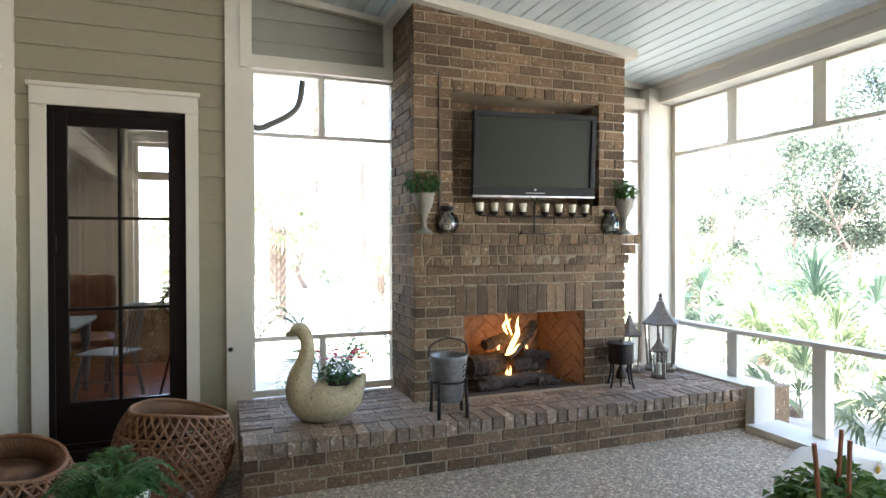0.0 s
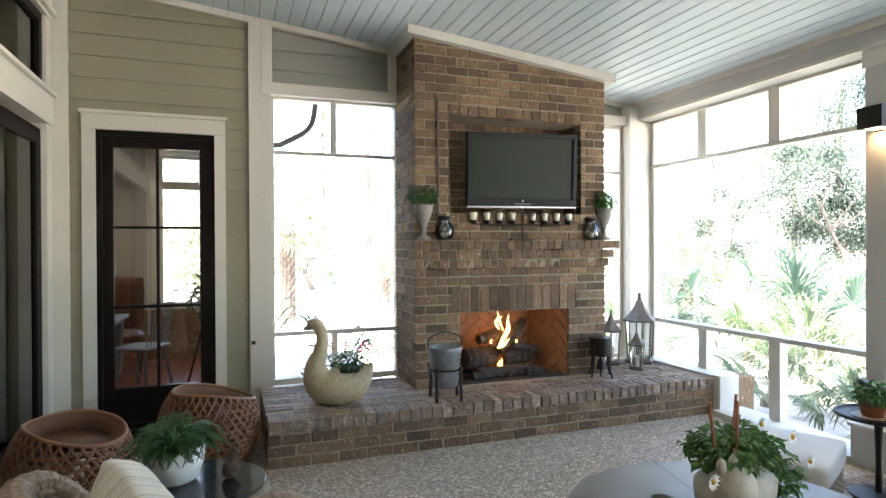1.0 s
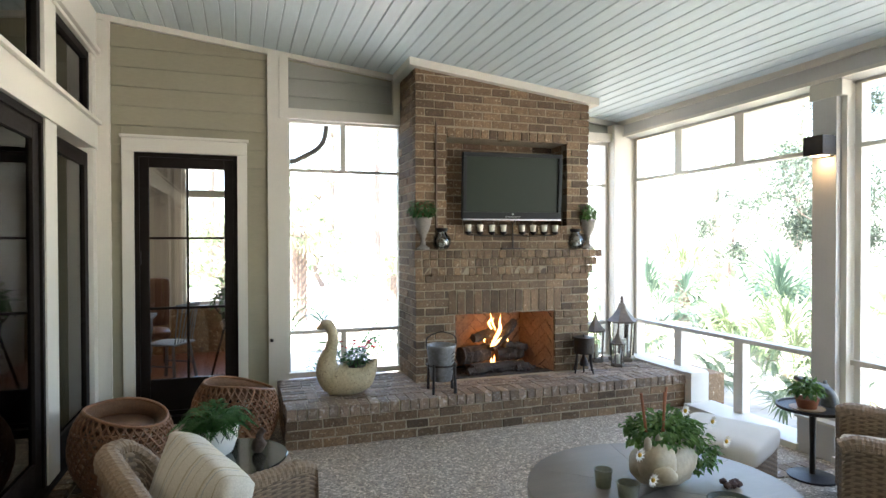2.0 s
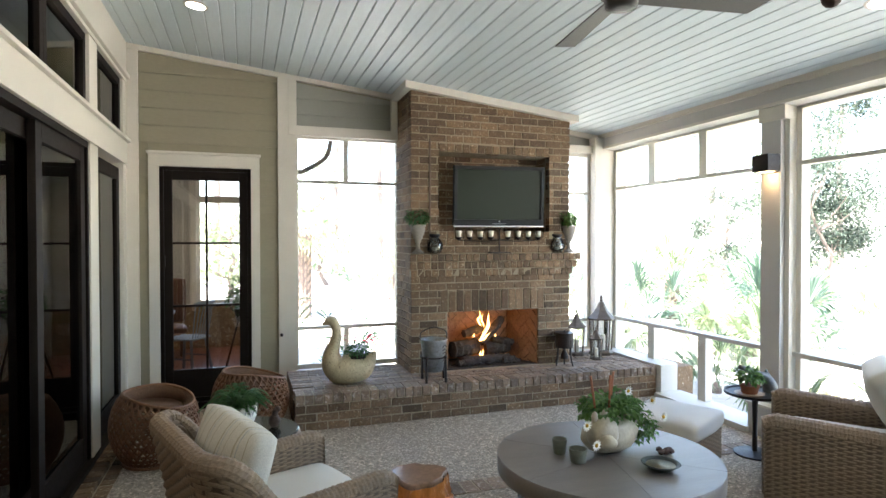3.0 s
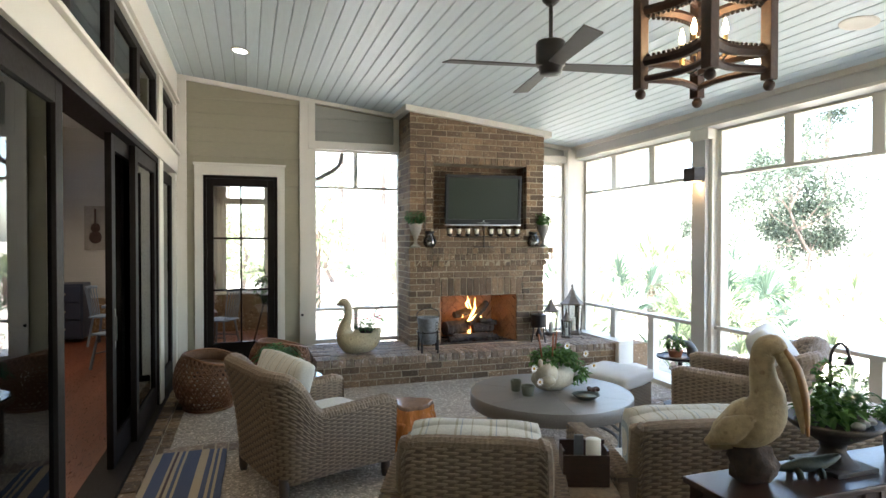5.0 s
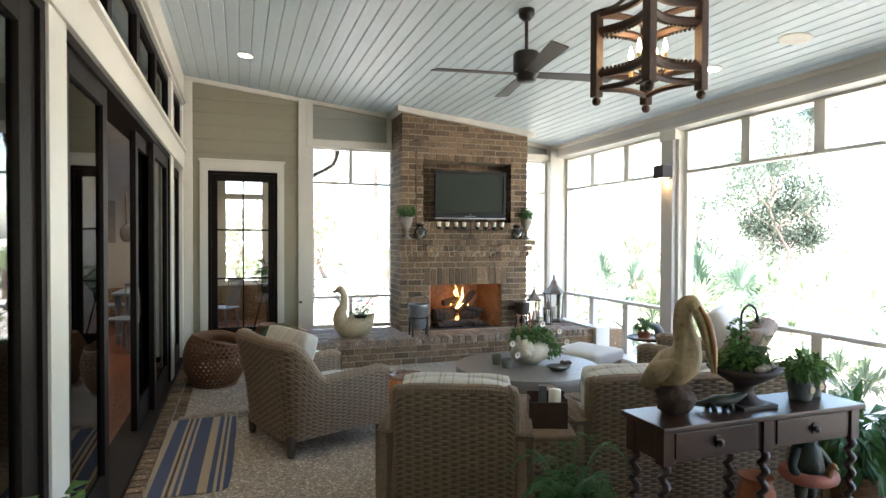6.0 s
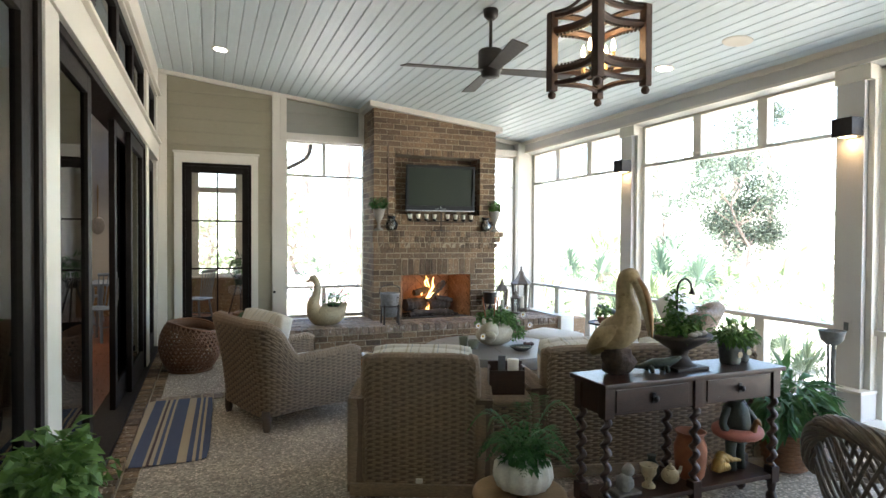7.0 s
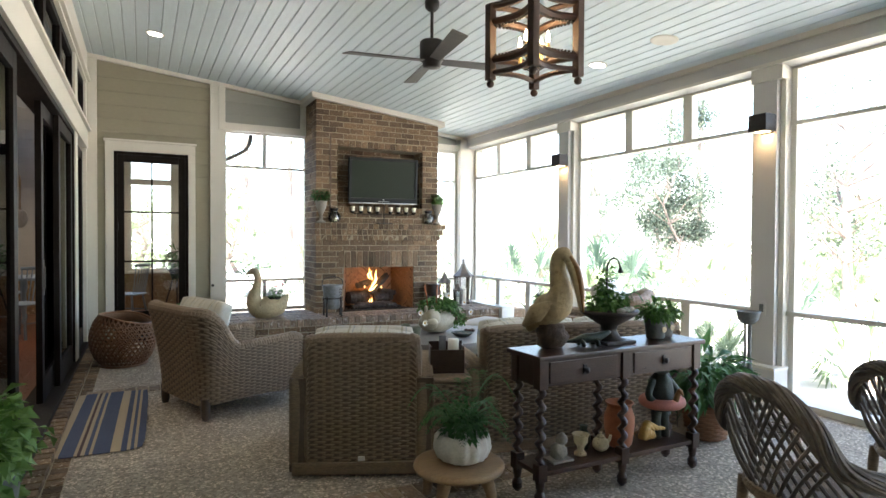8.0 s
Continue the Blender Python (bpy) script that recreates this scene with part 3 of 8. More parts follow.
def leaf(bm, p, d, n, L, w, curl=0.25):
    """One leaf blade from p along d."""
    d = d.normalized()
    s = d.cross(n)
    s = s.normalized() if s.length > 1e-5 else Vector((1, 0, 0))
    n = s.cross(d)
    a = bm.verts.new(p)
    m1 = p + d * L * 0.5 - n * 0.0
    b, c = bm.verts.new(m1 + s * w / 2 + n * w * 0.2), bm.verts.new(m1 - s * w / 2 + n * w * 0.2)
    m0 = bm.verts.new(m1)
    e = bm.verts.new(p + d * L - n * L * curl)
    bm.faces.new((a, m0, b))
    bm.faces.new((a, c, m0))
    bm.faces.new((b, m0, e))
    bm.faces.new((m0, c, e))


def bush(rnd, c, rx, ry, rz, n, L, w, low=-0.3, droop=0.4):
    """A mound of leaves round c."""
    bm = bmesh.new()
    for _ in range(n):
        while True:
            q = Vector((rnd.uniform(-1, 1), rnd.uniform(-1, 1), rnd.uniform(low, 1)))
            if 0.35 < q.length < 1:
                break
        k = 0.75 + 0.35 * noise.noise(q * 2.3 + Vector(c) * 3)
        p = Vector((q.x * rx * k, q.y * ry * k, q.z * rz * k)) + Vector(c)
        d = Vector((q.x, q.y, q.z * 0.5 - droop * rnd.random())) + 0.5 * Vector((rnd.uniform(-1, 1), rnd.uniform(-1, 1), rnd.uniform(-1, 1)))
        leaf(bm, p, d, Vector((rnd.uniform(-.5, .5), rnd.uniform(-.5, .5), 1)), L * rnd.uniform(0.6, 1.2), w * rnd.uniform(0.7, 1.2))
    return bm


def fern(rnd, c, n, L, rise=0.5, lw=0.016):
    """Arching fronds set with leaflets."""
    bm = bmesh.new()
    for k in range(n):
        a = 2 * math.pi * k / n + rnd.uniform(-.3, .3)
        l = L * rnd.uniform(0.7, 1.1)
        up = rise * rnd.uniform(0.5, 1.3)
        pts = [Vector(c) + Vector((math.cos(a) * l * f, math.sin(a) * l * f, up * l * (math.sin(2.2 * f)) - 0.35 * l * f * f)) for f in [i / 12 for i in range(13)]]
        for i in range(1, 13):
            d = pts[i] - pts[i - 1]
            s = d.cross(Vector((0, 0, 1))).normalized()
            for sg in (1, -1):
                f = i / 12
                ll = L * 0.24 * math.sin(math.pi * min(1, 0.15 + f * 0.85)) + 0.01
                leaf(bm, pts[i], s * sg + d.normalized() * 0.5, Vector((0, 0, 1)), ll, lw, 0.15)
                if i < 12:
                    leaf(bm, (pts[i] + pts[i + 1]) / 2, s * sg + d.normalized() * 0.5, Vector((0, 0, 1)), ll, lw, 0.15)
    return bm



def fan_frond(bm, base, az, tilt, stem, L, n=15, rnd=None):
    """A fan palm frond: blades spread from the end of the stem."""
    d = Vector((math.cos(az) * math.cos(tilt), math.sin(az) * math.cos(tilt), math.sin(tilt)))
    s = Vector((-math.sin(az), math.cos(az), 0))
    tip = base + d * stem - Vector((0, 0, 0.12 * stem))
    leaf(bm, base, d, Vector((0, 0, 1)), stem, 0.03, 0.1)
    for k in range(n):
        a = (k / (n - 1) - 0.5) * 3.6
        dd = d * math.cos(a) + s * math.sin(a) + Vector((0, 0, -0.15 * abs(a)))
        leaf(bm, tip, dd, Vector((0, 0, 1)), L * rnd.uniform(0.85, 1.1) * (1 - 0.12 * abs(a)), L * 0.075, 0.28)


def palmetto(m, seed, size, material, label):
    rnd = random.Random(seed)
    t = thing("palmetto", m, label, "palmetto", "palmettos")
    bm = bmesh.new()
    for k in range(12):
        fan_frond(bm, Vector((rnd.uniform(-.08, .08), rnd.uniform(-.08, .08), 0)), 2 * math.pi * k / 12 + rnd.uniform(-.25, .25), rnd.uniform(0.35, 1.3), size * rnd.uniform(0.45, 0.75), size * 0.5, 21, rnd)
    part("fronds", bm, material, t)
    part("stump", lathe([(0.09 * size, -0.1), (0.08 * size, 0.08 * size), (0.02, 0.16 * size)], 10), M_BOOT, t)
    return t


GZ = -0.35
pm = [palmetto(pose(4.6, 3.2, GZ), 1, 1.25, M_PALM, "bushy green palmetto with fan fronds"), palmetto(pose(7.4, 5.5, GZ), 2, 1.9, M_PALMB, "blue-green palmetto with fan fronds"), palmetto(pose(6.0, 1.0, GZ), 3, 1.35, M_PALM, "bushy green palmetto with fan fronds")]
gr = random.Random(77)
for k in range(36):
    a = gr.uniform(-8, 82)
    d = gr.uniform(7.5, 21)
    x, y = 0.6 + d * math.cos(radians(a)), -2.4 + d * math.sin(radians(a))
    if x < 4.2 or (abs(x - 17.5) < 1 and abs(y - 9.1) < 1):
        continue
    sc = gr.uniform(0.65, 1.15)
    copy_thing(pm[gr.choice((0, 0, 2, 2, 1))], pose(x, y, GZ, 0, 0, gr.uniform(0, 360)) @ Matrix.Diagonal((sc, sc, sc, 1)))
for x, y, sc in ((4.3, -0.9, 0.62), (4.4, -3.2, 0.6), (4.7, -5.4, 0.6), (4.5, 0.4, 0.75), (5.2, -2.0, 0.85), (5.6, -4.4, 0.8), (5.9, -7.4, 0.8), (7.0, -9.0, 1.0)):
    copy_thing(pm[gr.choice((0, 2))], pose(x, y, GZ, 0, 0, gr.uniform(0, 360)) @ Matrix.Diagonal((sc, sc, sc, 1)))


def sabal(m, h, seed, crown=1.3, label="cabbage palm with a boot-covered trunk"):
    rnd = random.Random(seed)
    t = thing("palm_tree", m, label, "palm tree", "palms")
    part("trunk", lathe([(0.2, 0), (0.165, 0.2), (0.155, h * 0.6), (0.17, h), (0.06, h + 0.15)], 16, None, None, 0.02), M_TRUNK, t)
    bm = bmesh.new()
    n = int(h / 0.11)
    for i in range(n):
        for k in range(6):
            a = 2 * math.pi * (k + 0.5 * (i % 2)) / 6
            z = 0.15 + i * 0.11
            p = Vector((0.155 * math.cos(a), 0.155 * math.sin(a), z))
            tube([p, p + Vector((0.05 * math.cos(a + .4), 0.05 * math.sin(a + .4), 0.16))], [0.035, 0.014], 5, bm)
    part("bark_sheath", bm, M_BOOT, t, "criss-cross leaf boots")["kind"] = "stuff"
    bm = bmesh.new()
    for k in range(26):
        fan_frond(bm, Vector((0, 0, h)), 2 * math.pi * k * 0.382, rnd.uniform(-0.5, 1.35), crown * rnd.uniform(0.45, 0.65), crown * 0.55, 17, rnd)
    part("crown", bm, M_PALM, t)
    return t


sabal(pose(-0.15, 10.3, GZ), 2.45, 5, 1.25)
sabal(pose(3.4, 14.6, GZ), 0.8, 6, 1.1, "young palm with a short trunk")
sabal(pose(9.2, 6.9, GZ), 1.2, 8, 1.3, "young palm with a short trunk")


def tree(m, h, r, z0, seed, n, L, material, label, trunk=0.12, gap=0.0):
    rnd = random.Random(seed)
    t = thing("tree", m, label, "tree", "garden trees")
    lean = [Vector((0.10 * h * noise.noise(Vector((seed, f * 3, 0))), 0.10 * h * noise.noise(Vector((seed, 0, f * 3))), h * 0.9 * f)) for f in [i / 8 for i in range(9)]]
    bm = tube(lean, [trunk * (1 - 0.8 * i / 8) for i in range(9)], 9)
    clumps = []
    for k in range(26):
        f = rnd.uniform(z0 / h, 0.95)
        p = lean[min(8, int(f * 8))]
        a = rnd.uniform(0, 2 * math.pi)
        rr = r * (0.35 + 0.65 * math.sin(math.pi * min(1, max(0.12, (f - z0 / h) / (1 - z0 / h))))) * rnd.uniform(0.4, 1.0)
        e = Vector((p.x + rr * math.cos(a), p.y + rr * math.sin(a), f * h + rnd.uniform(0, 0.12) * h))
        clumps.append((e, rnd.uniform(0.25, 0.5) * r))
        mid = p.lerp(e, 0.5) + Vector((0, 0, -0.05 * r))
        tube([p, mid, e], [trunk * 0.35, trunk * 0.22, trunk * 0.06], 5, bm)
    part("trunk", bm, M_TRUNK, t)
    cm = bmesh.new()
    for i in range(n):
        c, cr2 = clumps[rnd.randrange(len(clumps))]
        q = Vector((rnd.gauss(0, 1), rnd.gauss(0, 1), rnd.gauss(0, 0.7))) * cr2 * 0.55
        leaf(cm, c + q, Vector((rnd.uniform(-1, 1), rnd.uniform(-1, 1), rnd.uniform(-1, .5))), Vector((rnd.uniform(-1, 1), rnd.uniform(-1, 1), 1)), L * rnd.uniform(.6, 1.2), L * 0.55)
    part("crown", cm, material, t)
    return t


tree(pose(17.5, 9.1, GZ), 7.1, 2.0, 1.3, 11, 14000, 0.14, M_TREE, "leafy evergreen tree with an open crown", 0.075)
tree(pose(17.3, 13.3, GZ), 5.4, 1.4, 0.9, 12, 3600, 0.13, M_TREE, "slender leafy tree behind the palmettos", 0.07)
tree(pose(12.4, -0.4, GZ), 5.4, 1.7, 1.3, 19, 2200, 0.11, M_TREE, "grey-limbed tree with sparse leaves", 0.13)
tree(pose(20.0, 3.5, GZ), 4.0, 1.6, 0.8, 13, 1500, 0.24, M_TREE_HAZE, "leafy shrub tree, painted pale as in bright haze")
tree(pose(21.0, -2.0, GZ), 7.0, 2.0, 2.0, 14, 1500, 0.26, M_TREE_HAZE, "tall leafy tree, painted pale as in bright haze")
tree(pose(24.0, 16.0, GZ), 7.0, 2.4, 2.0, 15, 1500, 0.28, M_TREE_HAZE, "tall leafy tree, painted pale as in bright haze")
tree(pose(2.0, 22.0, GZ), 6.0, 2.5, 1.0, 16, 1300, 0.28, M_TREE_HAZE, "tall leafy tree, painted pale as in bright haze")
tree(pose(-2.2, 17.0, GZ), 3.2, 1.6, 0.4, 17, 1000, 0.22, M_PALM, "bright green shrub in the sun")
tree(pose(8.5, 21.0, GZ), 6.5, 2.3, 1.6, 18, 1100, 0.28, M_TREE_HAZE, "tall leafy tree, painted pale as in bright haze")
# far pines: thin trunks with sparse tops
for k in range(22):
    a = radians(-12 + 112 * (k + gr.uniform(-.3, .3)) / 22)
    d = gr.uniform(30, 48)
    t = thing("pine_tree", pose(d * math.cos(a), -3 + d * math.sin(a), GZ), "tall thin pine with a bare trunk", "pine tree", "far pines")
    h = gr.uniform(13, 19)
    part("trunk", tube([(0, 0, 0), (0.2 * gr.uniform(-1, 1), 0.2, h * 0.5), (0.3 * gr.uniform(-1, 1), 0, h)], [0.2, 0.16, 0.05], 8), M_TRUNK, t)
    cm = bmesh.new()
    for i in range(120):
        f = gr.uniform(0.5, 1.0)
        rr = (1.05 - f) * 4.2
        a2, r2 = gr.uniform(0, 6.28), gr.uniform(0, 1)
        leaf(cm, Vector((rr * r2 * math.cos(a2), rr * r2 * math.sin(a2), h * f)), Vector((gr.uniform(-1, 1), gr.uniform(-1, 1), gr.uniform(-.6, .6))), Vector((0, 0, 1)), 0.55, 0.26)
    part("crown", cm, M_TREE_HAZE, t)
# low far scrub
cm = bmesh.new()
for i in range(2200):
    a, d = radians(gr.uniform(-25, 108)), gr.uniform(24, 46)
    hh = 2.6 * (0.5 + 0.5 * noise.noise(Vector((math.cos(a) * d * 0.12, math.sin(a) * d * 0.12, 3))))
    leaf(cm, Vector((d * math.cos(a), -3 + d * math.sin(a), GZ + gr.uniform(0, 1) * hh)), Vector((gr.uniform(-1, 1), gr.uniform(-1, 1), gr.uniform(-.4, 1))), Vector((gr.uniform(-1, 1), 0, 1)), 0.75, 0.4)
o = part("far_scrub", cm, M_TREE_HAZE)
tagged(o, "green scrub at the edge of the garden, painted pale as in bright haze", "shrubs", kind="stuff")
# arching fronds close outside the tall window
cy0 = thing("sago_palm", pose(-0.42, 1.40, GZ), "sago palm with arching feather fronds below the window", "sago palm")
part("fronds", fern(random.Random(9), (0, 0, 0.45), 15, 0.85, 1.2, 0.026), M_LEAFDK, cy0)
part("stump", lathe([(0.14, 0), (0.15, 0.2), (0.05, 0.38)], 12), M_BOOT, cy0)
ds0 = thing("downspout", pose(0, 0, 0), "dark brown bent downspout under the eave", "downspout")
part("pipe", tube(smooth_path([(-0.62, 1.42, 3.45), (-0.65, 1.42, 3.1), (-0.72, 1.42, 2.82), (-1.02, 1.36, 2.62), (-1.24, 1.30, 2.5), (-1.27, 1.3, 1.0), (-1.27, 1.3, -0.3)], 5), 0.03, 10), M_SPOUT, ds0, "", True)

# ---------- furniture ----------
M_WICKER = mat("grey_brown_wicker", (0.25, 0.175, 0.11), 0.6, var=0.25, scale=5, fine=45, bump=0.25, stretch=(1, 1, 4), grain=0.35)
# wicker brown darkened to stand for shade between the strands
M_WICKER_SHADE = mat("shaded_wicker_backing", (0.13, 0.09, 0.057), 0.7, var=0.25, scale=8, fine=60, bump=0.2)
M_WOVEN = (M_WICKER, M_WICKER_SHADE)
M_RATTAN = mat("honey_rattan_cane", (0.21, 0.09, 0.036), 0.5, var=0.3, scale=6, fine=60, bump=0.2, rnd=0.1)
M_RATTAN_IN = mat("woven_rattan_seat", (0.17, 0.08, 0.035), 0.6, var=0.35, scale=30, fine=120, bump=0.6)
M_CUSH = mat("cream_cushion_fabric", (0.62, 0.59, 0.53), 0.9, var=0.06, scale=3, fine=220, bump=0.25)
M_DARKWOOD = mat("dark_red_brown_oak", (0.05, 0.022, 0.013), 0.32, var=0.35, scale=3, fine=30, bump=0.1, stretch=(1, 6, 6))
M_GREYWOOD = mat("grey_washed_wood", (0.19, 0.165, 0.14), 0.42, var=0.2, scale=2, fine=25, bump=0.1, stretch=(0.6, 6, 6), rnd=0.12)
M_TANWOOD = mat("tan_turned_wood", (0.36, 0.23, 0.12), 0.5, var=0.25, scale=3, fine=25, bump=0.1, stretch=(1, 5, 5))
M_ROOT = mat("polished_orange_root_wood", (0.50, 0.17, 0.035), 0.25, var=0.35, scale=5, fine=18, bump=0.15, stretch=(3, 3, 0.7))
M_ROOTTOP = mat("glossy_stump_top", (0.26, 0.15, 0.09), 0.16, var=0.3, scale=6, fine=40, bump=0.05)
M_LEGW = mat("brown_chair_leg", (0.07, 0.045, 0.03), 0.5, var=0.2)


def stripe_mat(name, cols, axis, period):
    """Woven stripes along one axis of the object."""
    m = mat(name, (0.5, 0.5, 0.5), 0.92, var=0.05, scale=4, fine=240, bump=0.3)
    nt = m.node_tree
    nd, ln = nt.nodes, nt.links
    b = nd["Principled BSDF"]
    tc = nd.new("ShaderNodeTexCoord")
    sp = nd.new("ShaderNodeSeparateXYZ")
    ln.new(tc.outputs["Object"], sp.inputs[0])
    md = nd.new("ShaderNodeMath")
    md.operation = 'MULTIPLY'
    md.inputs[1].default_value = 1.0 / period
    ln.new(sp.outputs[axis], md.inputs[0])
    fr = nd.new("ShaderNodeMath")
    fr.operation = 'FRACT'
    ln.new(md.outputs[0], fr.inputs[0])
    r = nd.new("ShaderNodeValToRGB")
    r.color_ramp.interpolation = 'CONSTANT'
    e = r.color_ramp.elements
    e[0].position, e[0].color = cols[0][0], (*cols[0][1], 1)
    e[1].position, e[1].color = cols[1][0], (*cols[1][1], 1)
    for p, c in cols[2:]:
        k = e.new(p)
        k.color = (*c, 1)
    ln.new(fr.outputs[0], r.inputs[0])
    n2 = nd.new("ShaderNodeTexNoise")
    n2.inputs["Scale"].default_value = 160
    ln.new(tc.outputs["Object"], n2.inputs["Vector"])
    mr = nd.new("ShaderNodeMapRange")
    mr.inputs[3].default_value, mr.inputs[4].default_value = 0.7, 1.25
    ln.new(n2.outputs[0], mr.inputs[0])
    mx = nd.new("ShaderNodeMix")
    mx.data_type = 'RGBA'
    mx.blend_type = 'MULTIPLY'
    mx.inputs[0].default_value = 1.0
    ln.new(r.outputs[0], mx.inputs[6])
    ln.new(mr.outputs[0], mx.inputs[7])
    ln.new(mx.outputs[2], b.inputs["Base Color"])
    return m


CR, TN, BLU = (0.62, 0.59, 0.52), (0.45, 0.41, 0.31), (0.36, 0.40, 0.42)
M_STRIPE = stripe_mat("cream_striped_cushion", [(0, CR), (0.42, TN), (0.5, CR), (0.6, BLU), (0.63, CR), (0.9, TN), (0.94, CR)], 0, 0.16)
NV, TAN = (0.062, 0.08, 0.14), (0.42, 0.33, 0.22)
M_RUG = stripe_mat("navy_and_tan_woven_stripe", [(0, NV), (0.14, TAN), (0.24, NV), (0.30, TAN), (0.335, NV), (0.37, TAN), (0.40, NV), (0.56, TAN), (0.66, NV), (0.80, TAN), (0.83, (0.07, 0.04, 0.04)), (0.86, TAN), (0.90, NV), (0.94, TAN), (0.97, NV)], 0, 0.6)


WR = random.Random(23)


def weave(surf, nu, nv, amp=0.008, bm=None):
    """Woven strands over a surface: short strands bulge over every second stake, row by row."""
    bm = bm or bmesh.new()
    nu, nv, amp = max(2, int(nu * 0.95)), max(1, int(nv * 1.5)), amp * 0.75

    def at(u, v, h):
        u, v = min(1.0, max(0.0, u)), min(1.0, max(0.0, v))
        p = surf(u, v)
        du = surf(min(u + 0.004, 1), v) - surf(max(u - 0.004, 0), v)
        dv = surf(u, min(v + 0.004, 1)) - surf(u, max(v - 0.004, 0))
        n = du.cross(dv)
        n = n.normalized() if n.length > 1e-9 else Vector((0, 0, 1))
        return bm.verts.new(p + n * h)
    # one sheet for the stakes behind, the shade of the gaps in its dark colour
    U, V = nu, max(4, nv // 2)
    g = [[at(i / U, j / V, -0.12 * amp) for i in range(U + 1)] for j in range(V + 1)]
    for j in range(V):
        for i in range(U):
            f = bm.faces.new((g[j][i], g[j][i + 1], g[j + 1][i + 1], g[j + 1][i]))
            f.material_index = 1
    ks = ((-0.36, -0.3), (0.02, 0.5), (0.5, 0.8), (0.98, 0.5), (1.36, -0.3))
    for j in range(nv):
        for i in range(-1, nu + 1):
            if (i + j) % 2:
                continue
            js, jv = WR.uniform(-0.05, 0.05), WR.uniform(-0.06, 0.06)
            g = []
            for dv, low in ((0.02, 0.0), (0.5, 1.0), (0.98, 0.0)):
                g.append([at((i + k + js) / nu, (j + dv + jv) / nv, amp * (h * (0.4 + 0.6 * low) - 0.25 * (1 - low))) for k, h in ks])
            for r in range(2):
                for c in range(4):
                    f = bm.faces.new((g[r][c], g[r][c + 1], g[r + 1][c + 1], g[r + 1][c]))
                    f.smooth = True
    return bm


def braid(points, r, n=8, turns=26.0):
    """A rolled wicker edge: a tube with spiral wraps."""
    bm = bmesh.new()
    pts = smooth_path(points, 10)
    L = sum((b - a).length for a, b in zip(pts, pts[1:]))
    rings, last, s0 = [], None, 0.0
    for i, p in enumerate(pts):
        d = (pts[min(i + 1, len(pts) - 1)] - pts[max(i - 1, 0)]).normalized()
        if last is None:
            u = Vector((0, 0, 1)) if abs(d.z) < 0.9 else Vector((1, 0, 0))
            s = d.cross(u).normalized()
        else:
            s = (last - d * last.dot(d)).normalized()
        last = s
        w = s.cross(d)
        if i:
            s0 += (p - pts[i - 1]).length
        ring = []
        for k in range(n):
            a = 2 * math.pi * k / n
            rr = r * (1 + 0.035 * math.sin(2 * a + s0 * turns * 11) + 0.03 * math.sin(3 * a - s0 * turns * 6))
            ring.append(bm.verts.new(p + rr * (math.cos(a) * s + math.sin(a) * w)))
        rings.append(ring)
    for a, b in zip(rings, rings[1:]):
        for k in range(n):
            bm.faces.new((a[k], a[(k + 1) % n], b[(k + 1) % n], b[k]))
    bm.faces.new(rings[0][::-1])
    bm.faces.new(rings[-1])
    return bm


def pillow(w, d, h, puff=0.35, seg=10, m=None):
    """A soft cushion: a rounded block whose faces swell."""
    bm = bmesh.new()
    bmesh.ops.create_cube(bm, size=2.0)
    bmesh.ops.subdivide_edges(bm, edges=list(bm.edges), cuts=seg, use_grid_fill=True)
    for v in bm.verts:
        x, y, z = v.co
        ex, ey = abs(x) ** 5, abs(y) ** 5
        f = (1 - x * x) * (1 - y * y)
        zz = z * (1 - 0.30 * max(ex, ey)) * (1 + puff * f)
        xx = x * (1 - 0.05 * abs(y) ** 6) * (1 - 0.05 * abs(z) ** 4)
        yy = y * (1 - 0.05 * abs(x) ** 6) * (1 - 0.05 * abs(z) ** 4)
        p = Vector((xx * w / 2, yy * d / 2, zz * h / 2))
        p += 0.006 * noise.noise_vector(p * 7 + Vector((w, d, h)))
        v.co = m @ p if m is not None else p
    return bm


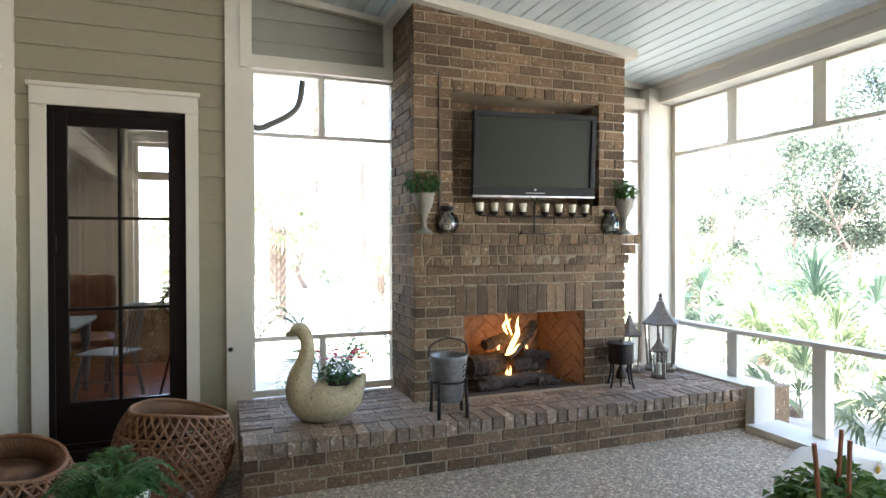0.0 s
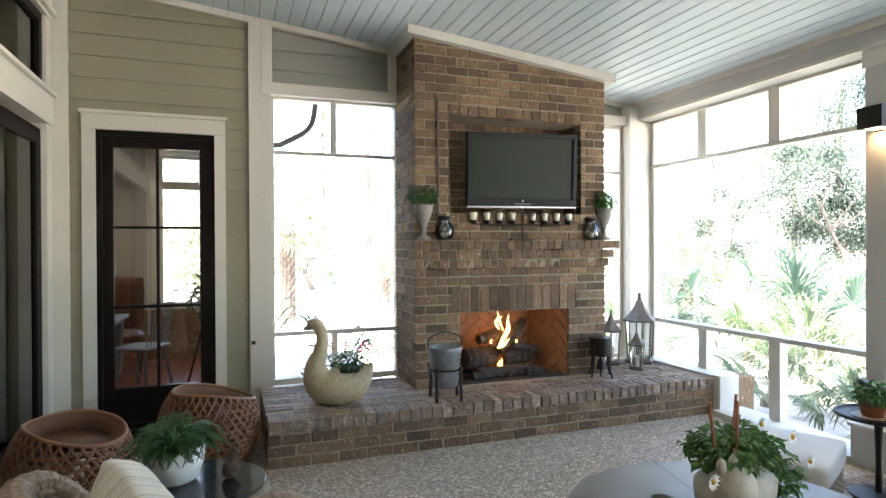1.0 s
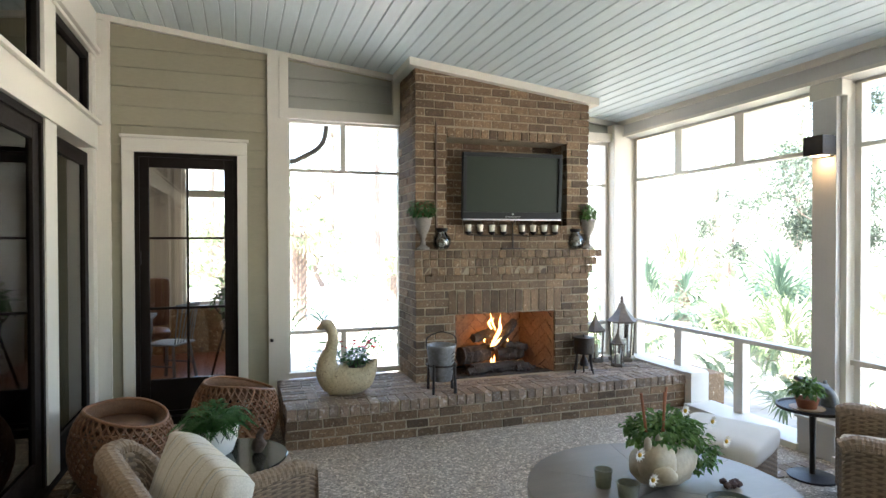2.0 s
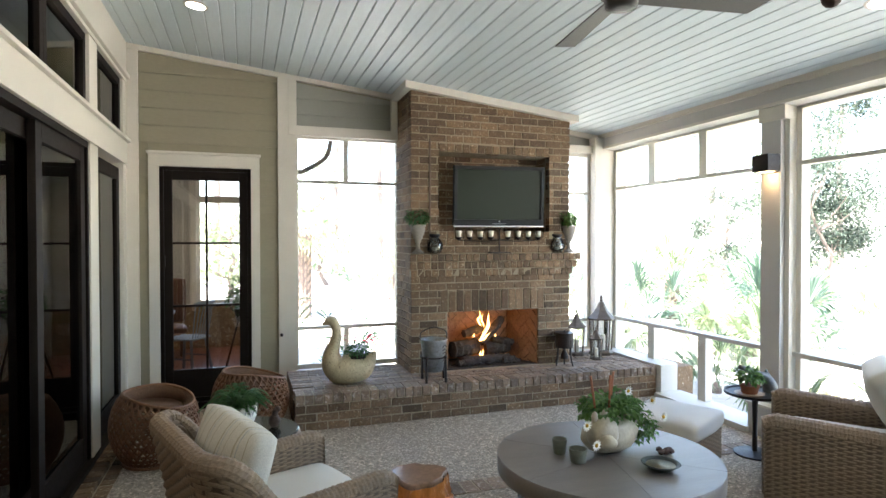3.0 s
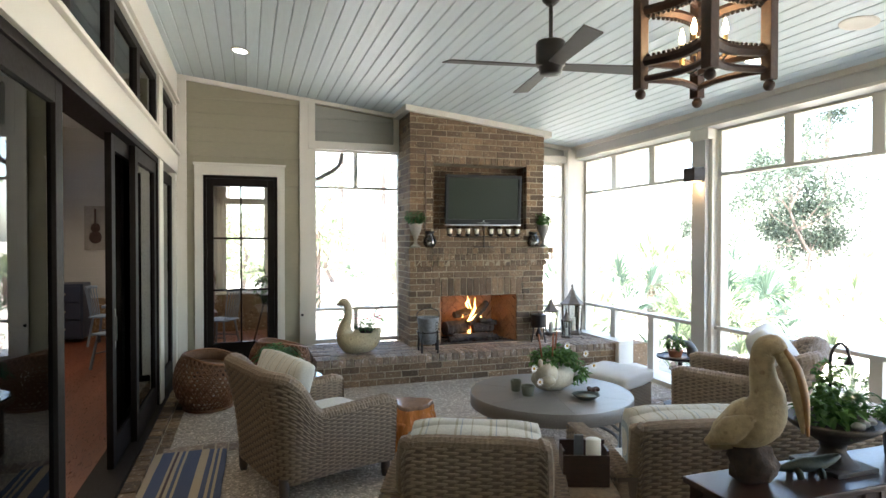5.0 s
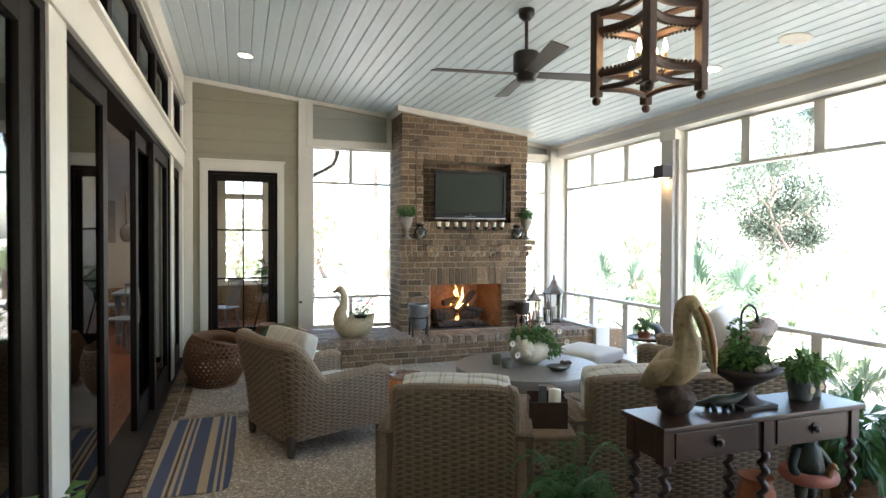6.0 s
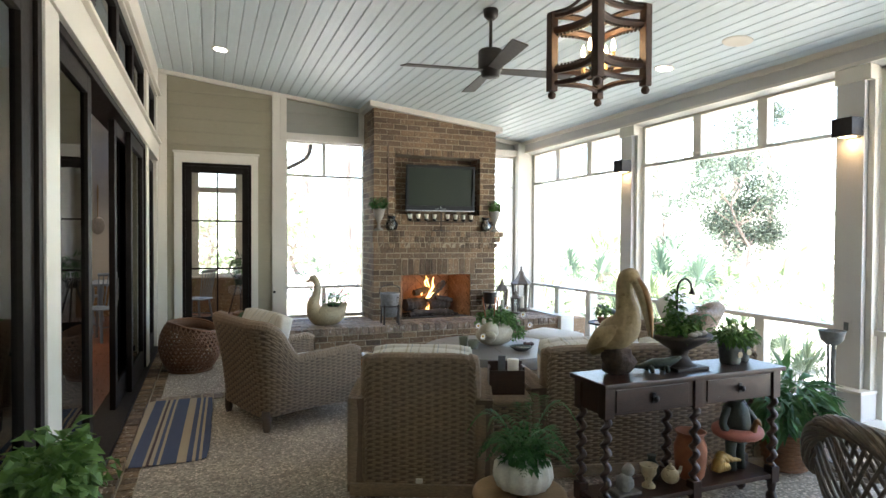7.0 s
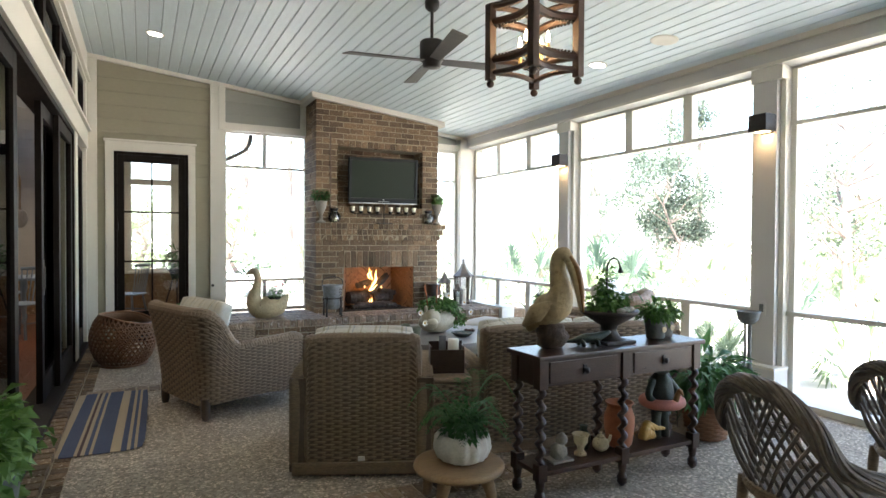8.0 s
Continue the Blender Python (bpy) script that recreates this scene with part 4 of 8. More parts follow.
def armchair(m, W, D, arm_h, back_h, r, label, thick=0.11, lean=0.10, foot=0.1, pillow_mat=None, group="wicker seats", flare=0.03, rise=0.62, cush=(0.52, -0.18, 72), plump=0.17):
    """A woven tub chair that faces its own +y."""
    ch = thing("wicker_armchair", m, label, "armchair", group)
    pts = []
    hw, hd = W / 2, D / 2
    for k in range(13):
        pts.append(Vector((hw, hd - (D - r) * k / 12, 0)))
    for k in range(1, 9):
        a = math.pi / 2 * k / 8
        pts.append(Vector((hw - r + r * math.cos(a), -hd + r - r * math.sin(a), 0)))
    pts += [Vector((hw - r - (W - 2 * r) * k / 8, -hd, 0)) for k in range(1, 9)]
    for k in range(1, 9):
        a = math.pi / 2 * k / 8
        pts.append(Vector((-hw + r - r * math.sin(a), -hd + r - r * math.cos(a), 0)))
    pts += [Vector((-hw, -hd + r + (D - r) * k / 12, 0)) for k in range(1, 13)]
    cum = [0.0]
    for a, b in zip(pts, pts[1:]):
        cum.append(cum[-1] + (b - a).length)
    tot = cum[-1]

    def plan(u):
        s = u * tot
        k = 0
        while k < len(cum) - 2 and cum[k + 1] < s:
            k += 1
        f = (s - cum[k]) / max(1e-6, cum[k + 1] - cum[k])
        p = pts[k].lerp(pts[k + 1], f)
        k0, k1 = max(k - 1, 0), min(k + 2, len(pts) - 1)
        t = (pts[k1] - pts[k0]).normalized()
        return p, Vector((-t.y, t.x, 0))

    def top(u):
        p, _ = plan(u)
        f = (hd - p.y) / D
        k = min(1, max(0, (f - rise) / (0.97 - rise)))
        k = k * k * (3 - 2 * k)
        return arm_h - (0.05 * max(0, f - 0.1) ** 1.0 + 0.03 * max(0, 1 - f / 0.07) ** 2) * (1 - k) + (back_h - arm_h) * k, k

    def bottom(u):
        p, _ = plan(u)
        return foot + 0.018 * math.sin(math.pi * min(1, max(0, (p.y + hd) / D))) ** 1.2 * (1 if abs(p.x) > hw - 0.02 else 0.5)

    def outer(u, v):
        p, n = plan(u)
        zt, k = top(u)
        z0 = bottom(u)
        return p + n * (lean * k * v * v + flare * (1 - k) * math.sin(math.pi * v) * 0.35 - 0.03 * (1 - v)) + Vector((0, 0, z0 + (zt - z0) * v))

    def inner(u, v):
        q = outer(u, 0.25 + 0.75 * v)
        p, n = plan(u)
        return Vector((q.x, q.y, q.z)) - n * thick

    nu = max(10, int(tot / 0.046))
    part("shell", weave(lambda u, v: outer(1 - u, v), nu, int(arm_h / 0.026), 0.013), M_WOVEN, ch)
    part("inner_shell", weave(inner, nu, int(arm_h / 0.03), 0.010), M_WOVEN, ch)
    rim = [outer(u / 40, 1.0) - plan(u / 40)[1] * thick * 0.5 for u in range(41)]
    part("rim", braid(rim, thick * 0.50, 12), M_WOVEN, ch)
    for sx in (1, -1):
        a = Vector((sx * (hw - thick * 0.5), hd, 0))
        part("arm_front", weave(lambda u, v: Vector((a.x + sx * (0.5 - u) * thick * -1.15 - 0.028 * (1 - v), hd + 0.02 * math.sin(math.pi * u), foot + 0.02 + (arm_h - foot - 0.02) * v)) if sx > 0 else
                                Vector((a.x + (u - 0.5) * thick * 1.15 + 0.028 * (1 - v), hd + 0.02 * math.sin(math.pi * u), foot + 0.02 + (arm_h - foot - 0.02) * v)), 3, int(arm_h / 0.026), 0.012), M_WOVEN, ch)
    iw = W - 2 * thick
    part("apron", weave(lambda u, v: Vector((-iw / 2 + iw * u, hd - 0.015, foot + 0.03 + 0.2 * v)), int(iw / 0.046), 8, 0.012), M_WOVEN, ch)
    part("seat_base", box(-iw / 2 - 0.02, iw / 2 + 0.02, -hd + thick, hd - 0.03, foot + 0.1, 0.30, 0.01), M_WOVEN, ch)
    part("seat_cushion", pillow(iw + 0.02, D - thick - 0.02, 0.15, 0.22, 10, pose(0, thick / 2 + 0.02, 0.375)), M_CUSH, ch, "cream seat cushion", True)
    part("back_cushion", pillow(iw + 0.03, cush[0], plump, 0.35, 10, pose(0, -hd + thick + 0.09, back_h + cush[1], cush[2])), pillow_mat or M_STRIPE, ch, "cream striped back cushion", True)
    for x, y in ((hw - 0.07, hd - 0.05), (-hw + 0.07, hd - 0.05), (hw - 0.075, -hd + 0.075), (-hw + 0.075, -hd + 0.075)):
        part("leg", lathe([(0.024, 0), (0.032, 0.03), (0.037, foot + 0.05)], 12, None, pose(x, y, 0)), M_LEGW, ch, "", True)
    return ch


armchair(pose(-1.55, -2.96, 0, 0, 0, -70), 0.90, 0.90, 0.56, 0.83, 0.15, "woven grey-brown wicker armchair with cream striped cushions", 0.10, 0.08, 0.115)
armchair(pose(2.21, -3.225, 0, 0, 0, 38), 0.92, 0.98, 0.56, 0.79, 0.16, "wicker armchair with a plump white back cushion", 0.12, 0.17, 0.05, M_CUSH, rise=0.70, cush=(0.60, -0.10, 58), plump=0.24)


def recliner(m, W, label, seats=1):
    """A high straight woven back, box arms, seat and cushions; it faces its own +y, its back at y = 0."""
    ch = thing("wicker_recliner" if seats == 1 else "wicker_loveseat", m, label, "recliner" if seats == 1 else "loveseat", "wicker seats")
    H, T = 0.81, 0.13
    hw = W / 2

    def back(u, v):
        x = -hw + W * u
        rc = 0.045
        e = max(0.0, abs(x) - (hw - rc)) / rc
        zt = H - rc * (1 - math.sqrt(max(0, 1 - e * e)))
        return Vector((x, 0.012 * math.sin(math.pi * u) * -1 - 0.03 * v, 0.085 + (zt - 0.085) * v))

    part("back_panel", weave(back, int(W / 0.045), 31, 0.015), M_WOVEN, ch)
    part("back_core", box(-hw + 0.012, hw - 0.012, 0.012, T, 0.08, H - 0.03, 0.02), M_WOVEN, ch)
    for sx in (1, -1):
        fl = (lambda u, v, s=sx: Vector((s * hw, (T * (1 - u) if s < 0 else T * u) - 0.02, 0.085 + (H - 0.15) * v)))
        part("back_side", weave(fl, 3, 36, 0.010), M_WOVEN, ch)
    rim = [Vector((-hw, T * 0.4, 0.1))] + [Vector((-hw + 0.005, T * 0.4 - 0.02, H - 0.07)), Vector((-hw + 0.04, T * 0.4 - 0.03, H - 0.012))] + [Vector((-hw + 0.04 + (W - 0.08) * k / 5, T * 0.4 - 0.03, H)) for k in range(1, 5)]
    rim += [Vector((hw - 0.04, T * 0.4 - 0.03, H - 0.012)), Vector((hw - 0.005, T * 0.4 - 0.02, H - 0.07)), Vector((hw, T * 0.4, 0.1))]
    part("rim", braid(rim, 0.038, 10), M_WOVEN, ch)
    part("base_rail", box(-hw - 0.09, hw + 0.09, -0.03, 0.03, 0.012, 0.085, 0.012), M_WICKER, ch, "plain lower rail")
    part("base", box(-hw - 0.08, hw + 0.08, 0.03, 0.80, 0.03, 0.28, 0.01), M_WOVEN, ch)
    for sx in (1, -1):
        x0, x1 = (hw + 0.005, hw + 0.105) if sx > 0 else (-hw - 0.105, -hw - 0.005)
        part("arm_post", weave(lambda u, v: Vector((x0 + (x1 - x0) * u, -0.012, 0.03 + 0.55 * v)), 2, 1, 0.004), M_WOVEN, ch)
        part("arm_core", box(x0 + 0.008, x1 - 0.008, -0.008, 0.84, 0.02, 0.575, 0.02), M_WOVEN, ch)
        xo = x1 if sx > 0 else x0
        part("arm_side", weave((lambda u, v, s=sx, x=xo: Vector((x, 0.84 * (u if s > 0 else 1 - u), 0.04 + 0.53 * v))), 18, 20, 0.013), M_WOVEN, ch)
        part("arm_top", weave(lambda u, v: Vector((x0 + (x1 - x0) * u, 0.84 * v, 0.585 + 0.03 * math.sin(math.pi * min(1, v * 1.1)))), 3, 34, 0.010), M_WOVEN, ch)
    n = seats
    for k in range(n):
        cw = W / n
        cx = -hw + cw * (k + 0.5)
        part("seat_cushion", pillow(cw - 0.01, 0.66, 0.17, 0.2, 10, pose(cx, 0.50, 0.37)), M_CUSH, ch, "cream seat cushion", True)
        part("back_cushion", pillow(cw - 0.01, 0.56, 0.18, 0.3, 10, pose(cx, T + 0.045, H - 0.225, 84)), M_STRIPE, ch, "cream striped back cushion", True)
        part("head_roll", pillow(cw - 0.03, 0.18, 0.10, 0.3, 8, pose(cx, T - 0.02, H - 0.012)), M_STRIPE, ch, "cream striped head roll", True)
    return ch


rec = recliner(pose(-1.045, -4.96, 0, 0, 0, -24), 0.64, "high-backed woven wicker recliner seen from behind")
part("tag", box(-0.02, 0.02, -0.045, -0.03, 0.10, 0.125, 0.002), M_CUSH, rec, "small white maker tag")
recliner(pose(0.48, -5.167, 0, 0, 0, -14), 1.42, "woven wicker loveseat with cream cushions behind the console", 2)
# woven box table between the two
cb = thing("wicker_storage_box", pose(-0.44, -4.81, 0, 0, 0, -20), "woven wicker box table between the seats", "side table")
part("body", weave(lambda u, v: Vector((0.16 * [(-1 + 2 * u * 4) if u < .25 else (1 if u < .5 else (1 - 2 * (u - .5) * 4 if u < .75 else -1))][0], 0.24 * [-1 if u < .25 else (-1 + 2 * (u - .25) * 4 if u < .5 else (1 if u < .75 else 1 - 2 * (u - .75) * 4))][0], 0.04 + 0.46 * v)), 32, 17, 0.013), M_WOVEN, cb)
part("core", box(-0.155, 0.155, -0.235, 0.235, 0.02, 0.5, 0.01), M_WOVEN, cb)
part("lid", pillow(0.34, 0.50, 0.05, 0.05, 8, pose(0, 0, 0.525)), M_WOVEN, cb)

# ottoman
ot = thing("ottoman", pose(1.485, -2.32, 0, 0, 0, 28), "square ottoman with a white cushion on a wicker base", "ottoman")
part("base", weave(lambda u, v: Vector((0.29 * max(-1, min(1, 1.6 * math.cos(2 * math.pi * u))), 0.27 * max(-1, min(1, 1.6 * math.sin(2 * math.pi * u))), 0.05 + 0.24 * v)), 72, 10, 0.010), M_WOVEN, ot)
part("core", box(-0.27, 0.27, -0.25, 0.25, 0.04, 0.28, 0.01), M_LEGW, ot)
part("cushion", pillow(0.64, 0.60, 0.17, 0.12, 10, pose(0, 0, 0.365)), M_CUSH, ot, "white fabric cushion", True)
for x in (-0.25, 0.25):
    for y in (-0.23, 0.23):
        part("leg", lathe([(0.02, 0), (0.025, 0.06)], 10, None, pose(x, y, 0)), M_LEGW, ot)

# round coffee table
ct = thing("coffee_table", pose(0.37, -3.07, 0), "round grey-washed wooden coffee table with a metal base", "coffee table")
R, TZ = 0.655, 0.475
for k in range(6):
    # wedge boards of the top
    bm = bmesh.new()
    a0, a1 = math.pi * 2 * k / 6 + 0.3, math.pi * 2 * (k + 1) / 6 + 0.3
    arc = [(R * math.cos(a0 + (a1 - a0) * i / 14), R * math.sin(a0 + (a1 - a0) * i / 14)) for i in range(15)]
    g = 0.002
    am = (a0 + a1) / 2
    off = Vector((math.cos(am), math.sin(am), 0)) * g
    v0 = [bm.verts.new(Vector((0, 0, TZ)) + off)] + [bm.verts.new(Vector((x * 0.998, y * 0.998, TZ)) + off) for x, y in arc]
    f = bm.faces.new(v0)
    r = bmesh.ops.extrude_face_region(bm, geom=[f])
    bmesh.ops.translate(bm, vec=(0, 0, -0.03), verts=[v for v in r["geom"] if isinstance(v, bmesh.types.BMVert)])
    bmesh.ops.recalc_face_normals(bm, faces=bm.faces)
    part("top_board", bm, M_GREYWOOD, ct)
part("apron", lathe([(R - 0.01, TZ - 0.105), (R + 0.003, TZ - 0.10), (R + 0.004, TZ - 0.006), (R, TZ - 0.002), (R - 0.02, TZ - 0.004)], 72), M_GREYWOOD, ct, "grey wooden rim band", True)
for k in range(4):
    a = math.pi / 2 * k + 0.52
    c, s = math.cos(a), math.sin(a)
    lg = box(-0.008, 0.008, -0.028, 0.028, 0.0, TZ - 0.09, 0.002)
    bmesh.ops.transform(lg, matrix=pose(R * 0.95 * c, R * 0.95 * s, 0, 0, 0, math.degrees(a)), verts=lg.verts)
    part("leg", lg, M_STEEL, ct, "flat steel leg")
    part("brace", tube([(R * 0.94 * c, R * 0.94 * s, TZ - 0.2), (R * 0.70 * c, R * 0.70 * s, TZ - 0.11)], 0.012, 8), M_STEEL, ct)
ring = [Vector((R * 0.84 * math.cos(a), R * 0.84 * math.sin(a), 0.10)) for a in [2 * math.pi * i / 48 for i in range(49)]]
part("stretcher", tube(ring, 0.014, 8), M_STEEL, ct, "steel ring stretcher")

# carved root stool
st = thing("stump_stool", pose(-0.758, -2.88, 0), "polished orange root wood stool with stout arched legs", "stool")


def stump_r(a, z):
    """Lobed outline of the carved root."""
    f = max(0.0, 1 - z / 0.42)
    return (0.155 + 0.07 * f) * (1 + 0.10 * math.sin(3 * a + 1.2) + 0.05 * math.sin(5 * a + 0.4) + 0.03 * math.sin(9 * a + 3 * z))


def stump_ring(bm, zs, n=64):
    rings = [[bm.verts.new((stump_r(2 * math.pi * i / n, z) * s * math.cos(2 * math.pi * i / n), stump_r(2 * math.pi * i / n, z) * s * math.sin(2 * math.pi * i / n), z)) for i in range(n)] for z, s in zs]
    for a, b in zip(rings, rings[1:]):
        for i in range(n):
            bm.faces.new((a[i], a[(i + 1) % n], b[(i + 1) % n], b[i]))
    return rings


bm = bmesh.new()
rg = stump_ring(bm, [(0.19, 0.55), (0.175, 0.8), (0.20, 0.97)] + [(0.22 + 0.19 * k / 8, 1 + 0.015 * math.sin(k * 1.9)) for k in range(9)])
bm.faces.new(rg[0][::-1])
part("trunk", bm, M_ROOT, st, "", True)
for k in range(4):
    a = math.pi / 2 * k + 0.95
    c, q = math.cos(a), math.sin(a)
    bm = tube(smooth_path([(0.12 * c, 0.12 * q, 0.30), (0.145 * c, 0.145 * q, 0.2), (0.165 * c, 0.165 * q, 0.1), (0.19 * c, 0.19 * q, 0.0)], 5), [0.085 - 0.028 * min(1, i / 12) for i in range(16)], 14)
    for v in bm.verts:
        v.co += 0.012 * noise.noise_vector(v.co * 14)
        v.co.z = max(0.0, v.co.z)
    part("leg", bm, M_ROOT, st, "", True)
bm = bmesh.new()
rg = stump_ring(bm, [(0.405, 0.97), (0.42, 1.0), (0.432, 0.985), (0.438, 0.95)])
bm.faces.new(rg[-1])
part("seat", bm, M_ROOTTOP, st, "glossy slab top")


# rattan drum stools with open cane
def rattan(m, rad, h, label):
    t = thing("rattan_stool", m, label, "stool", "rattan stools")

    def prof(z):
        f = z / h
        return rad * math.sqrt(max(0.1, 1 - ((f - 0.50) / 0.62) ** 2))

    def rimz(a):
        return h * (0.875 + 0.085 * math.sin(a) + 0.03 * math.cos(2 * a))
    hexs = bmesh.new()
    rows = 12
    r0 = 0.0075
    # horizontal pairs, uprights and two diagonals make the cane pattern
    for row in range(1, rows):
        z = h * 0.80 * row / rows
        tube([(prof(z) * math.cos(2 * math.pi * i / 40), prof(z) * math.sin(2 * math.pi * i / 40), z) for i in range(41)], r0, 5, hexs)
    for sgn in (1, -1):
        for c in range(34):
            pts = []
            for i in range(15):
                f = i / 14
                a = 2 * math.pi * c / 34 + sgn * f * 1.15
                z = rimz(a) * f * 0.985 + 0.005
                pts.append((prof(z) * 1.008 * math.cos(a), prof(z) * 1.008 * math.sin(a), z))
            tube(pts, r0 * 1.1, 5, hexs)
    part("cane_weave", hexs, M_RATTAN, t, "open honey cane weave")["kind"] = "stuff"
    bm = bmesh.new()
    n = 48
    a0 = [bm.verts.new((rad * 0.62 * math.cos(2 * math.pi * i / n), rad * 0.62 * math.sin(2 * math.pi * i / n), h * (0.74 + 0.03 * math.sin(2 * math.pi * i / n)))) for i in range(n)]
    b0 = [bm.verts.new((prof(rimz(2 * math.pi * i / n)) * 0.985 * math.cos(2 * math.pi * i / n), prof(rimz(2 * math.pi * i / n)) * 0.985 * math.sin(2 * math.pi * i / n), rimz(2 * math.pi * i / n) * 0.985)) for i in range(n)]
    for i in range(n):
        bm.faces.new((a0[i], a0[(i + 1) % n], b0[(i + 1) % n], b0[i]))
    bm.faces.new(a0)
    part("seat_bowl", bm, M_RATTAN_IN, t, "woven dished seat", True)
    part("rim", braid([(prof(rimz(a)) * math.cos(a), prof(rimz(a)) * math.sin(a), rimz(a)) for a in [2 * math.pi * i / 24 for i in range(25)]], 0.012, 8), M_RATTAN, t)
    part("foot_ring", tube([(rad * .72 * math.cos(2 * math.pi * i / 32), rad * .72 * math.sin(2 * math.pi * i / 32), 0.012) for i in range(33)], 0.012, 8), M_RATTAN, t)
    return t


rattan(pose(-2.39, -0.88, 0, 0, 0, 60), 0.325, 0.60, "round open-weave rattan stool by the sliding doors")
rattan(pose(-1.65, -0.31, 0, 0, 0, 110), 0.34, 0.60, "smaller round open-weave rattan stool by the hearth")

# wicker side table with a glass top
wt = thing("wicker_side_table", pose(-1.67, -1.947, 0), "low wicker side table with a round glass top", "side table")
part("drum", weave(lambda u, v: Vector((0.26 * math.cos(2 * math.pi * u), 0.26 * math.sin(2 * math.pi * u), 0.03 + 0.40 * v)), 54, 18, 0.010), M_WOVEN, wt)
part("top_ring", braid([(0.31 * math.cos(2 * math.pi * i / 24), 0.31 * math.sin(2 * math.pi * i / 24), 0.45) for i in range(25)], 0.028, 8), M_WOVEN, wt)
part("top_bed", lathe([(0.29, 0.42), (0.30, 0.455)], 40), M_LEGW, wt)
part("glass_top", lathe([(0.315, 0.48), (0.32, 0.483), (0.32, 0.489), (0.315, 0.492)], 48), mat("smoked_glass_top", (0.02, 0.025, 0.025), 0.06, var=0.02, bump=0, spec=0.8), wt, "dark glossy glass top")

# small round dark table by the screen
rt = thing("round_side_table", pose(2.285, -2.35, -0.08), "small round dark metal side table by the screen", "side table")
part("top", lathe([(0.22, 0.575), (0.235, 0.58), (0.235, 0.60), (0.222, 0.60), (0.215, 0.588), (0.0, 0.588)], 40), M_IRON, rt)
part("stem", lathe([(0.02, 0.10), (0.018, 0.3), (0.025, 0.57)], 14), M_IRON, rt)
part("foot", lathe([(0.16, 0.08), (0.16, 0.095), (0.03, 0.11)], 30), M_IRON, rt)

# console table with twisted legs
cn = thing("console_table", pose(0.245, -5.655, 0), "dark oak console table with barley-twist legs and two drawers", "console table")
CW, CD, CH = 0.625, 0.155, 0.80
part("tabletop", box(-CW, CW, -CD, CD, CH - 0.025, CH, 0.007), M_DARKWOOD, cn)
part("apron", boxes([(-CW + .03, CW - .03, -CD + .035, -CD + .05, CH - .17, CH - .025), (-CW + .03, CW - .03, CD - .05, CD - .035, CH - .17, CH - .025), (-CW + .03, -CW + .045, -CD + .05, CD - .05, CH - .17, CH - .025), (CW - .045, CW - .03, -CD + .05, CD - .05, CH - .17, CH - .025)], 0.003), M_DARKWOOD, cn)
for sx in (-1, 1):
    dr = part("drawer_front", box(sx * 0.30 - 0.235, sx * 0.30 + 0.235, -CD + 0.028, -CD + 0.036, CH - 0.155, CH - 0.04, 0.003), M_DARKWOOD, cn)
    part("pull", lathe([(0.008, 0), (0.014, 0.012), (0.018, 0.022), (0.004, 0.03)], 12, None, pose(sx * 0.30, -CD + 0.026, CH - 0.1, 90)), M_IRON, dr, "small dark drop pull")
    part("backplate", box(sx * 0.30 - 0.012, sx * 0.30 + 0.012, -CD + 0.022, -CD + 0.0275, CH - 0.125, CH - 0.07, 0.002), M_IRON, dr)
part("shelf", box(-CW + 0.03, CW - 0.03, -CD + 0.03, CD - 0.03, 0.155, 0.18, 0.005), M_DARKWOOD, cn)


def twist_leg():
    bm = bmesh.new()
    add_box(bm, -.028, .028, -.028, .028, 0.62, CH - .025, 0.003)
    add_box(bm, -.028, .028, -.028, .028, 0.13, 0.22, 0.003)
    lathe([(0.012, 0.0), (0.028, 0.02), (0.03, 0.05), (0.018, 0.075), (0.024, 0.10), (0.026, 0.13)], 14, bm)
    rings = []
    n, N = 12, 60
    for i in range(N + 1):
        z = 0.22 + 0.40 * i / N
        a = 2 * math.pi * 5.2 * i / N
        rings.append([bm.verts.new((0.011 * math.cos(a) + 0.02 * math.cos(2 * math.pi * k / n), 0.011 * math.sin(a) + 0.02 * math.sin(2 * math.pi * k / n), z)) for k in range(n)])
    for p, q in zip(rings, rings[1:]):
        for k in range(n):
            bm.faces.new((p[k], p[(k + 1) % n], q[(k + 1) % n], q[k]))
    return bm


for x in (-CW + 0.045, 0.0, CW - 0.045):
    for y in (-CD + 0.05, CD - 0.05):
        bm = twist_leg()
        bmesh.ops.translate(bm, vec=(x, y, 0), verts=bm.verts)
        part("leg", bm, M_DARKWOOD, cn)

# striped rug
rug = part("rug", pillow(0.575, 1.68, 0.012, 0.0, 8, None), M_RUG)
rug.matrix_world = pose(-2.46, -3.06, 0.0085, 0, 0, -1.5)
tagged(rug, "navy and tan striped woven runner rug", "rug")

# low round stool
ls = thing("low_stool", pose(-0.70, -5.53, 0), "low round tan wooden stool with splayed legs", "stool")
part("seat", lathe([(0.20, 0.175), (0.238, 0.185), (0.245, 0.20), (0.24, 0.215), (0.22, 0.222), (0.0, 0.222)], 40), M_TANWOOD, ls, "", True)
for k in range(4):
    a = math.pi / 2 * k + 0.6
    c, s = math.cos(a), math.sin(a)
    part("leg", tube([(0.15 * c, 0.15 * s, 0.18), (0.19 * c, 0.19 * s, 0.09), (0.20 * c, 0.20 * s, 0.0)], [0.04, 0.03, 0.024], 10), M_TANWOOD, ls, "", True)


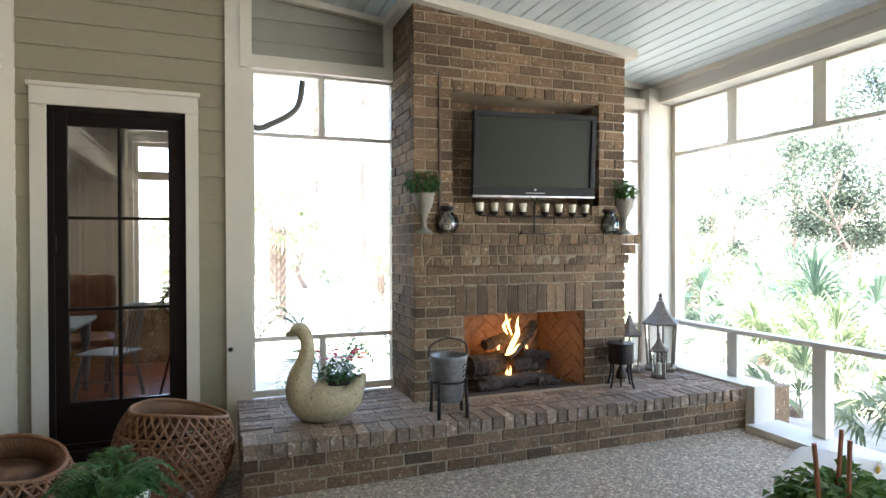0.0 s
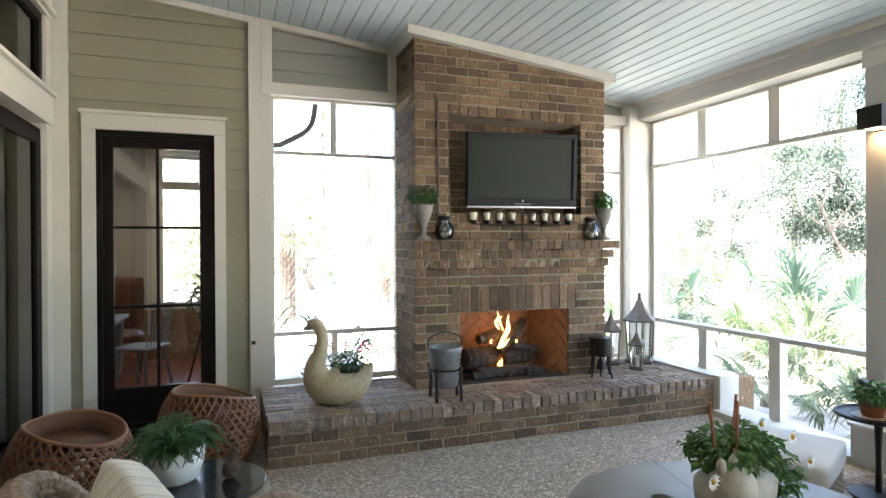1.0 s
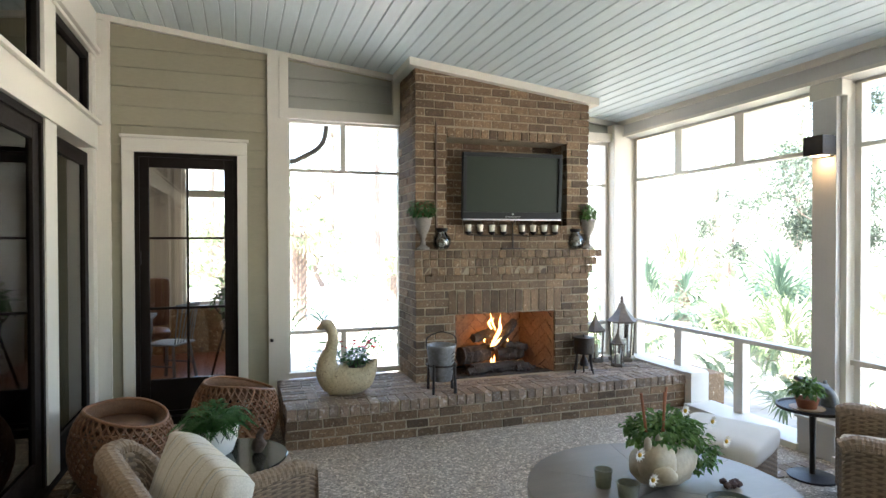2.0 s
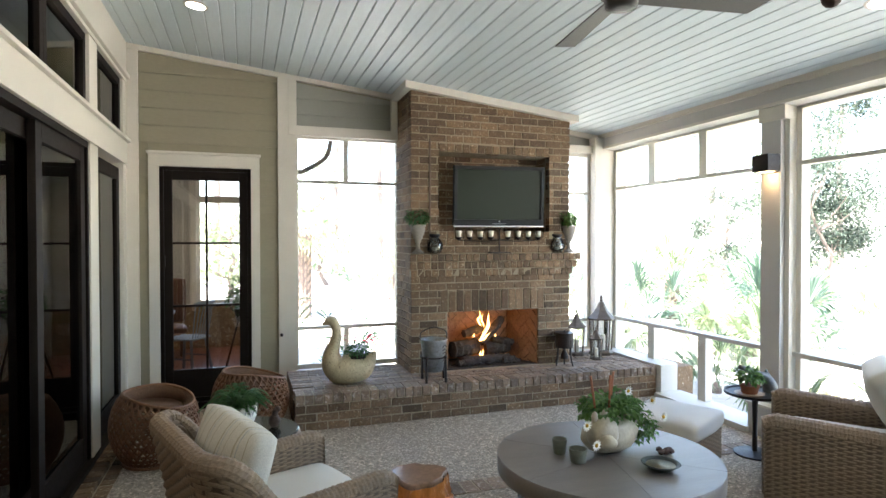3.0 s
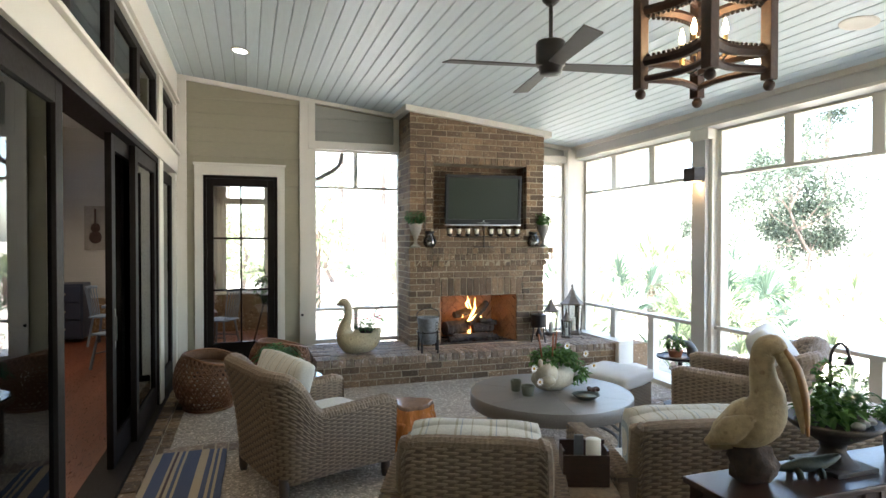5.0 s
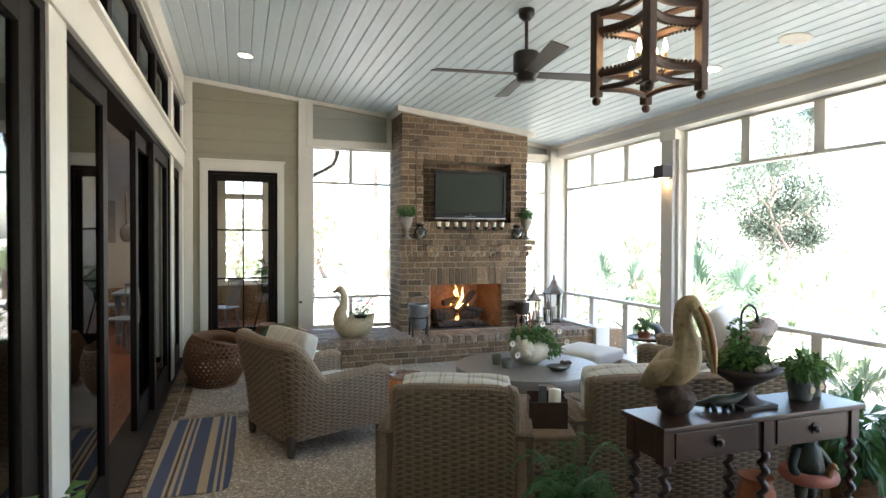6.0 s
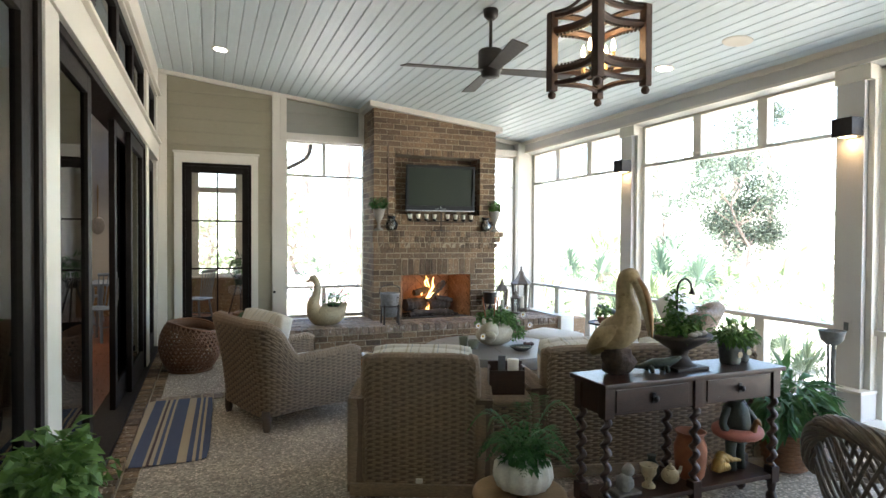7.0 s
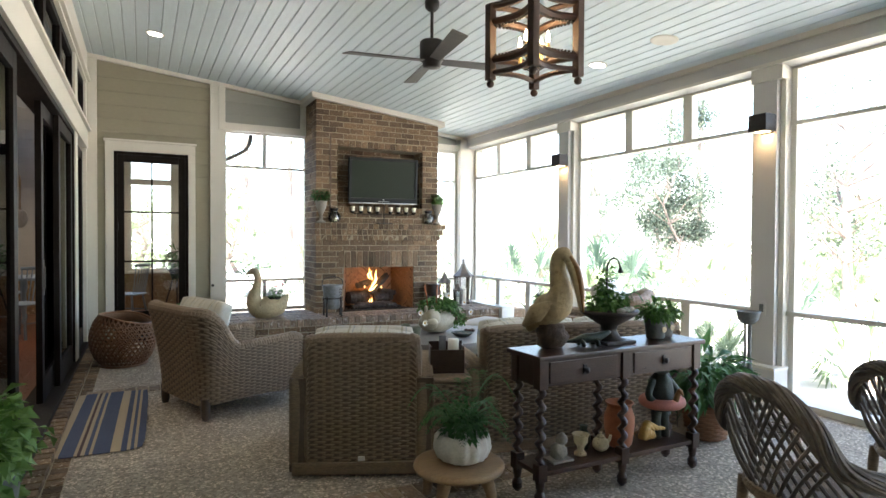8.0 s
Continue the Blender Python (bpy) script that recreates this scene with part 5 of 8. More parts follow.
# lattice-backed wicker dining chairs
M_CANE = mat("weathered_grey_cane", (0.17, 0.13, 0.095), 0.6, var=0.3, scale=9, fine=60, bump=0.25, rnd=0.35, island=True)


def lattice_chair(m):
    ch = thing("lattice_wicker_chair", m, "round-backed wicker chair with an open lattice back", "chair", "lattice chairs")
    # arch of the back, sweeping down into the arms
    arch = [(-0.34, 0.44, 0.56), (-0.34, 0.22, 0.58), (-0.30, 0.04, 0.64), (-0.235, -0.03, 0.785), (-0.12, -0.06, 0.87), (0.0, -0.065, 0.885), (0.12, -0.06, 0.87), (0.235, -0.03, 0.785), (0.30, 0.04, 0.64), (0.34, 0.22, 0.58), (0.34, 0.44, 0.56)]
    spine = smooth_path(arch, 9)
    bundle = bmesh.new()
    for k in range(18):
        pts = []
        for i, p in enumerate(spine):
            d = (spine[min(i + 1, len(spine) - 1)] - spine[max(i - 1, 0)]).normalized()
            u = d.cross(Vector((0, 1, 0.2))).normalized()
            a = 2 * math.pi * k / 18 + 0.16 * i * (1 if k % 2 else 0.55)
            pts.append(p + 0.034 * (math.cos(a) * u + math.sin(a) * d.cross(u)))
        tube(pts, 0.0085, 5, bundle)
    part("arch", bundle, M_CANE, ch, "thick bundle of grey-brown cane")["kind"] = "stuff"
    part("arch_core", tube(spine, 0.031, 8), M_WICKER_SHADE, ch)
    part("seat_ring", braid([(0.27 * math.cos(a), 0.24 + 0.25 * math.sin(a), 0.42) for a in [2 * math.pi * i / 20 for i in range(21)]], 0.028, 8), M_WOVEN, ch)
    part("seat", weave(lambda u, v: Vector((0.25 * v * math.cos(2 * math.pi * u), 0.24 + 0.23 * v * math.sin(2 * math.pi * u), 0.42)), 30, 9, 0.008), M_WOVEN, ch)
    path = smooth_path(arch, 8)
    lo, hi = 8 * 2, 8 * 8

    def edge(s):
        return path[min(len(path) - 1, max(0, int(lo + (hi - lo) * s)))]

    def base(s):
        a = math.pi * (1 + s)
        return Vector((0.27 * math.cos(a), 0.24 + 0.25 * math.sin(a), 0.43))
    for k in range(19):
        for sgn in (1, -1):
            s0 = k / 18
            s1 = s0 + sgn * 0.33
            if not -0.02 <= s1 <= 1.02:
                continue
            a, b = base(s0), edge(s1)
            mid = a.lerp(b, 0.5) + Vector((0, -0.02, 0))
            part("strand", tube(smooth_path([a, mid, b], 5), 0.008, 6), M_CANE, ch)
    for x, y in ((0.22, 0.06), (-0.22, 0.06), (0.24, 0.42), (-0.24, 0.42)):
        part("leg", tube([(x, y, 0.42), (x * 1.08, y, 0.2), (x * 1.15, y, 0)], 0.024, 8), M_WOVEN, ch, "", True)
    for x in (-1, 1):
        part("arm_stay", tube([(0.335 * x, 0.40, 0.6), (0.26 * x, 0.40, 0.43)], 0.02, 8), M_WOVEN, ch)
    return ch


lc = lattice_chair(pose(0.0, -6.81, 0, 0, 0, -104) @ Matrix.Diagonal((0.95, 1, 0.95, 1)))
copy_thing(lc, pose(0.945, -6.84, 0, 0, 0, -104) @ Matrix.Diagonal((0.95, 1, 0.97, 1)))

# woven faces are countless small strands
for o in list(bpy.data.objects):
    if o.type == 'MESH' and len(o.data.materials) == 2 and o.data.materials[1] == M_WICKER_SHADE and any(p.material_index for p in o.data.polygons):
        o["kind"] = "stuff"

# ---------- things on and round the fireplace ----------
M_CREAM = mat("aged_cream_paint", (0.52, 0.43, 0.26), 0.55, var=0.2, scale=26, fine=40, bump=0.15, second=(0.10, 0.06, 0.03), second_at=0.60)
M_STONE = mat("weathered_cast_stone", (0.31, 0.28, 0.24), 0.9, var=0.25, scale=12, fine=60, bump=0.4, second=(0.25, 0.23, 0.19), second_at=0.6)
M_WAX = mat("ivory_wax", (0.80, 0.75, 0.62), 0.5, var=0.03, scale=8, bump=0.02)
M_DARKGLASS = glass_mat("grey_bottle_glass", (0.88, 0.90, 0.90), 0.02, 0.06)
M_CLEAR = glass_mat("lantern_glass", (0.96, 0.97, 0.97), 0.0, 0.03)
M_RED = mat("red_petal", (0.42, 0.02, 0.04), 0.6)
M_WHITE = mat("white_petal", (0.82, 0.80, 0.74), 0.6, var=0.04)
M_YEL = mat("yellow_flower_centre", (0.6, 0.35, 0.03), 0.7)
M_LOG = mat("charred_log_bark", (0.055, 0.042, 0.034), 0.95, var=0.5, scale=12, fine=40, bump=0.9, second=(0.2, 0.17, 0.14), second_at=0.62)
M_FLAME = glow("gas_flame", (1.0, 0.40, 0.07), 0.9)
fn = M_FLAME.node_tree
fz = fn.nodes.new("ShaderNodeTexNoise")
fz.inputs["Scale"].default_value = 26
fx = fn.nodes.new("ShaderNodeMix")
fx.data_type = 'RGBA'
fx.inputs[6].default_value, fx.inputs[7].default_value = (1.0, 0.20, 0.02, 1), (1.0, 0.62, 0.16, 1)
fr2 = fn.nodes.new("ShaderNodeMapRange")
fr2.inputs[1].default_value, fr2.inputs[2].default_value = 0.35, 0.6
fc = fn.nodes.new("ShaderNodeTexCoord")
fn.links.new(fc.outputs["Object"], fz.inputs["Vector"])
fn.links.new(fz.outputs[0], fr2.inputs[0])
fn.links.new(fr2.outputs[0], fx.inputs[0])
fn.links.new(fx.outputs[2], fn.nodes["Principled BSDF"].inputs["Emission Color"])
M_TERRA = mat("terracotta", (0.36, 0.13, 0.06), 0.75, var=0.2, scale=7, fine=40, bump=0.15)
M_ZINC = mat("dull_zinc", (0.16, 0.17, 0.165), 0.6, metal=0.5, var=0.3, scale=10, fine=40, bump=0.2)
M_SOIL = mat("potting_soil", (0.03, 0.022, 0.015), 0.95, var=0.4, scale=30, bump=0.6)


PR = random.Random(11)

# swan planter on the hearth
sw = thing("swan_planter", pose(-0.70, -0.19, 0.336, 0, 0, 165) @ Matrix.Diagonal((0.88, 1.0, 0.95, 1)), "cream crackled swan-shaped planter with red flowers", "planter")
bm = bmesh.new()
body = [(-0.30, 0, 0.33), (-0.25, 0, 0.26), (-0.16, 0, 0.17), (-0.02, 0, 0.145), (0.12, 0, 0.15), (0.19, 0, 0.22), (0.20, 0, 0.32), (0.165, 0, 0.42), (0.145, 0, 0.52), (0.155, 0, 0.60), (0.19, 0, 0.655), (0.235, 0, 0.655), (0.27, 0, 0.635), (0.31, 0, 0.625)]
rad = [0.015, 0.065, 0.13, 0.165, 0.16, 0.13, 0.092, 0.066, 0.055, 0.052, 0.054, 0.05, 0.026, 0.012]
sp = smooth_path(body, 4)
rr = []
for i in range(len(rad) - 1):
    for s in range(4):
        rr.append(rad[i] + (rad[i + 1] - rad[i]) * s / 4)
rr.append(rad[-1])
tube(sp, rr, 18, bm, 1.0)
for v in bm.verts:
    v.co.z = max(v.co.z, 0.0)
part("body", bm, M_CREAM, sw, "", True)
part("soil", lathe([(0.12, 0.27), (0.10, 0.305), (0.0, 0.31)], 18, None, pose(-0.09, 0, 0)), M_SOIL, sw)
part("foliage", bush(PR, (-0.10, 0, 0.33), 0.20, 0.13, 0.11, 300, 0.06, 0.02), M_LEAFDK, sw)
bm = bmesh.new()
for _ in range(22):
    c = Vector((-0.10 + PR.uniform(-.2, .17), PR.uniform(-.12, .12), 0.42 + PR.uniform(0, .09)))
    for k in range(6):
        a = k * math.pi / 3
        leaf(bm, c, Vector((math.cos(a), math.sin(a), 0.5)), Vector((0, 0, 1)), 0.034, 0.022)
part("red_flowers", bm, M_RED, sw, "small red blossoms")["kind"] = "stuff"

# galvanised bucket on an iron stand
bk = thing("ash_bucket", pose(0.13, -0.385, 0.336), "galvanised bucket with a bail handle on an iron stand", "bucket")
part("pail", lathe([(0.085, 0.10), (0.098, 0.112), (0.108, 0.20), (0.134, 0.40), (0.141, 0.425), (0.137, 0.43), (0.128, 0.42), (0.10, 0.16), (0.0, 0.15)], 30), M_STEEL, bk, "", True)
part("bail", tube(smooth_path([(-0.145, 0, 0.42), (-0.13, 0, 0.50), (0, 0, 0.545), (0.13, 0, 0.50), (0.145, 0, 0.42)], 6), 0.006, 6), M_IRON, bk)
part("ring", tube([(0.135 * math.cos(2 * math.pi * i / 30), 0.135 * math.sin(2 * math.pi * i / 30), 0.25) for i in range(31)], 0.008, 6), M_IRON, bk)
for a in (0.5, 2.2, 3.9, 5.4):
    part("leg", tube([(0.14 * math.cos(a), 0.14 * math.sin(a), 0.27), (0.15 * math.cos(a), 0.15 * math.sin(a), 0.0)], 0.013, 6), M_IRON, bk)
for k in range(5):
    z = 0.22 + k * 0.035
    part("scroll", tube(smooth_path([(0.05, -0.135 - z * .03, z), (0.075, -0.128 - z * .03, z + 0.02), (0.10, -0.112 - z * .03, z)], 4), 0.004, 5), M_IRON, bk)

# fire tools kettle at the other side
ft = thing("fire_tool_stand", pose(1.795, -0.135, 0.336), "small black iron stand with a kettle at the hearth", "fire tools")
part("drum", lathe([(0.10, 0.20), (0.105, 0.21), (0.105, 0.36), (0.11, 0.37), (0.0, 0.375)], 24), M_IRON, ft)
part("shaft", tube([(0, 0, 0), (0, 0, 0.40)], 0.008, 6), M_IRON, ft)
part("bell", lathe([(0.045, 0.07), (0.04, 0.12), (0.02, 0.16), (0.005, 0.2)], 16), M_IRON, ft)
for a in (0.3, 1.9, 3.4, 5.0):
    c, s = math.cos(a), math.sin(a)
    part("leg", tube(smooth_path([(0.10 * c, 0.10 * s, 0.30), (0.10 * c, 0.10 * s, 0.12), (0.13 * c, 0.13 * s, 0.0)], 5), 0.009, 6), M_IRON, ft)


# candle lanterns on the hearth
def lantern(m, h, w, label):
    t = thing("candle_lantern", m, label, "lantern", "lanterns on the hearth")
    n, a0 = 6, math.pi / 6

    def hexa(rows, bm=None):
        return lathe(rows, n, bm, pose(0, 0, 0, 0, 0, 30))
    b = 0.075 * h
    gh = 0.60 * h
    part("base", hexa([(w * 0.95, 0), (w, 0.01), (w, b * 0.6), (w * 0.86, b)]), M_BRONZE, t)
    for k in range(6):
        a = a0 + math.pi / 3 * k
        part("upright", tube([(w * .82 * math.cos(a), w * .82 * math.sin(a), b * .9), (w * 0.97 * math.cos(a), w * 0.97 * math.sin(a), gh)], w * 0.06, 6), M_BRONZE, t)
        a2 = a + math.pi / 3
        bm = bmesh.new()
        q = [bm.verts.new(p) for p in ((w * .8 * math.cos(a), w * .8 * math.sin(a), b), (w * .8 * math.cos(a2), w * .8 * math.sin(a2), b), (w * .95 * math.cos(a2), w * .95 * math.sin(a2), gh), (w * .95 * math.cos(a), w * .95 * math.sin(a), gh))]
        bm.faces.new(q)
        o = part("pane", bm, M_CLEAR, t)
        o.visible_shadow = False
    part("roof", hexa([(w * 1.12, gh - 0.005), (w * 1.16, gh + 0.012), (w * 0.95, gh + 0.05 * h), (w * 0.62, gh + 0.12 * h), (w * 0.36, gh + 0.20 * h), (w * 0.22, gh + 0.28 * h), (w * 0.10, gh + 0.30 * h)]), M_BRONZE, t, "flared bronze roof")
    part("finial", lathe([(w * 0.08, gh + 0.30 * h), (w * 0.16, gh + 0.32 * h), (w * 0.07, gh + 0.34 * h), (w * 0.13, gh + 0.365 * h), (0.004, h)], 12), M_BRONZE, t)
    part("candle", lathe([(w * 0.32, b), (w * 0.32, gh * 0.55), (w * 0.26, gh * 0.56), (0.0, gh * 0.555)], 18), M_WAX, t, "ivory pillar candle")
    return t


M_BRONZE = mat("aged_bronze", (0.15, 0.118, 0.09), 0.5, metal=0.6, var=0.3, scale=12, fine=60, bump=0.15)
lantern(pose(2.56, 0.27, 0.336, 0, 0, 10), 0.74, 0.155, "large bronze hexagonal candle lantern on the hearth")
lantern(pose(2.23, 0.31, 0.336, 0, 0, 20), 0.575, 0.105, "medium bronze hexagonal candle lantern on the hearth")
lantern(pose(2.31, -0.00, 0.336, 0, 0, 5), 0.405, 0.075, "small bronze hexagonal candle lantern on the hearth")

# log fire
lf = thing("gas_log_fire", pose(0.95, 0.27, 0.336), "burning gas logs on a grate in the firebox", "fire")
LOGS = [((-0.30, -0.12, 0.06), (0.28, -0.10, 0.06), 0.055), ((-0.37, -0.17, 0.045), (-0.17, -0.16, 0.05), 0.042), ((0.19, -0.15, 0.045), (0.34, -0.13, 0.05), 0.044), ((-0.37, 0.03, 0.17), (-0.05, 0.06, 0.19), 0.105),
        ((0.05, 0.05, 0.17), (0.33, 0.07, 0.18), 0.10), ((-0.25, -0.01, 0.35), (0.0, 0.05, 0.40), 0.055), ((-0.06, -0.04, 0.25), (0.20, 0.0, 0.44), 0.055), ((0.08, 0.02, 0.34), (0.27, 0.05, 0.51), 0.05), ((0.10, -0.03, 0.28), (0.38, 0.0, 0.22), 0.045)]
for k, (p, q, r) in enumerate(LOGS):
    a, b = Vector(p), Vector(q)
    pts = [a.lerp(b, i / 9) + 0.012 * noise.noise_vector(Vector((k * 3.1, i * 0.8, 0))) for i in range(10)]
    bm = tube(pts, [r * (0.9 + 0.2 * noise.noise(Vector((k, i * 1.3, 2)))) for i in range(10)], 12)
    for v in bm.verts:
        v.co += 0.012 * noise.noise_vector(v.co * 22)
    part("log", bm, M_LOG, lf)
bm = bmesh.new()
for k in range(70):
    ball(bm, (PR.uniform(-0.42, 0.42), PR.uniform(-0.18, -0.05), 0.015 + PR.uniform(0, .02)), PR.uniform(0.012, 0.03), (1, 1, .7), 1, None, 0.006)
part("coals", bm, M_LOG, lf, "loose dark coals")["kind"] = "stuff"
# each lick: its spine in x and z, its greatest half width
LICKS = [([(-0.06, 0.29), (-0.01, 0.37), (0.035, 0.45), (0.03, 0.52), (0.045, 0.60)], 0.034), ([(-0.06, 0.45), (-0.09, 0.51), (-0.065, 0.57), (-0.08, 0.64)], 0.021), ([(-0.08, 0.275), (-0.02, 0.30), (0.05, 0.36)], 0.026),
         ([(-0.02, 0.44), (-0.055, 0.53), (-0.03, 0.58)], 0.016), ([(-0.03, 0.05), (-0.035, 0.11), (-0.025, 0.18)], 0.021), ([(-0.075, 0.09), (-0.065, 0.16)], 0.013), ([(0.12, 0.31), (0.125, 0.345)], 0.013), ([(0.255, 0.05), (0.25, 0.11)], 0.012), ([(-0.15, 0.32), (-0.145, 0.365)], 0.014)]
for k, (sp0, w) in enumerate(LICKS):
    pts = smooth_path([(x, -0.075 + 0.01 * math.sin(k * 2.1), z) for x, z in sp0], 6)
    n = len(pts)
    pts = [p + Vector((0.008 * noise.noise(Vector((k * 5.3, i * 0.7, 1))), 0, 0)) for i, p in enumerate(pts)]
    rad = [w * max(0.05, math.sin(math.pi * min(1, 0.14 + 0.86 * i / (n - 1))) ** 0.9 * (1.1 - 0.45 * i / (n - 1)) * (1 + 0.22 * noise.noise(Vector((k, i * 0.55, 7))))) for i in range(n)]
    part("flame", tube(pts, rad, 10, None, 0.5), M_FLAME, lf, "", True)
part("grate", boxes([(-0.38, 0.38, -0.13, -0.11, 0.02, 0.035), (-0.38, 0.38, 0.14, 0.16, 0.02, 0.035)] + [(x, x + 0.015, -0.13, 0.16, 0.035, 0.05) for x in (-0.3, -0.1, 0.1, 0.3)]), M_IRON, lf)
fl = bpy.data.lights.new("fire_light", 'POINT')
fl.energy, fl.color, fl.shadow_soft_size = 0.27, (1.0, 0.42, 0.12), 0.10
fo = new("fire_light", fl)
fo.location = (0.92, 0.30, 0.66)

# firebox lining with a herringbone of thin bricks
fb = thing("firebox_lining", pose(0, 0, 0), "buff firebrick herringbone lining of the firebox", "firebox", kind="structure")
part("ember_bed", box(0.42, 1.52, 0.03, 0.50, 0.33, 0.343), M_LOG, fb, "dark bed of cinders")
M_SOOT = mat("sooty_fire_joint", (0.13, 0.075, 0.048), 0.95, var=0.3, scale=6, bump=0.2)
part("back", boxes([(0.50, 1.44, 0.50, 0.52, 0.30, 1.0), (0.41, 1.53, 0.09, 0.6, 0.985, 1.0)]), M_SOOT, fb)
for xs in (0, 1):
    q = [(0.412, 0.02), (0.585, 0.50), (0.555, 0.51), (0.40, 0.03)] if xs == 0 else [(1.528, 0.02), (1.355, 0.50), (1.385, 0.51), (1.54, 0.03)]
    bm = bmesh.new()
    a = [bm.verts.new((x, y, 0.30)) for x, y in q]
    b = [bm.verts.new((x, y, 0.99)) for x, y in q]
    for k in range(4):
        bm.faces.new((a[k], a[(k + 1) % 4], b[(k + 1) % 4], b[k]))
    part("side", bm, M_SOOT, fb)


def herringbone(m, width, tw=0.10):
    """Thin bricks laid in herringbone over a panel whose local x runs along it; those over the edge are left out."""
    bm = bmesh.new()
    g = 0.003
    for i in range(-12, 13):
        for j in range(-12, 13):
            if (i - j) % 4 == 0:
                cells = (-tw / 2 + g, 1.5 * tw - g, -tw / 2 + g, tw / 2 - g)
            elif (i - j) % 4 == 3:
                cells = (-tw / 2 + g, tw / 2 - g, -tw / 2 + g, 1.5 * tw - g)
            else:
                continue
            c, sn = (i - j) * tw * 0.7071, (i + j) * tw * 0.7071
            x, z = width / 2 + c, 0.66 + sn
            pts = [((u - w) * 0.7071 + x, (u + w) * 0.7071 + z) for u, w in ((cells[0], cells[2]), (cells[1], cells[2]), (cells[1], cells[3]), (cells[0], cells[3]))]
            pts = [(min(width - 0.004, max(0.004, u)), min(0.98, max(0.34, w))) for u, w in pts]
            area = abs(sum(p[0] * r[1] - r[0] * p[1] for p, r in zip(pts, pts[1:] + pts[:1]))) / 2
            if area < 0.0008:
                continue
            lo = [bm.verts.new(m @ Vector((u, 0.002, w))) for u, w in pts]
            hi = [bm.verts.new(m @ Vector((u, -0.005, w))) for u, w in pts]
            bm.faces.new(hi)
            for k in range(4):
                bm.faces.new((lo[k], lo[(k + 1) % 4], hi[(k + 1) % 4], hi[k]))
    bmesh.ops.remove_doubles(bm, verts=bm.verts, dist=0.00001)
    return bm


turn = math.degrees(math.atan2(0.48, 0.173))
for m, w in ((pose(0.585, 0.498, 0), 0.77), (pose(1.353, 0.50, 0, 0, 0, -turn), 0.51), (pose(0.414, 0.02, 0, 0, 0, turn), 0.51)):
    part("herringbone", herringbone(m, w), M_FIREBRICK_J, fb, "thin herringbone bricks")["kind"] = "stuff"

# television in its recess, swung a little to one side
tv = thing("television", pose(0.985, -0.10, 2.265, 4, 0, -7), "wide flat television with a grey bezel, switched off", "television")
part("bezel", boxes([(-0.52, 0.52, -0.04, 0.03, -0.33, -0.262), (-0.52, 0.52, -0.04, 0.03, 0.285, 0.325), (-0.52, -0.48, -0.04, 0.03, -0.262, 0.285), (0.48, 0.52, -0.04, 0.03, -0.262, 0.285)], 0.008), mat("grey_plastic_bezel", (0.022, 0.024, 0.026), 0.5, var=0.05, spec=0.2), tv)
part("screen", box(-0.48, 0.48, -0.022, -0.012, -0.262, 0.285), mat("dark_screen", (0.020, 0.029, 0.019), 0.4, var=0.02, bump=0.0, spec=0.22), tv, "dark greenish glossy screen")
part("silver_strip", box(-0.52, 0.52, -0.048, -0.02, -0.345, -0.33, 0.004), mat("silver_strip", (0.6, 0.6, 0.62), 0.3, metal=0.8), tv)
part("control_bar", box(-0.08, 0.08, -0.046, -0.038, -0.312, -0.306, 0.002), mat("pale_mark", (0.45, 0.46, 0.47), 0.4), tv)
part("logo_mark", lathe([(0.010, 0), (0.010, 0.003)], 12, None, pose(0, -0.041, -0.283, 90)), mat("pale_badge", (0.4, 0.42, 0.42), 0.4), tv)
part("housing", box(-0.46, 0.46, 0.03, 0.10, -0.26, 0.26, 0.02), M_BLACK, tv)
part("mount", box(-0.06, 0.06, 0.10, 0.39, -0.08, 0.08, 0.01), M_IRON, tv)
cd = part("cable_conduit", box(0.203, 0.222, -0.012, 0.004, 1.63, 2.88, 0.003), mat("brown_conduit_paint", (0.13, 0.085, 0.06), 0.7), None)
tagged(cd, "thin brown painted conduit on the brickwork", "conduit", kind="structure")

# candle rack on the mantel
cr = thing("candle_rack", pose(1.03, -0.02, 1.626), "black iron candle rack with eight ivory votives", "candle holder")
part("foot", box(-0.13, 0.13, -0.03, 0.03, 0.0, 0.012, 0.004), M_IRON, cr)
part("stem", tube([(0, 0, 0.01), (0, 0, 0.27)], 0.007, 6), M_IRON, cr)
part("scroll", tube(smooth_path([(-0.01, 0, 0.27), (-0.03, 0, 0.31), (0, 0, 0.335), (0.03, 0, 0.31), (0.01, 0, 0.27)], 5), 0.005, 6), M_IRON, cr)
for sx in (-1, 1):
    part("arm", tube(smooth_path([(0, 0, 0.15), (sx * 0.2, 0, 0.135), (sx * 0.5, 0, 0.15)], 6), 0.006, 6), M_IRON, cr)
    for k in range(4):
        x = sx * (0.105 + k * 0.128)
        cup = part("cup", lathe([(0.005, 0.145), (0.03, 0.165), (0.036, 0.18), (0.03, 0.182), (0.0, 0.182)], 14, None, pose(x, 0, 0)), M_IRON, cr)
        part("votive", lathe([(0.024, 0.182), (0.033, 0.25), (0.027, 0.252), (0.0, 0.238)], 16, None, pose(x, 0, 0)), M_WAX, cup, "ivory votive candle", True)


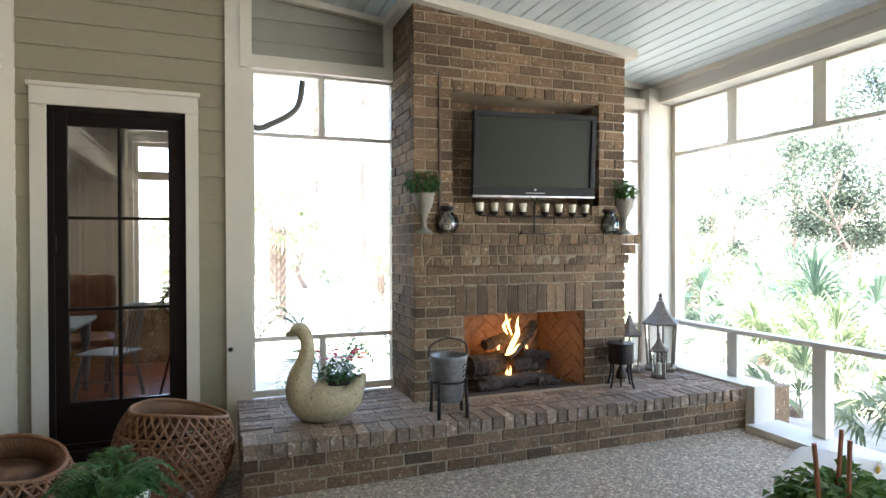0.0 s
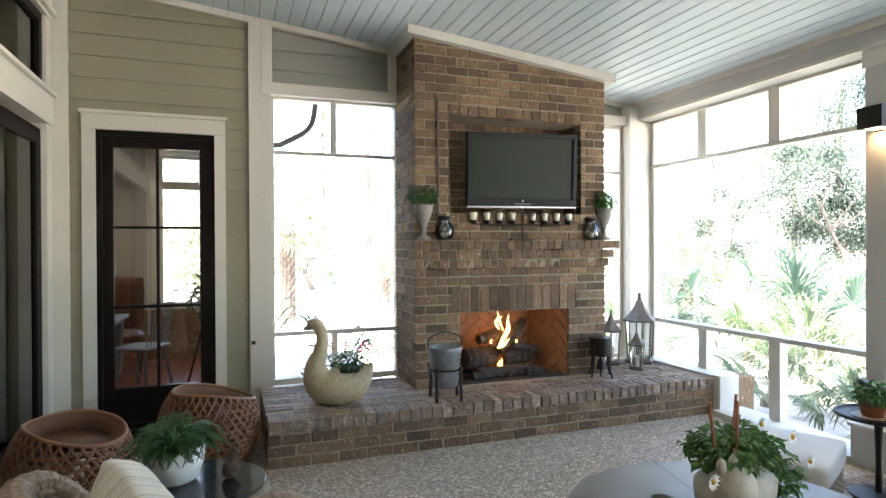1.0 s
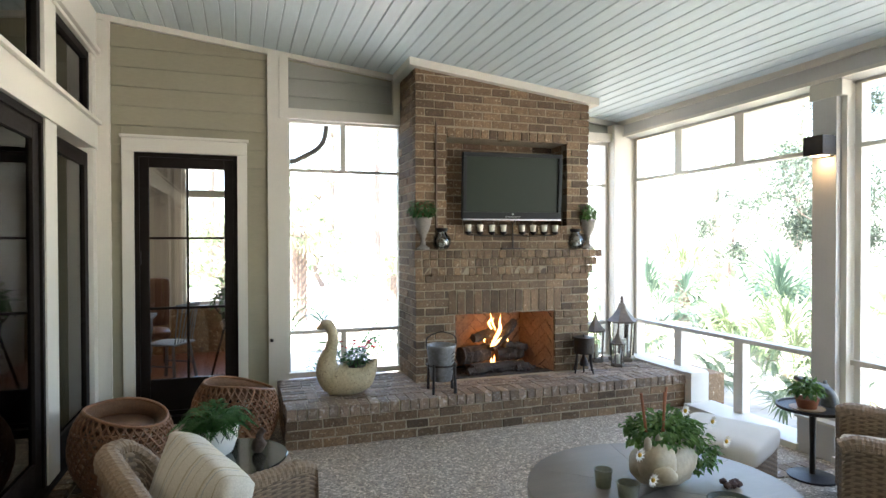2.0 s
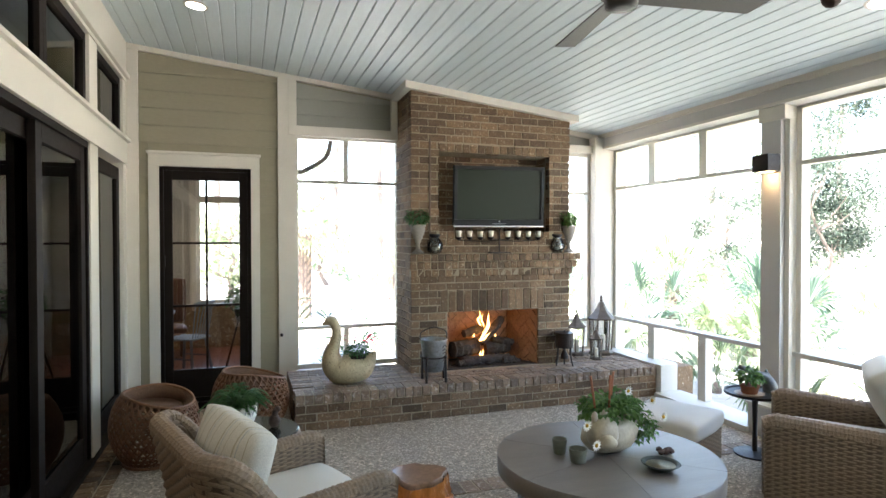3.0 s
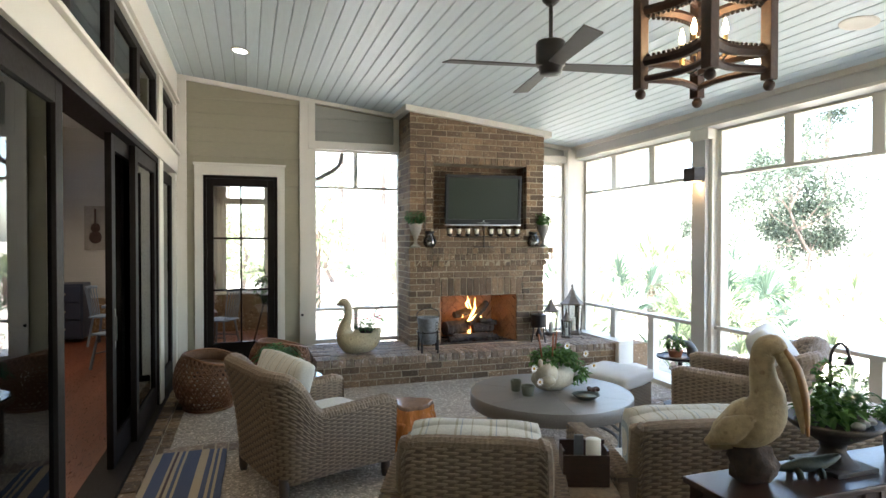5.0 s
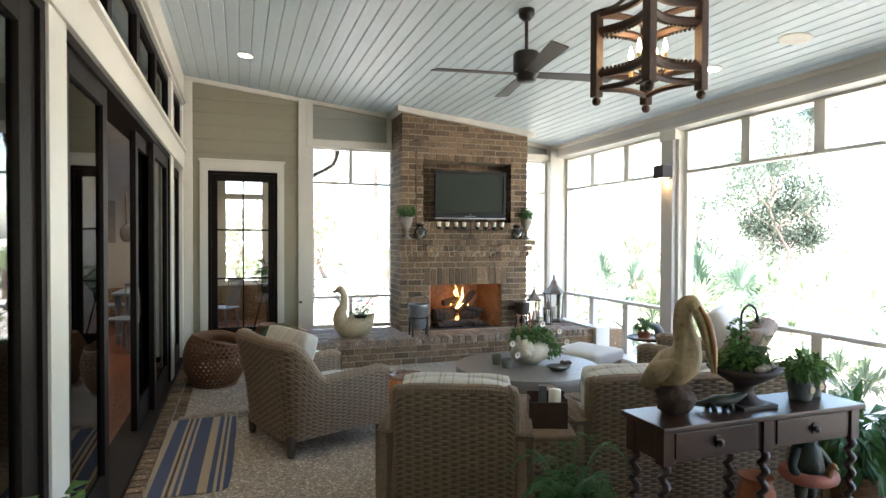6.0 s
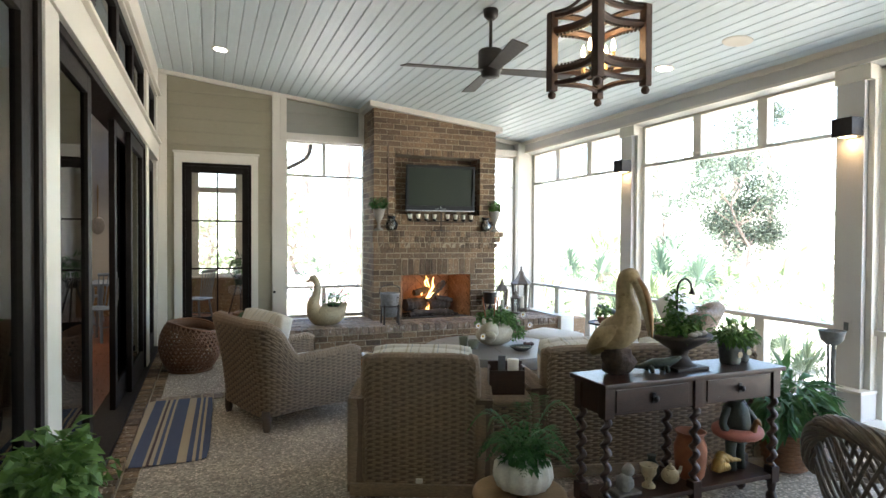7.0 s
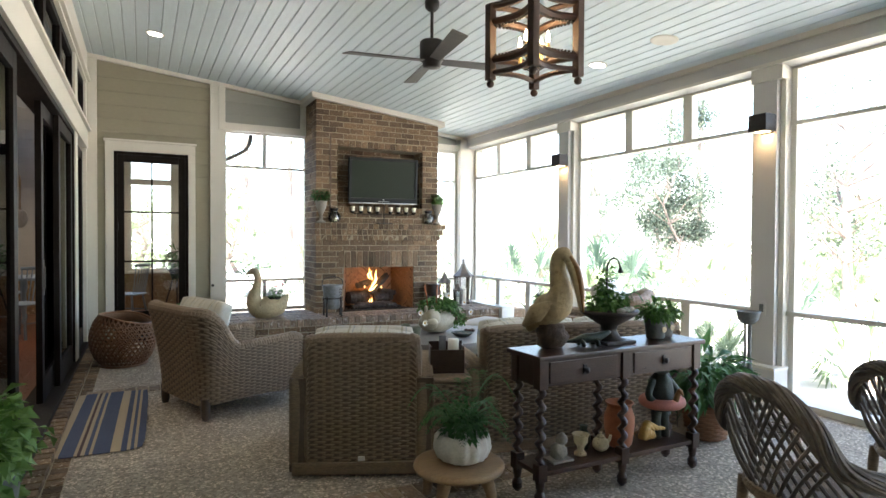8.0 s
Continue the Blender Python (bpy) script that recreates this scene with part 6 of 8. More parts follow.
def urn(m, label, leafmat, seed, rx=0.13):
    t = thing("mantel_urn", m, label, "urn", "mantel urns")
    part("urn", lathe([(0.065, 0), (0.065, 0.02), (0.05, 0.03), (0.025, 0.05), (0.022, 0.11), (0.035, 0.13), (0.028, 0.14), (0.045, 0.16), (0.075, 0.24), (0.08, 0.29), (0.092, 0.30), (0.09, 0.315), (0.07, 0.31), (0.0, 0.30)], 24, None, None, 0.0), M_STONE, t, "", True)
    part("foliage", bush(random.Random(seed), (0, 0, 0.38), rx, rx, 0.12, 330, 0.055, 0.024, -0.5, 0.5), leafmat, t)
    return t


urn(pose(0.075, -0.005, 1.626), "weathered stone urn with trailing green plant", M_LEAFDK, 3, 0.15)
urn(pose(1.93, -0.0, 1.626), "weathered stone urn with leafy green plant", M_LEAF, 4, 0.12)


def netted_jar(m):
    t = thing("netted_glass_jar", m, "round grey glass jar in a wire net with a candle", "jar", "netted jars")
    o = part("jar", lathe([(0.05, 0), (0.075, 0.02), (0.088, 0.07), (0.08, 0.12), (0.05, 0.16), (0.042, 0.185), (0.055, 0.20), (0.050, 0.20), (0.038, 0.186), (0.046, 0.158), (0.076, 0.118), (0.083, 0.07), (0.07, 0.022), (0.0, 0.012)], 22), M_DARKGLASS, t, "", True)
    o.visible_shadow = False
    part("collar", lathe([(0.044, 0.175), (0.062, 0.20), (0.06, 0.215), (0.05, 0.215), (0.04, 0.18)], 20), M_IRON, t)
    bm = bmesh.new()
    for sgn in (1, -1):
        for c in range(9):
            pts = []
            for i in range(12):
                f = i / 11
                z = 0.01 + 0.155 * f
                r = 0.052 + 0.040 * math.sin(math.pi * min(1, f * 1.02)) + 0.002
                a = 2 * math.pi * c / 9 + sgn * f * 1.2
                pts.append((r * math.cos(a), r * math.sin(a), z))
            tube(pts, 0.0022, 4, bm)
    part("wire_net", bm, M_IRON, t)
    part("candle", lathe([(0.03, 0.014), (0.03, 0.07), (0.0, 0.07)], 14), M_WAX, t)
    return t


nj = netted_jar(pose(0.265, -0.01, 1.626))
copy_thing(nj, pose(1.77, -0.01, 1.626, 0, 0, 40))

# ---------- ceiling fan, pendant, lamps ----------
M_FAN = mat("dark_bronze_fan", (0.03, 0.026, 0.024), 0.4, metal=0.4, var=0.15, scale=8)
M_BLADE = mat("grey_brown_fan_blade", (0.075, 0.07, 0.065), 0.5, var=0.2, scale=3, fine=30, stretch=(1, 6, 6))
cf = thing("ceiling_fan", pose(0.03, -3.68, 0), "dark bronze ceiling fan with four blades at rest", "ceiling fan")
part("canopy", lathe([(0.03, 3.37), (0.06, 3.40), (0.065, 3.455)], 24), M_FAN, cf, "", True)
part("downrod", tube([(0, 0, 3.10), (0, 0, 3.40)], 0.014, 10), M_FAN, cf)
part("motor", lathe([(0.03, 2.885), (0.075, 2.89), (0.085, 2.94), (0.10, 2.945), (0.105, 2.97), (0.105, 3.10), (0.095, 3.115), (0.02, 3.125)], 32), M_FAN, cf, "", True)
for k in range(4):
    m = pose(0, 0, 2.945, 0, 0, 90 * k - 9) @ pose(0, 0, 0, -9)
    bm = bmesh.new()
    q = [(0.08, -0.045), (0.60, -0.07), (0.76, -0.075), (0.72, 0.065), (0.08, 0.05)]
    f = bm.faces.new([bm.verts.new(m @ Vector((x, y, 0.004))) for x, y in q])
    r = bmesh.ops.extrude_face_region(bm, geom=[f])
    bmesh.ops.translate(bm, vec=(0, 0, -0.009), verts=[v for v in r["geom"] if isinstance(v, bmesh.types.BMVert)])
    bmesh.ops.recalc_face_normals(bm, faces=bm.faces)
    part("blade", bm, M_BLADE, cf)

M_RUSTW = mat("scorched_red_brown_wood", (0.05, 0.022, 0.011), 0.65, var=0.4, scale=6, fine=40, bump=0.3)
M_BULB = glow("warm_candle_bulb", (1.0, 0.72, 0.38), 9.0)
pl = thing("lantern_pendant", pose(0.13, -5.03, 0, 0, 0, 8.5), "square carved wooden lantern pendant with candle bulbs", "pendant lamp")
s, z0, z1 = 0.205, 2.505, 2.995
for sx in (-1, 1):
    for sy in (-1, 1):
        pst = part("post", box(sx * s - 0.027, sx * s + 0.027, sy * s - 0.027, sy * s + 0.027, z0 - 0.02, z1, 0.005), M_RUSTW, pl)
        bm = bmesh.new()
        ball(bm, (sx * s, sy * s, z0 - 0.045), 0.027, (1, 1, 1), 2)
        part("ball_foot", bm, M_RUSTW, pst, "", True)
        part("roof_stay", tube(smooth_path([(sx * s, sy * s, z1), (sx * s * 0.6, sy * s * 0.6, z1 + 0.03), (sx * 0.03, sy * 0.03, z1 + 0.14)], 5), 0.012, 6), M_IRON, pl)
for k in range(4):
    m = pose(0, 0, 0, 0, 0, 90 * k)
    for za, thick, curve in ((z0 + 0.115, 0.046, 0.06), (z0 + 0.03, 0.032, 0.06), (z1 - 0.12, 0.046, 0.06), (z1 - 0.02, 0.036, 0.06)):
        pts = [m @ Vector((-s + 2 * s * i / 12, -s + curve * math.sin(math.pi * i / 12), za)) for i in range(13)]
        part("rail", tube(pts, thick * 0.55, 6, None, 1.0), M_RUSTW, pl)
    for za, sg in ((z0 + 0.145, 1), (z1 - 0.148, -1)):
        bm = bmesh.new()
        for i in range(17):
            f = (i + 0.5) / 17
            p = m @ Vector((-s + 2 * s * f, -s + 0.06 * math.sin(math.pi * f), za))
            ball(bm, p, 0.011, (1, 1, 1), 1)
        part("beading", bm, M_IRON, pl, "row of small carved beads")["kind"] = "stuff"
part("chain_rod", tube([(0, 0, z1 + 0.16), (0, 0, ceil_z(0.13))], 0.009, 8), M_IRON, pl)
part("canopy", lathe([(0.02, ceil_z(.13) - 0.04), (0.06, ceil_z(.13) - 0.015), (0.062, ceil_z(.13) - 0.002)], 20), M_IRON, pl)
part("centre_stem", tube([(0, 0, z0 + 0.06), (0, 0, z1 + 0.16)], 0.010, 8), M_IRON, pl)
for k in range(4):
    a = math.pi / 2 * k + 0.3
    x, y = 0.105 * math.cos(a), 0.105 * math.sin(a)
    ar = part("candle_arm", tube(smooth_path([(0, 0, z0 + 0.08), (x * 0.6, y * 0.6, z0 + 0.05), (x, y, z0 + 0.10)], 5), 0.006, 6), M_IRON, pl)
    part("sleeve", lathe([(0.012, z0 + 0.10), (0.012, z0 + 0.20)], 12, None, pose(x, y, 0)), mat("amber_candle_sleeve", (0.6, 0.4, 0.15), 0.5, var=0.1), ar)
    part("bulb", lathe([(0.006, z0 + 0.20), (0.014, z0 + 0.222), (0.011, z0 + 0.25), (0.002, z0 + 0.28)], 12, None, pose(x, y, 0)), M_BULB, ar, "glowing flame-shaped bulb", True)
ll = bpy.data.lights.new("pendant_light", 'POINT')
ll.energy, ll.color, ll.shadow_soft_size = 0.8, (1.0, 0.72, 0.42), 0.08
lo = new("pendant_light", ll)
lo.location = (0.13, -5.03, 2.75)


def downlight(x, y, on=True):
    z = ceil_z(x)
    tilt = pose(x, y, z, 0, math.degrees(-math.atan(SLOPE)), 0)
    t = thing("recessed_light" if on else "ceiling_speaker", tilt, "round recessed ceiling light, switched on" if on else "round white speaker grille in the ceiling", "ceiling light" if on else "speaker", "recessed lights" if on else "")
    part("ring", lathe([(0.075, -0.006), (0.095, -0.006), (0.10, 0.004), (0.07, 0.004)] if on else [(0.0, -0.004), (0.10, -0.006), (0.12, -0.004), (0.125, 0.004)], 32), M_TRIM, t)
    if on:
        part("lens", lathe([(0.0, -0.007), (0.074, -0.007), (0.074, 0.0)], 28), M_CAN, t, "bright lamp lens")
        d = bpy.data.lights.new("can_light", 'SPOT')
        d.energy, d.color, d.spot_size, d.spot_blend, d.shadow_soft_size = 2.5, (1.0, 0.88, 0.72), radians(110), 0.6, 0.06
        so = new("can_light", d)
        so.location = (x, y, z - 0.02)


M_CAN = glow("can_lamp_lens", (1.0, 0.95, 0.85), 2.0)
downlight(-2.063, -0.88)
downlight(2.03, -3.525)
downlight(-2.10, -3.75)
downlight(2.03, -4.40, False)


def sconce(y):
    t = thing("wall_sconce", pose(BX, y, 2.45), "dark bronze box sconce on the post, lit below", "wall lamp", "post sconces")
    part("box", boxes([(-0.15, -0.005, -0.085, 0.085, -0.075, 0.075)], 0.004), M_IRON, t)
    part("backplate", box(-0.006, 0.0, -0.06, 0.06, -0.085, 0.085, 0.001), M_IRON, t)
    part("lamp", box(-0.12, -0.03, -0.05, 0.05, -0.078, -0.0755), M_SCON, t, "warm glowing lamp slot")
    d = bpy.data.lights.new("sconce_light", 'AREA')
    d.energy, d.color, d.size = 0.10, (1.0, 0.62, 0.30), 0.08
    so = new("sconce_light", d)
    so.location = (BX - 0.075, y, 2.45 - 0.08)
    return t


M_SCON = glow("sconce_glow", (1.0, 0.7, 0.35), 1.5)
sconce(-2.06)
sconce(-4.90)
sw2 = thing("outlet", pose(BX, -4.87, 0.80), "grey outlet cover on the post", "outlet")
part("plate", box(-0.006, 0.0, -0.04, 0.04, -0.06, 0.06, 0.002), M_POST, sw2)
part("socket", box(-0.009, -0.005, -0.02, 0.02, -0.035, 0.035, 0.002), M_ZINC, sw2)

# ---------- things on the console ----------
M_PELI = mat("carved_buff_pelican_paint", (0.40, 0.30, 0.16), 0.7, var=0.25, scale=10, fine=45, bump=0.5, second=(0.22, 0.15, 0.075), second_at=0.6)
M_BEAK = mat("ochre_beak_paint", (0.30, 0.15, 0.045), 0.5, var=0.2, scale=10)
M_BARK = mat("rough_brown_base", (0.085, 0.055, 0.04), 0.9, var=0.4, scale=14, fine=40, bump=0.9)
M_VERD = mat("dark_green_bronze", (0.05, 0.06, 0.045), 0.55, metal=0.3, var=0.3, scale=14, fine=60, bump=0.3)
M_PINK = mat("dull_pink_paint", (0.45, 0.16, 0.12), 0.6, var=0.15, scale=8)
CT = 0.801
M_BOWL = mat("dark_brown_cast_iron", (0.055, 0.042, 0.035), 0.6, metal=0.3, var=0.3, scale=10, fine=50, bump=0.2)


def lerp_radii(vals, steps):
    out = []
    for a, b in zip(vals, vals[1:]):
        out += [a + (b - a) * k / steps for k in range(steps)]
    return out + [vals[-1]]


# pelican statue, one plain carved mesh
bm = bmesh.new()
spine = [(-0.19, 0, 0.09), (-0.13, 0, 0.15), (-0.05, 0, 0.205), (0.02, 0, 0.255), (0.04, 0, 0.325), (0.025, 0, 0.395), (0.018, 0, 0.455), (0.03, 0, 0.51), (0.065, 0, 0.525), (0.10, 0, 0.505)]
tube(smooth_path(spine, 4), lerp_radii([0.02, 0.072, 0.105, 0.10, 0.075, 0.058, 0.05, 0.051, 0.048, 0.028], 4), 16, bm, 0.92)
tube(smooth_path([(0.085, 0, 0.505), (0.125, 0, 0.44), (0.155, 0, 0.34), (0.175, 0, 0.22)], 4), lerp_radii([0.03, 0.036, 0.026, 0.008], 4), 12, bm, 0.8)
for sy in (1, -1):
    tube(smooth_path([(0.03, 0.075 * sy, 0.26), (-0.07, 0.095 * sy, 0.20), (-0.19, 0.05 * sy, 0.12)], 5), lerp_radii([0.02, 0.042, 0.01], 5), 10, bm, 1.3)
rock = bmesh.new()
ball(rock, (-0.02, 0, 0.065), 0.09, (1.05, 0.95, 0.95), 3, None, 0.03)
for v in rock.verts:
    v.co.z = max(v.co.z, 0.0)
n0 = len(bm.faces)
tube(smooth_path([(0.10, 0, 0.515), (0.15, 0, 0.445), (0.182, 0, 0.34), (0.192, 0, 0.215)], 4), lerp_radii([0.016, 0.022, 0.017, 0.006], 4), 10, bm, 0.9)
bm.faces.ensure_lookup_table()
for f in bm.faces[n0:]:
    f.material_index = 1
tmp = bpy.data.meshes.new("rock")
rock.to_mesh(tmp)
n0 = len(bm.faces)
bm.from_mesh(tmp)
bm.faces.ensure_lookup_table()
for f in bm.faces[n0:]:
    f.material_index = 2
pe = part("pelican_statue", bm, (M_PELI, M_BEAK, M_BARK), None, "", True)
pe.matrix_world = pose(-0.15, -5.635, CT, 0, 0, -66) @ Matrix.Diagonal((0.9, 1, 1, 1))
tagged(pe, "carved buff pelican statue with an ochre beak on a rough base", "statue")

# little bronze alligator
bm = bmesh.new()
tube(smooth_path([(-0.13, 0.02, 0.02), (-0.07, 0, 0.03), (0, 0, 0.042), (0.06, 0, 0.045), (0.11, 0, 0.06), (0.15, 0, 0.075)], 4), lerp_radii([0.004, 0.02, 0.036, 0.034, 0.026, 0.010], 4), 10, bm, 0.8)
for x, y in ((0.05, 0.04), (0.05, -0.04), (-0.04, 0.04), (-0.04, -0.04)):
    tube([(x, y * 0.5, 0.035), (x + 0.008, y * 0.8, 0.02), (x + 0.012, y * 0.85, 0.0)], 0.013, 6, bm)
al = part("alligator_figurine", bm, M_VERD, None, "", True)
al.matrix_world = pose(0.07, -5.645, CT, 0, 0, -15)
tagged(al, "small dark green bronze alligator figurine", "figurine")

# bowl planter with ivy and a watering hook
bp = thing("bowl_planter", pose(0.27, -5.615, CT), "dark pedestal bowl planter with ivy and stones", "planter")
part("bowl", lathe([(0.095, 0), (0.095, 0.02), (0.07, 0.03), (0.045, 0.07), (0.05, 0.10), (0.10, 0.13), (0.155, 0.165), (0.175, 0.185), (0.17, 0.195), (0.14, 0.175), (0.0, 0.165)], 32), M_BOWL, bp, "", True)
part("plinth", box(-0.11, 0.11, -0.11, 0.11, -0.0, 0.018, 0.004), M_BOWL, bp)
part("soil", lathe([(0.15, 0.172), (0.10, 0.185), (0.0, 0.19)], 24), M_SOIL, bp)
part("ivy", bush(random.Random(21), (-0.01, 0, 0.215), 0.15, 0.13, 0.10, 230, 0.05, 0.036, -0.4, 0.7), M_LEAF, bp)
part("tall_ivy", bush(random.Random(22), (-0.04, 0, 0.34), 0.06, 0.06, 0.14, 80, 0.045, 0.036, -1, 0.3), M_LEAF, bp)
part("fern", fern(random.Random(23), (0.09, 0, 0.20), 8, 0.13, 0.9, 0.010), M_LEAFDK, bp)
part("hook", tube(smooth_path([(-0.02, 0, 0.17), (-0.02, 0, 0.40), (-0.01, 0, 0.47), (0.03, 0, 0.50), (0.07, 0, 0.48), (0.085, 0, 0.44)], 6), 0.006, 8), M_IRON, bp, "black curved hook")
part("hook_bell", lathe([(0.02, 0), (0.012, 0.02), (0.006, 0.035)], 12, None, pose(0.086, 0, 0.41)), M_IRON, bp)
for x, y in ((0.03, -0.10), (0.08, -0.09), (-0.02, -0.12), (0.11, -0.05)):
    b = bmesh.new()
    ball(b, (x, y, 0.20), 0.024, (1.2, 1, 0.7), 2, None, 0.004)
    part("pebble", b, M_STONE, bp, "", True)


def tin_pot(m, seed):
    t = thing("tin_plant_pot", m, "grey tin pot with leafy plant and round tag", "plant pot", "tin pots")
    part("pot", lathe([(0.052, 0), (0.055, 0.01), (0.064, 0.11), (0.068, 0.125), (0.062, 0.125), (0.056, 0.10), (0.0, 0.10)], 24), M_ZINC, t, "", True)
    part("tag", lathe([(0.018, 0), (0.018, 0.003)], 14, None, pose(0.01, -0.062, 0.06, 90)), M_CREAM, t)
    part("foliage", bush(random.Random(seed), (0, 0, 0.155), 0.13, 0.11, 0.075, 260, 0.06, 0.022, -0.5, 0.5), M_LEAF, t)
    return t


tin_pot(pose(0.63, -5.635, CT), 31)
tin_pot(pose(0.745, -5.595, CT), 32)

# ---------- the console's shelf ----------
SH = 0.181
tj = thing("terracotta_jar", pose(0.33, -5.645, SH), "tall terracotta jar on the console shelf", "jar")
part("jar", lathe([(0.06, 0), (0.075, 0.02), (0.088, 0.12), (0.088, 0.18), (0.07, 0.23), (0.075, 0.25), (0.085, 0.262), (0.075, 0.262), (0.06, 0.235), (0.0, 0.22)], 26), M_TERRA, tj, "", True)
part("twine_tassel", bush(random.Random(41), (0.09, -0.02, 0.13), 0.03, 0.03, 0.08, 60, 0.05, 0.005, -1, 1.0), M_TANWOOD, tj, "straw tassel")
cu = thing("cream_urn", pose(0.02, -5.665, SH), "small cream glazed urn on the console shelf", "urn")
part("urn", lathe([(0.035, 0), (0.035, 0.012), (0.016, 0.03), (0.022, 0.05), (0.04, 0.075), (0.04, 0.10), (0.05, 0.12), (0.044, 0.122), (0.034, 0.10), (0.0, 0.09)], 22), M_CREAM, cu, "", True)
cp = thing("cream_teapot", pose(0.16, -5.675, SH), "round cream ceramic pot on the console shelf", "pot")
bm = bmesh.new()
ball(bm, (0, 0, 0.045), 0.048, (1, 1, 0.92), 3)
part("pot", bm, M_CREAM, cp, "", True)
part("spout", tube(smooth_path([(0.035, 0, 0.04), (0.065, 0, 0.06), (0.075, 0, 0.085)], 4), [0.014, 0.013, 0.012, 0.011, 0.010, 0.009, 0.009, 0.008, 0.008], 8), M_CREAM, cp, "", True)
part("lid", lathe([(0.026, 0.084), (0.02, 0.095), (0.006, 0.10), (0.009, 0.112), (0.0, 0.115)], 16), M_CREAM, cp, "", True)
gv = thing("green_vase", pose(0.11, -5.585, SH), "small olive green vase on the console shelf", "vase")
part("vase", lathe([(0.03, 0), (0.045, 0.04), (0.04, 0.08), (0.02, 0.11), (0.025, 0.135), (0.0, 0.125)], 20), M_VERD, gv, "", True)
bu = thing("stone_figurine", pose(-0.145, -5.675, SH), "pale stone scroll ornament on the console shelf", "ornament")
bm = bmesh.new()
ball(bm, (0, 0, 0.05), 0.05, (1, 0.8, 1), 3, None, 0.012)
ball(bm, (0.02, 0, 0.115), 0.035, (1, 0.8, 1.1), 2, None, 0.008)
part("figure", bm, M_STONE, bu, "", True)
part("slab", box(-0.07, 0.07, -0.05, 0.05, 0, 0.012, 0.003), M_STONE, bu)
gs = thing("gilded_shell", pose(0.54, -5.675, SH), "gold coloured shell ornament on the console shelf", "ornament")
bm = bmesh.new()
for k in range(5):
    tube(smooth_path([(-0.05 + 0.02 * k, 0, 0.02), (-0.03 + 0.02 * k, 0.01 * k, 0.08 + 0.02 * math.sin(k)), (0.02 + 0.03 * k, 0.0, 0.06)], 4), lerp_radii([0.03, 0.028, 0.008], 4), 8, bm)
part("shell", bm, mat("dull_gold_paint", (0.42, 0.25, 0.06), 0.45, metal=0.35, var=0.3, scale=14), gs, "", True)
# standing figure with a pink ring, one plain shape
bm = bmesh.new()
for sx in (-1, 1):
    tube([(0.035 * sx, 0, 0.0), (0.035 * sx, 0, 0.10), (0.03 * sx, 0, 0.20)], [0.035, 0.028, 0.036], 12, bm)
    tube(smooth_path([(0.06 * sx, 0, 0.36), (0.12 * sx, -0.02, 0.28), (0.10 * sx, -0.06, 0.22)], 4), 0.022, 10, bm)
tube(smooth_path([(0, 0, 0.17), (0, 0, 0.26), (0, 0, 0.35), (0, 0, 0.40)], 4), lerp_radii([0.07, 0.085, 0.07, 0.035], 4), 16, bm)
ball(bm, (0, -0.005, 0.44), 0.055, (1, 1, 1), 3)
fg = thing("ring_figure", pose(0.68, -5.635, SH), "dark painted garden statue with a pink swim ring", "statue")
part("figure", bm, M_VERD, fg, "", True)
rg = bmesh.new()
tube([(0.115 * math.cos(2 * math.pi * i / 28), -0.015 + 0.105 * math.sin(2 * math.pi * i / 28), 0.225) for i in range(29)], 0.032, 10, rg)
part("ring", rg, M_PINK, fg, "dull pink swim ring", True)
part("ring_head", tube(smooth_path([(0.0, -0.115, 0.23), (0.0, -0.135, 0.29), (0.0, -0.15, 0.315), (0.0, -0.175, 0.30)], 4), lerp_radii([0.02, 0.016, 0.018, 0.004], 4), 10), M_BEAK, fg, "", True)

# ---------- other things on the floor ----------
bpt = thing("basket_planter", pose(1.385, -5.39, 0), "woven basket planter with a broad-leaved plant", "planter")
part("basket", weave(lambda u, v: Vector(((0.15 + 0.05 * v) * math.cos(2 * math.pi * u), (0.15 + 0.05 * v) * math.sin(2 * math.pi * u), 0.01 + 0.25 * v)), 22, 11, 0.012), M_RATTAN, bpt)
part("soil", lathe([(0.18, 0.20), (0.18, 0.23), (0.0, 0.24)], 24), M_SOIL, bpt)
part("foliage", bush(random.Random(51), (0, 0, 0.42), 0.34, 0.30, 0.24, 300, 0.20, 0.055, -0.5, 0.6), M_LEAFDK, bpt)
part("stems", bush(random.Random(52), (0, 0, 0.30), 0.16, 0.16, 0.22, 60, 0.24, 0.012, -0.6, 0.0), M_STEM, bpt)
ts = thing("torch_stand", pose(2.37, -5.03, 0), "tall iron torch stand with a cup beside the post", "stand")
part("cup", lathe([(0.03, 0.70), (0.05, 0.705), (0.08, 0.74), (0.092, 0.80), (0.098, 0.81), (0.09, 0.812), (0.075, 0.76), (0.0, 0.74)], 24), M_ZINC, ts, "", True)
for k in range(3):
    a = 2 * math.pi * k / 3 + 0.4
    part("leg", tube(smooth_path([(0.025 * math.cos(a), 0.025 * math.sin(a), 0.71), (0.03 * math.cos(a), 0.03 * math.sin(a), 0.35), (0.13 * math.cos(a), 0.13 * math.sin(a), 0.0)], 6), 0.010, 8), M_ZINC, ts)
M_IVY = leaf_mat("ivy_leaf", (0.07, 0.15, 0.03), (0.18, 0.30, 0.075))
iv = thing("ivy_planter", pose(-2.555, -6.18, 0), "leafy ivy in a pot on a plant stand", "planter")
part("pot", lathe([(0.07, 0.55), (0.09, 0.72), (0.095, 0.73), (0.08, 0.725), (0.0, 0.71)], 24, None, pose(-0.06, 0, 0)), M_ZINC, iv, "", True)
